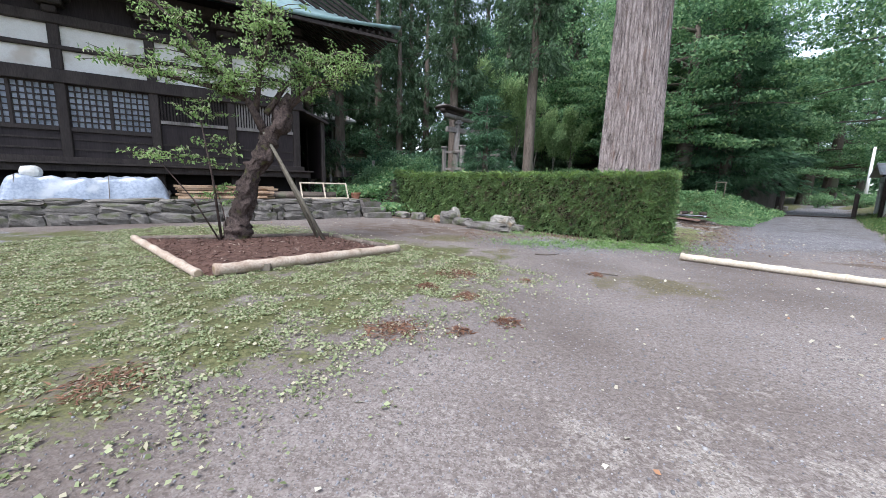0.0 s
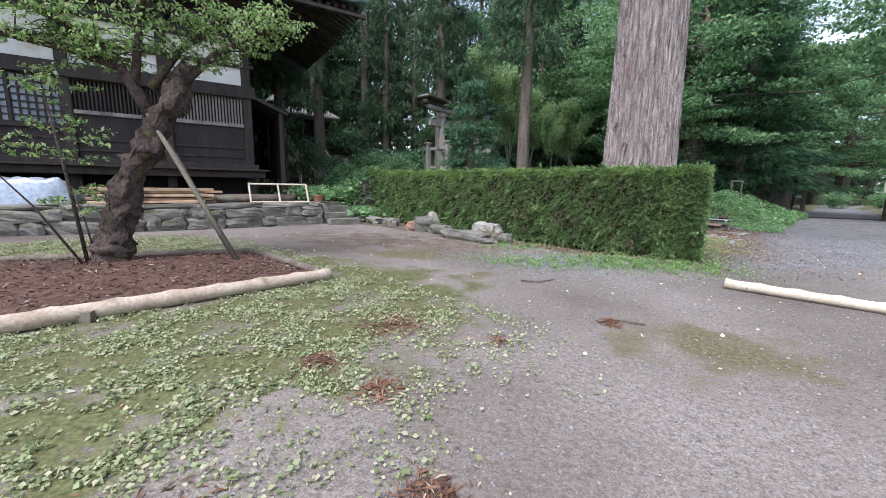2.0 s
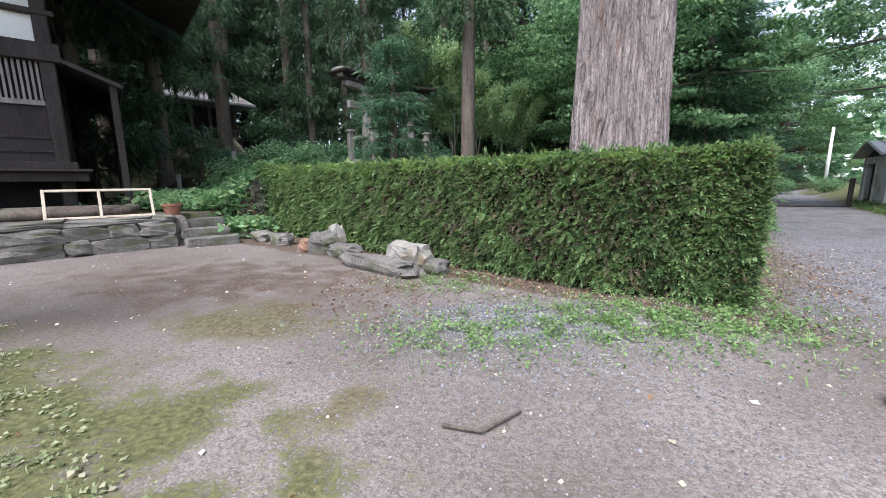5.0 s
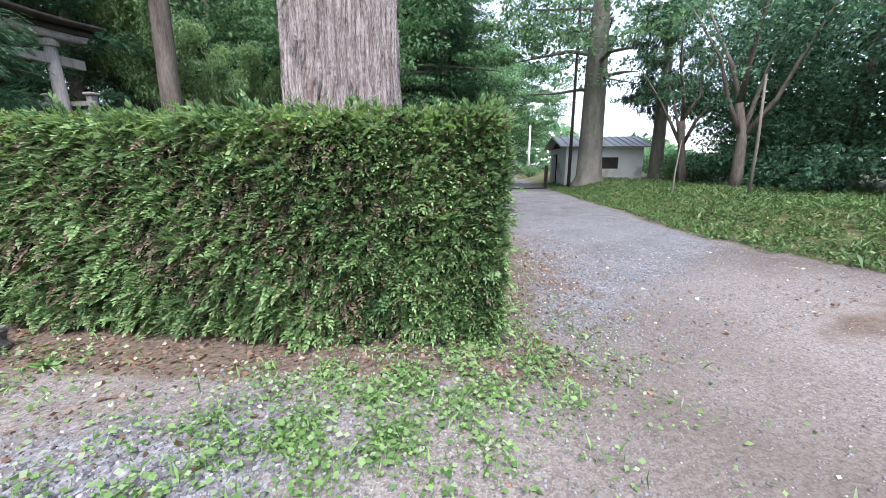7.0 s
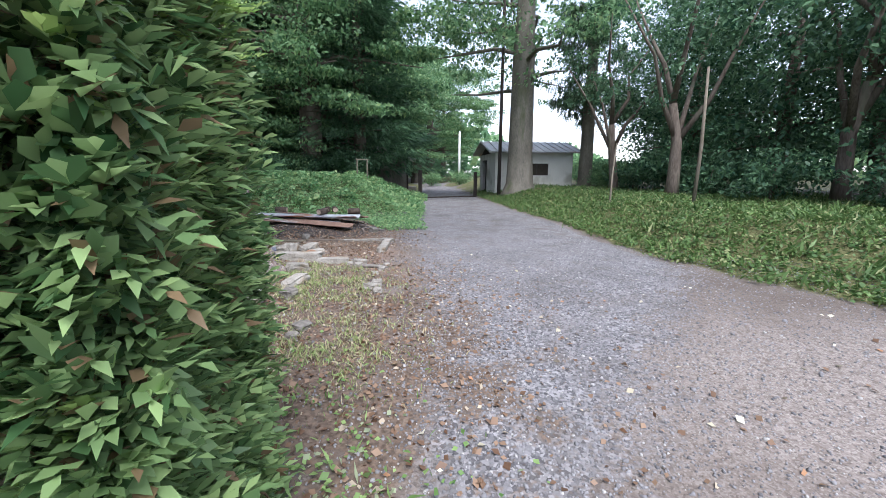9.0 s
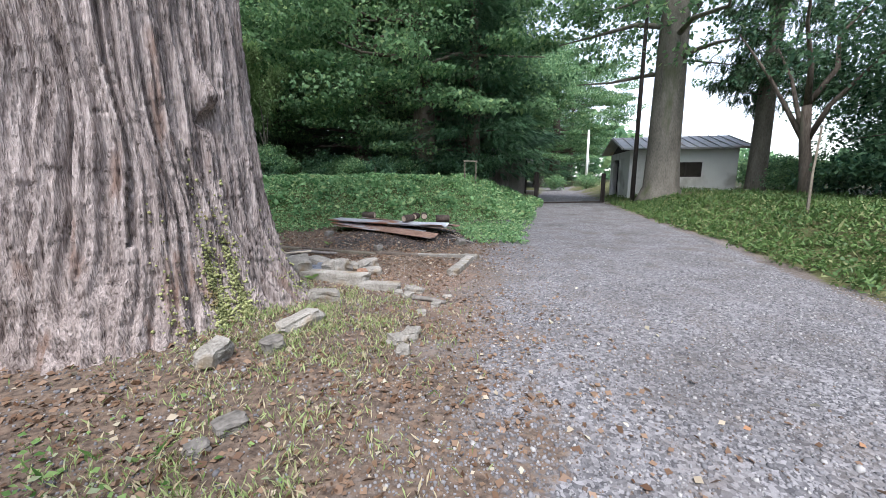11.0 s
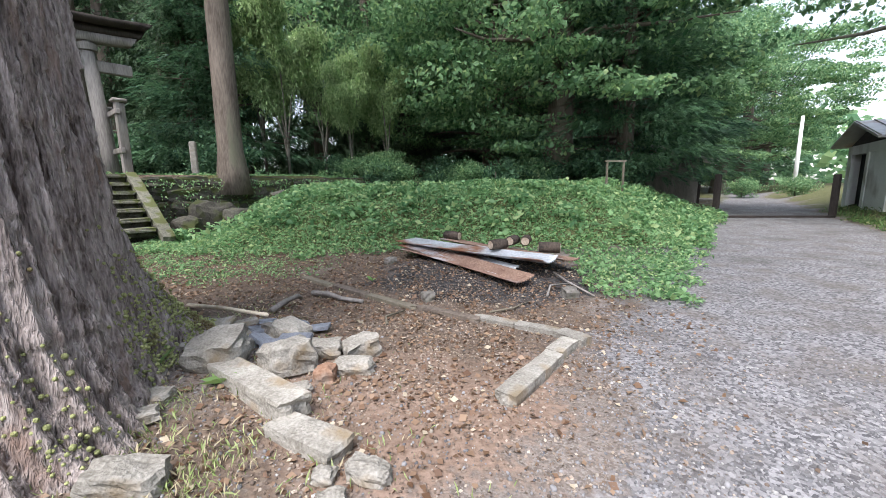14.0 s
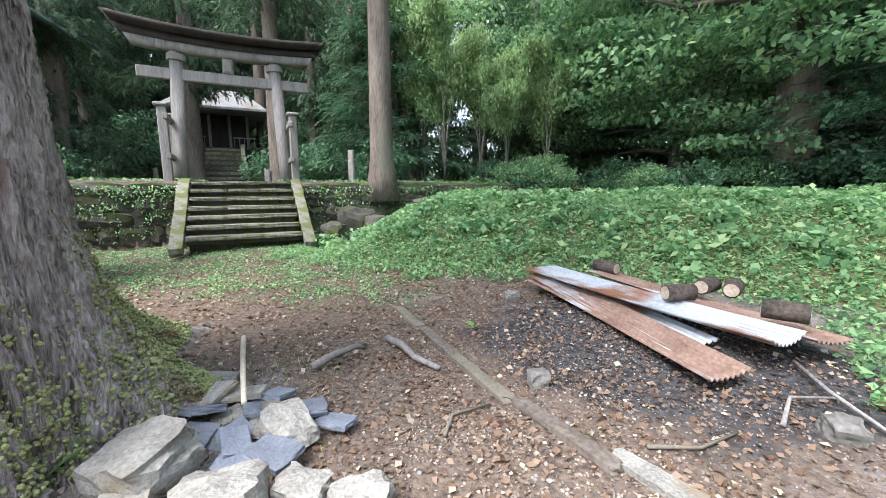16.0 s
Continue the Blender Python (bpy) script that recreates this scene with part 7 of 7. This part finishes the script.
blade_field("lawn_grass", "short grass and moss tufts in the lawn", "grass", 20000, keep(lawn_mask, (-11, 0), (1, 12)), 0.045, CLOVER, 6, "blade", 0.01)
blade_field("hedge_foot_clover", "clover patch spreading before the hedge", "clover", 10000, keep(patch_mask, (-2.5, 8.5), (5, 14.5)), 0.034, PATCH_LEAF := leaf_material("patch_clover", (0.09, 0.2, 0.05), (0.3, 0.44, 0.16), (0.36, 0.42, 0.26), 0.4, patch=1.5, c3_share=0.15), 7, "flat", 0.05)
blade_field("hedge_foot_grass", "thin grass tufts before the hedge", "grass", 1800, keep(patch_mask, (-2.5, 8.5), (5, 14.5)), 0.085, PATCH_LEAF, 8, "blade", 0.02)
blade_field("tree_foot_grass", "pale dry grass at the foot of the cedar", "grass", 13000, keep(tree_foot, (3, 12.5), (7, 19.5)), 0.052, STRAW := leaf_material("dry_grass", (0.16, 0.25, 0.07), (0.42, 0.48, 0.22), (0.46, 0.4, 0.26), 0.35, patch=1.5, c3_share=0.3), 9, "blade", 0.015)
blade_field("front_lawn_weeds", "low green weeds before the shrine stairs", "weeds", 26000, keep(front_lawn, (-4, 18), (5, 26)), 0.045, WEED, 10, "leaf", 0.025)
blade_field("terrace_weeds", "green weeds and moss on the shrine terrace", "weeds", 16000, keep(terrace_mask, (-16, 17), (6, 34)), 0.11, WEED, 11, "leaf", 0.04)
blade_field("fallen_leaves", "brown and cream fallen leaves on the soil", "leaves", 30000, keep(litter_mask, (-2, 10.5), (9.5, 24)), 0.042, DRY_LEAF, 12, "flat", 0.012)
blade_field("scattered_leaves", "single cream leaves scattered over the ground", "leaves", 1000, keep(path_mask, (-9, -1), (9, 16)), 0.045, PALE_LEAF := leaf_material("pale_fallen_leaves", (0.42, 0.38, 0.27), (0.66, 0.62, 0.5), (0.4, 0.22, 0.12), 0.2, patch=2.0, c3_share=0.15), 13, "flat", 0.012)

blade_field("wood_chips", "pale wood chips and bark flakes over the reddish soil", "wood chips", 15000, keep(lambda x, y: np.exp(-(((x - 6.1) / 1.5) ** 2 + ((y - 18.0) / 1.8) ** 2)) * np.clip(0.6 + 0.6 * wobble(x, y, 0.4, 3), 0.1, 1), (3.5, 14.5), (9.5, 23)), 0.019, CHIP := leaf_material("wood_chips", (0.13, 0.092, 0.068), (0.31, 0.25, 0.2), (0.4, 0.34, 0.28), 0.0, 0.9, 2.0, 0.12), 15, "flat", 0.005)


def temple_bank(x, y):
    d, along = behind_wall(x, y)
    return sstep(0.6, 1.2, d) * sstep(4.5, 1.5, d) * sstep(13.5 - 15, 14.0 - 15, along) * sstep(5, 3, along)


blade_field("terrace_plants", "leafy green plants beside the hedge's far end", "plants", 9000, keep(lambda x, y: np.exp(-(((x + 7.9) / 1.5) ** 2 + ((y - 18.3) / 1.2) ** 2)) + 0.9 * np.exp(-(((x + 6.6) / 0.5) ** 2 + ((y - 17.0) / 0.5) ** 2)), (-13, 15), (-5, 24)), 0.17, WEED, 14, "leaf", 0.35)


def litter_piles():
    """Small heaps of raked brown twigs and needles on the gravel."""
    rng = np.random.default_rng(17)
    for i, (x, y, r, n) in enumerate(((-1.15, 6.5, 0.38, 520), (-1.45, 5.5, 0.18, 240), (-0.82, 5.2, 0.16, 220), (-1.35, 3.75, 0.3, 420), (-0.22, 4.35, 0.14, 160), (1.12, 7.22, 0.12, 140), (-0.68, 3.9, 0.12, 120), (-0.05, 6.35, 0.1, 60), (-3.0, 2.2, 0.3, 360))):
        p = rng.normal(size=(n, 2)) * r * 0.55 + (x, y)
        z = height(p[:, 0], p[:, 1]) + 0.06 * np.exp(-((p - (x, y)) ** 2).sum(1) / (r * r * 0.5)) * rng.uniform(0.1, 1, n) + 0.006
        out = np.stack([rng.normal(size=n), rng.normal(size=n), rng.normal(size=n) * 0.3], -1) * 2
        v, f = leaf_quads(np.stack([p[:, 0], p[:, 1], z], -1), 0.09, rng, 0.0, 0.13, out, 0.4)
        tagged(new("litter_pile", mesh_of("litter_pile", v, f, TWIGS)), "small heap of red-brown twigs and needles", "leaf litter", "litter piles", "stuff")


TWIGS = leaf_material("twig_litter", (0.09, 0.04, 0.025), (0.26, 0.14, 0.085), (0.42, 0.34, 0.24), 0.1, 0.8, 2.0, 0.12)
litter_piles()


def pebbles(name, label, n, region, size, mat, seed):
    rng = np.random.default_rng(seed)
    p = region(rng, n)
    bm = bmesh.new()
    bmesh.ops.create_cone(bm, cap_ends=True, cap_tris=True, segments=5, radius1=0.5, radius2=0.3, depth=0.8)
    bmesh.ops.triangulate(bm, faces=bm.faces[:])
    tv = np.array([tuple(q.co) for q in bm.verts]) * (1.0, 0.8, 0.6) * np.random.default_rng(seed + 1).uniform(0.75, 1.25, (len(bm.verts), 1))
    tf = np.array([[q.index for q in g.verts] for g in bm.faces])
    bm.free()
    s = size * np.random.default_rng(seed + 2).lognormal(0, 0.33, len(p))
    pos = np.stack([p[:, 0], p[:, 1], height(p[:, 0], p[:, 1]) + 0.1 * s], -1)
    d = np.stack([rng.normal(size=len(p)), rng.normal(size=len(p)), rng.normal(size=len(p)) * 0.15], -1)
    d /= np.linalg.norm(d, axis=1, keepdims=True)
    v, f = scatter((tv, tf), pos, d, s, rng, 0.1)
    return tagged(new(name, mesh_of(name, v, f, mat)), label, "gravel", kind="stuff")


PEBBLE = leaf_material("gravel_stones", (0.1, 0.098, 0.104), (0.28, 0.275, 0.28), (0.38, 0.37, 0.355), 0.0, 0.9, 1.5, 0.06)
WARM_PEBBLE = leaf_material("soil_stones", (0.085, 0.062, 0.048), (0.21, 0.165, 0.135), (0.3, 0.265, 0.225), 0.0, 0.9, 1.5, 0.08)
near_road = keep(lambda x, y: road_mask(x, y) * sstep(19, 15, y), (3, 10.5), (11, 20))
pebbles("road_gravel", "loose blue-grey crushed gravel on the track", 50000, near_road, 0.0145, PEBBLE, 41)
pebbles("path_grit", "loose grit on the packed path", 26000, keep(lambda x, y: sstep(-0.8, 0.4, x - (-0.35 - 0.42 * np.maximum(0, 6.5 - y))), (-4, 0), (7, 11.5)), 0.012, PEBBLE, 44)
pebbles("soil_pebbles", "loose pale stones over the reddish soil", 17000, keep(lambda x, y: np.clip(litter_mask(x, y) + 0.3 * sstep(8.5, 7.0, x) * sstep(4.0, 5.0, x), 0, 1), (3.5, 13), (9.5, 22.6)), 0.0145, WARM_PEBBLE, 47)
pebbles("patch_gravel", "loose grey gravel before the hedge", 7000, keep(lambda x, y: np.exp(-(((x - 0.8) / 1.5) ** 2 + ((y - 10.6) / 0.9) ** 2)), (-3, 8), (4, 13)), 0.019, PEBBLE, 50)


def broad_weeds():
    """Single leafy weeds that stand out."""
    rng = np.random.default_rng(23)
    for i, (x, y, s, n) in enumerate(((4.4, 16.95, 0.22, 11), (4.95, 16.95, 0.14, 8), (2.3, 11.05, 0.1, 12), (0.2, 12.6, 0.12, 10), (-0.4, 12.95, 0.14, 10), (4.0, 13.6, 0.12, 14), (5.2, 19.9, 0.1, 8), (3.6, 13.7, 0.16, 14))):
        a = rng.uniform(0, 6.28, n)
        lift = rng.uniform(0.2, 1.0, n)
        d = np.stack([np.cos(a), np.sin(a), lift], -1)
        d /= np.linalg.norm(d, axis=1, keepdims=True)
        c = np.array([x, y, hz(x, y) + 0.02]) + d * s * 0.45
        v, f = leaf_quads(c, s, rng, 0.0, 0.4, d * 6, 0.2)
        tagged(new("leafy_weed", mesh_of("leafy_weed", v, f, PATCH_LEAF)), "single broad-leaved green weed in the soil", "weed", "leafy weeds", "stuff")


broad_weeds()


def far_woods():
    """Woods that close the view all round."""
    rng = np.random.default_rng(29)
    n = 26000
    a = rng.uniform(0, 2 * np.pi, n)
    r = rng.uniform(85, 125, n)
    h = (9 + 4 * np.sin(a * 9) + 2.5 * np.sin(a * 23 + 1)) * rng.uniform(0, 1, n) ** 0.8
    x, y = 6 + np.cos(a) * r, 20 + np.sin(a) * r
    c = np.stack([x, y, h], -1)
    v, f = leaf_quads(c, 2.2, rng, 0.2, 0.7)
    tagged(new("far_woods", mesh_of("far_woods", v, f, BROAD_LEAF)), "distant green woods round the temple grounds", "woods", kind="stuff")


far_woods()
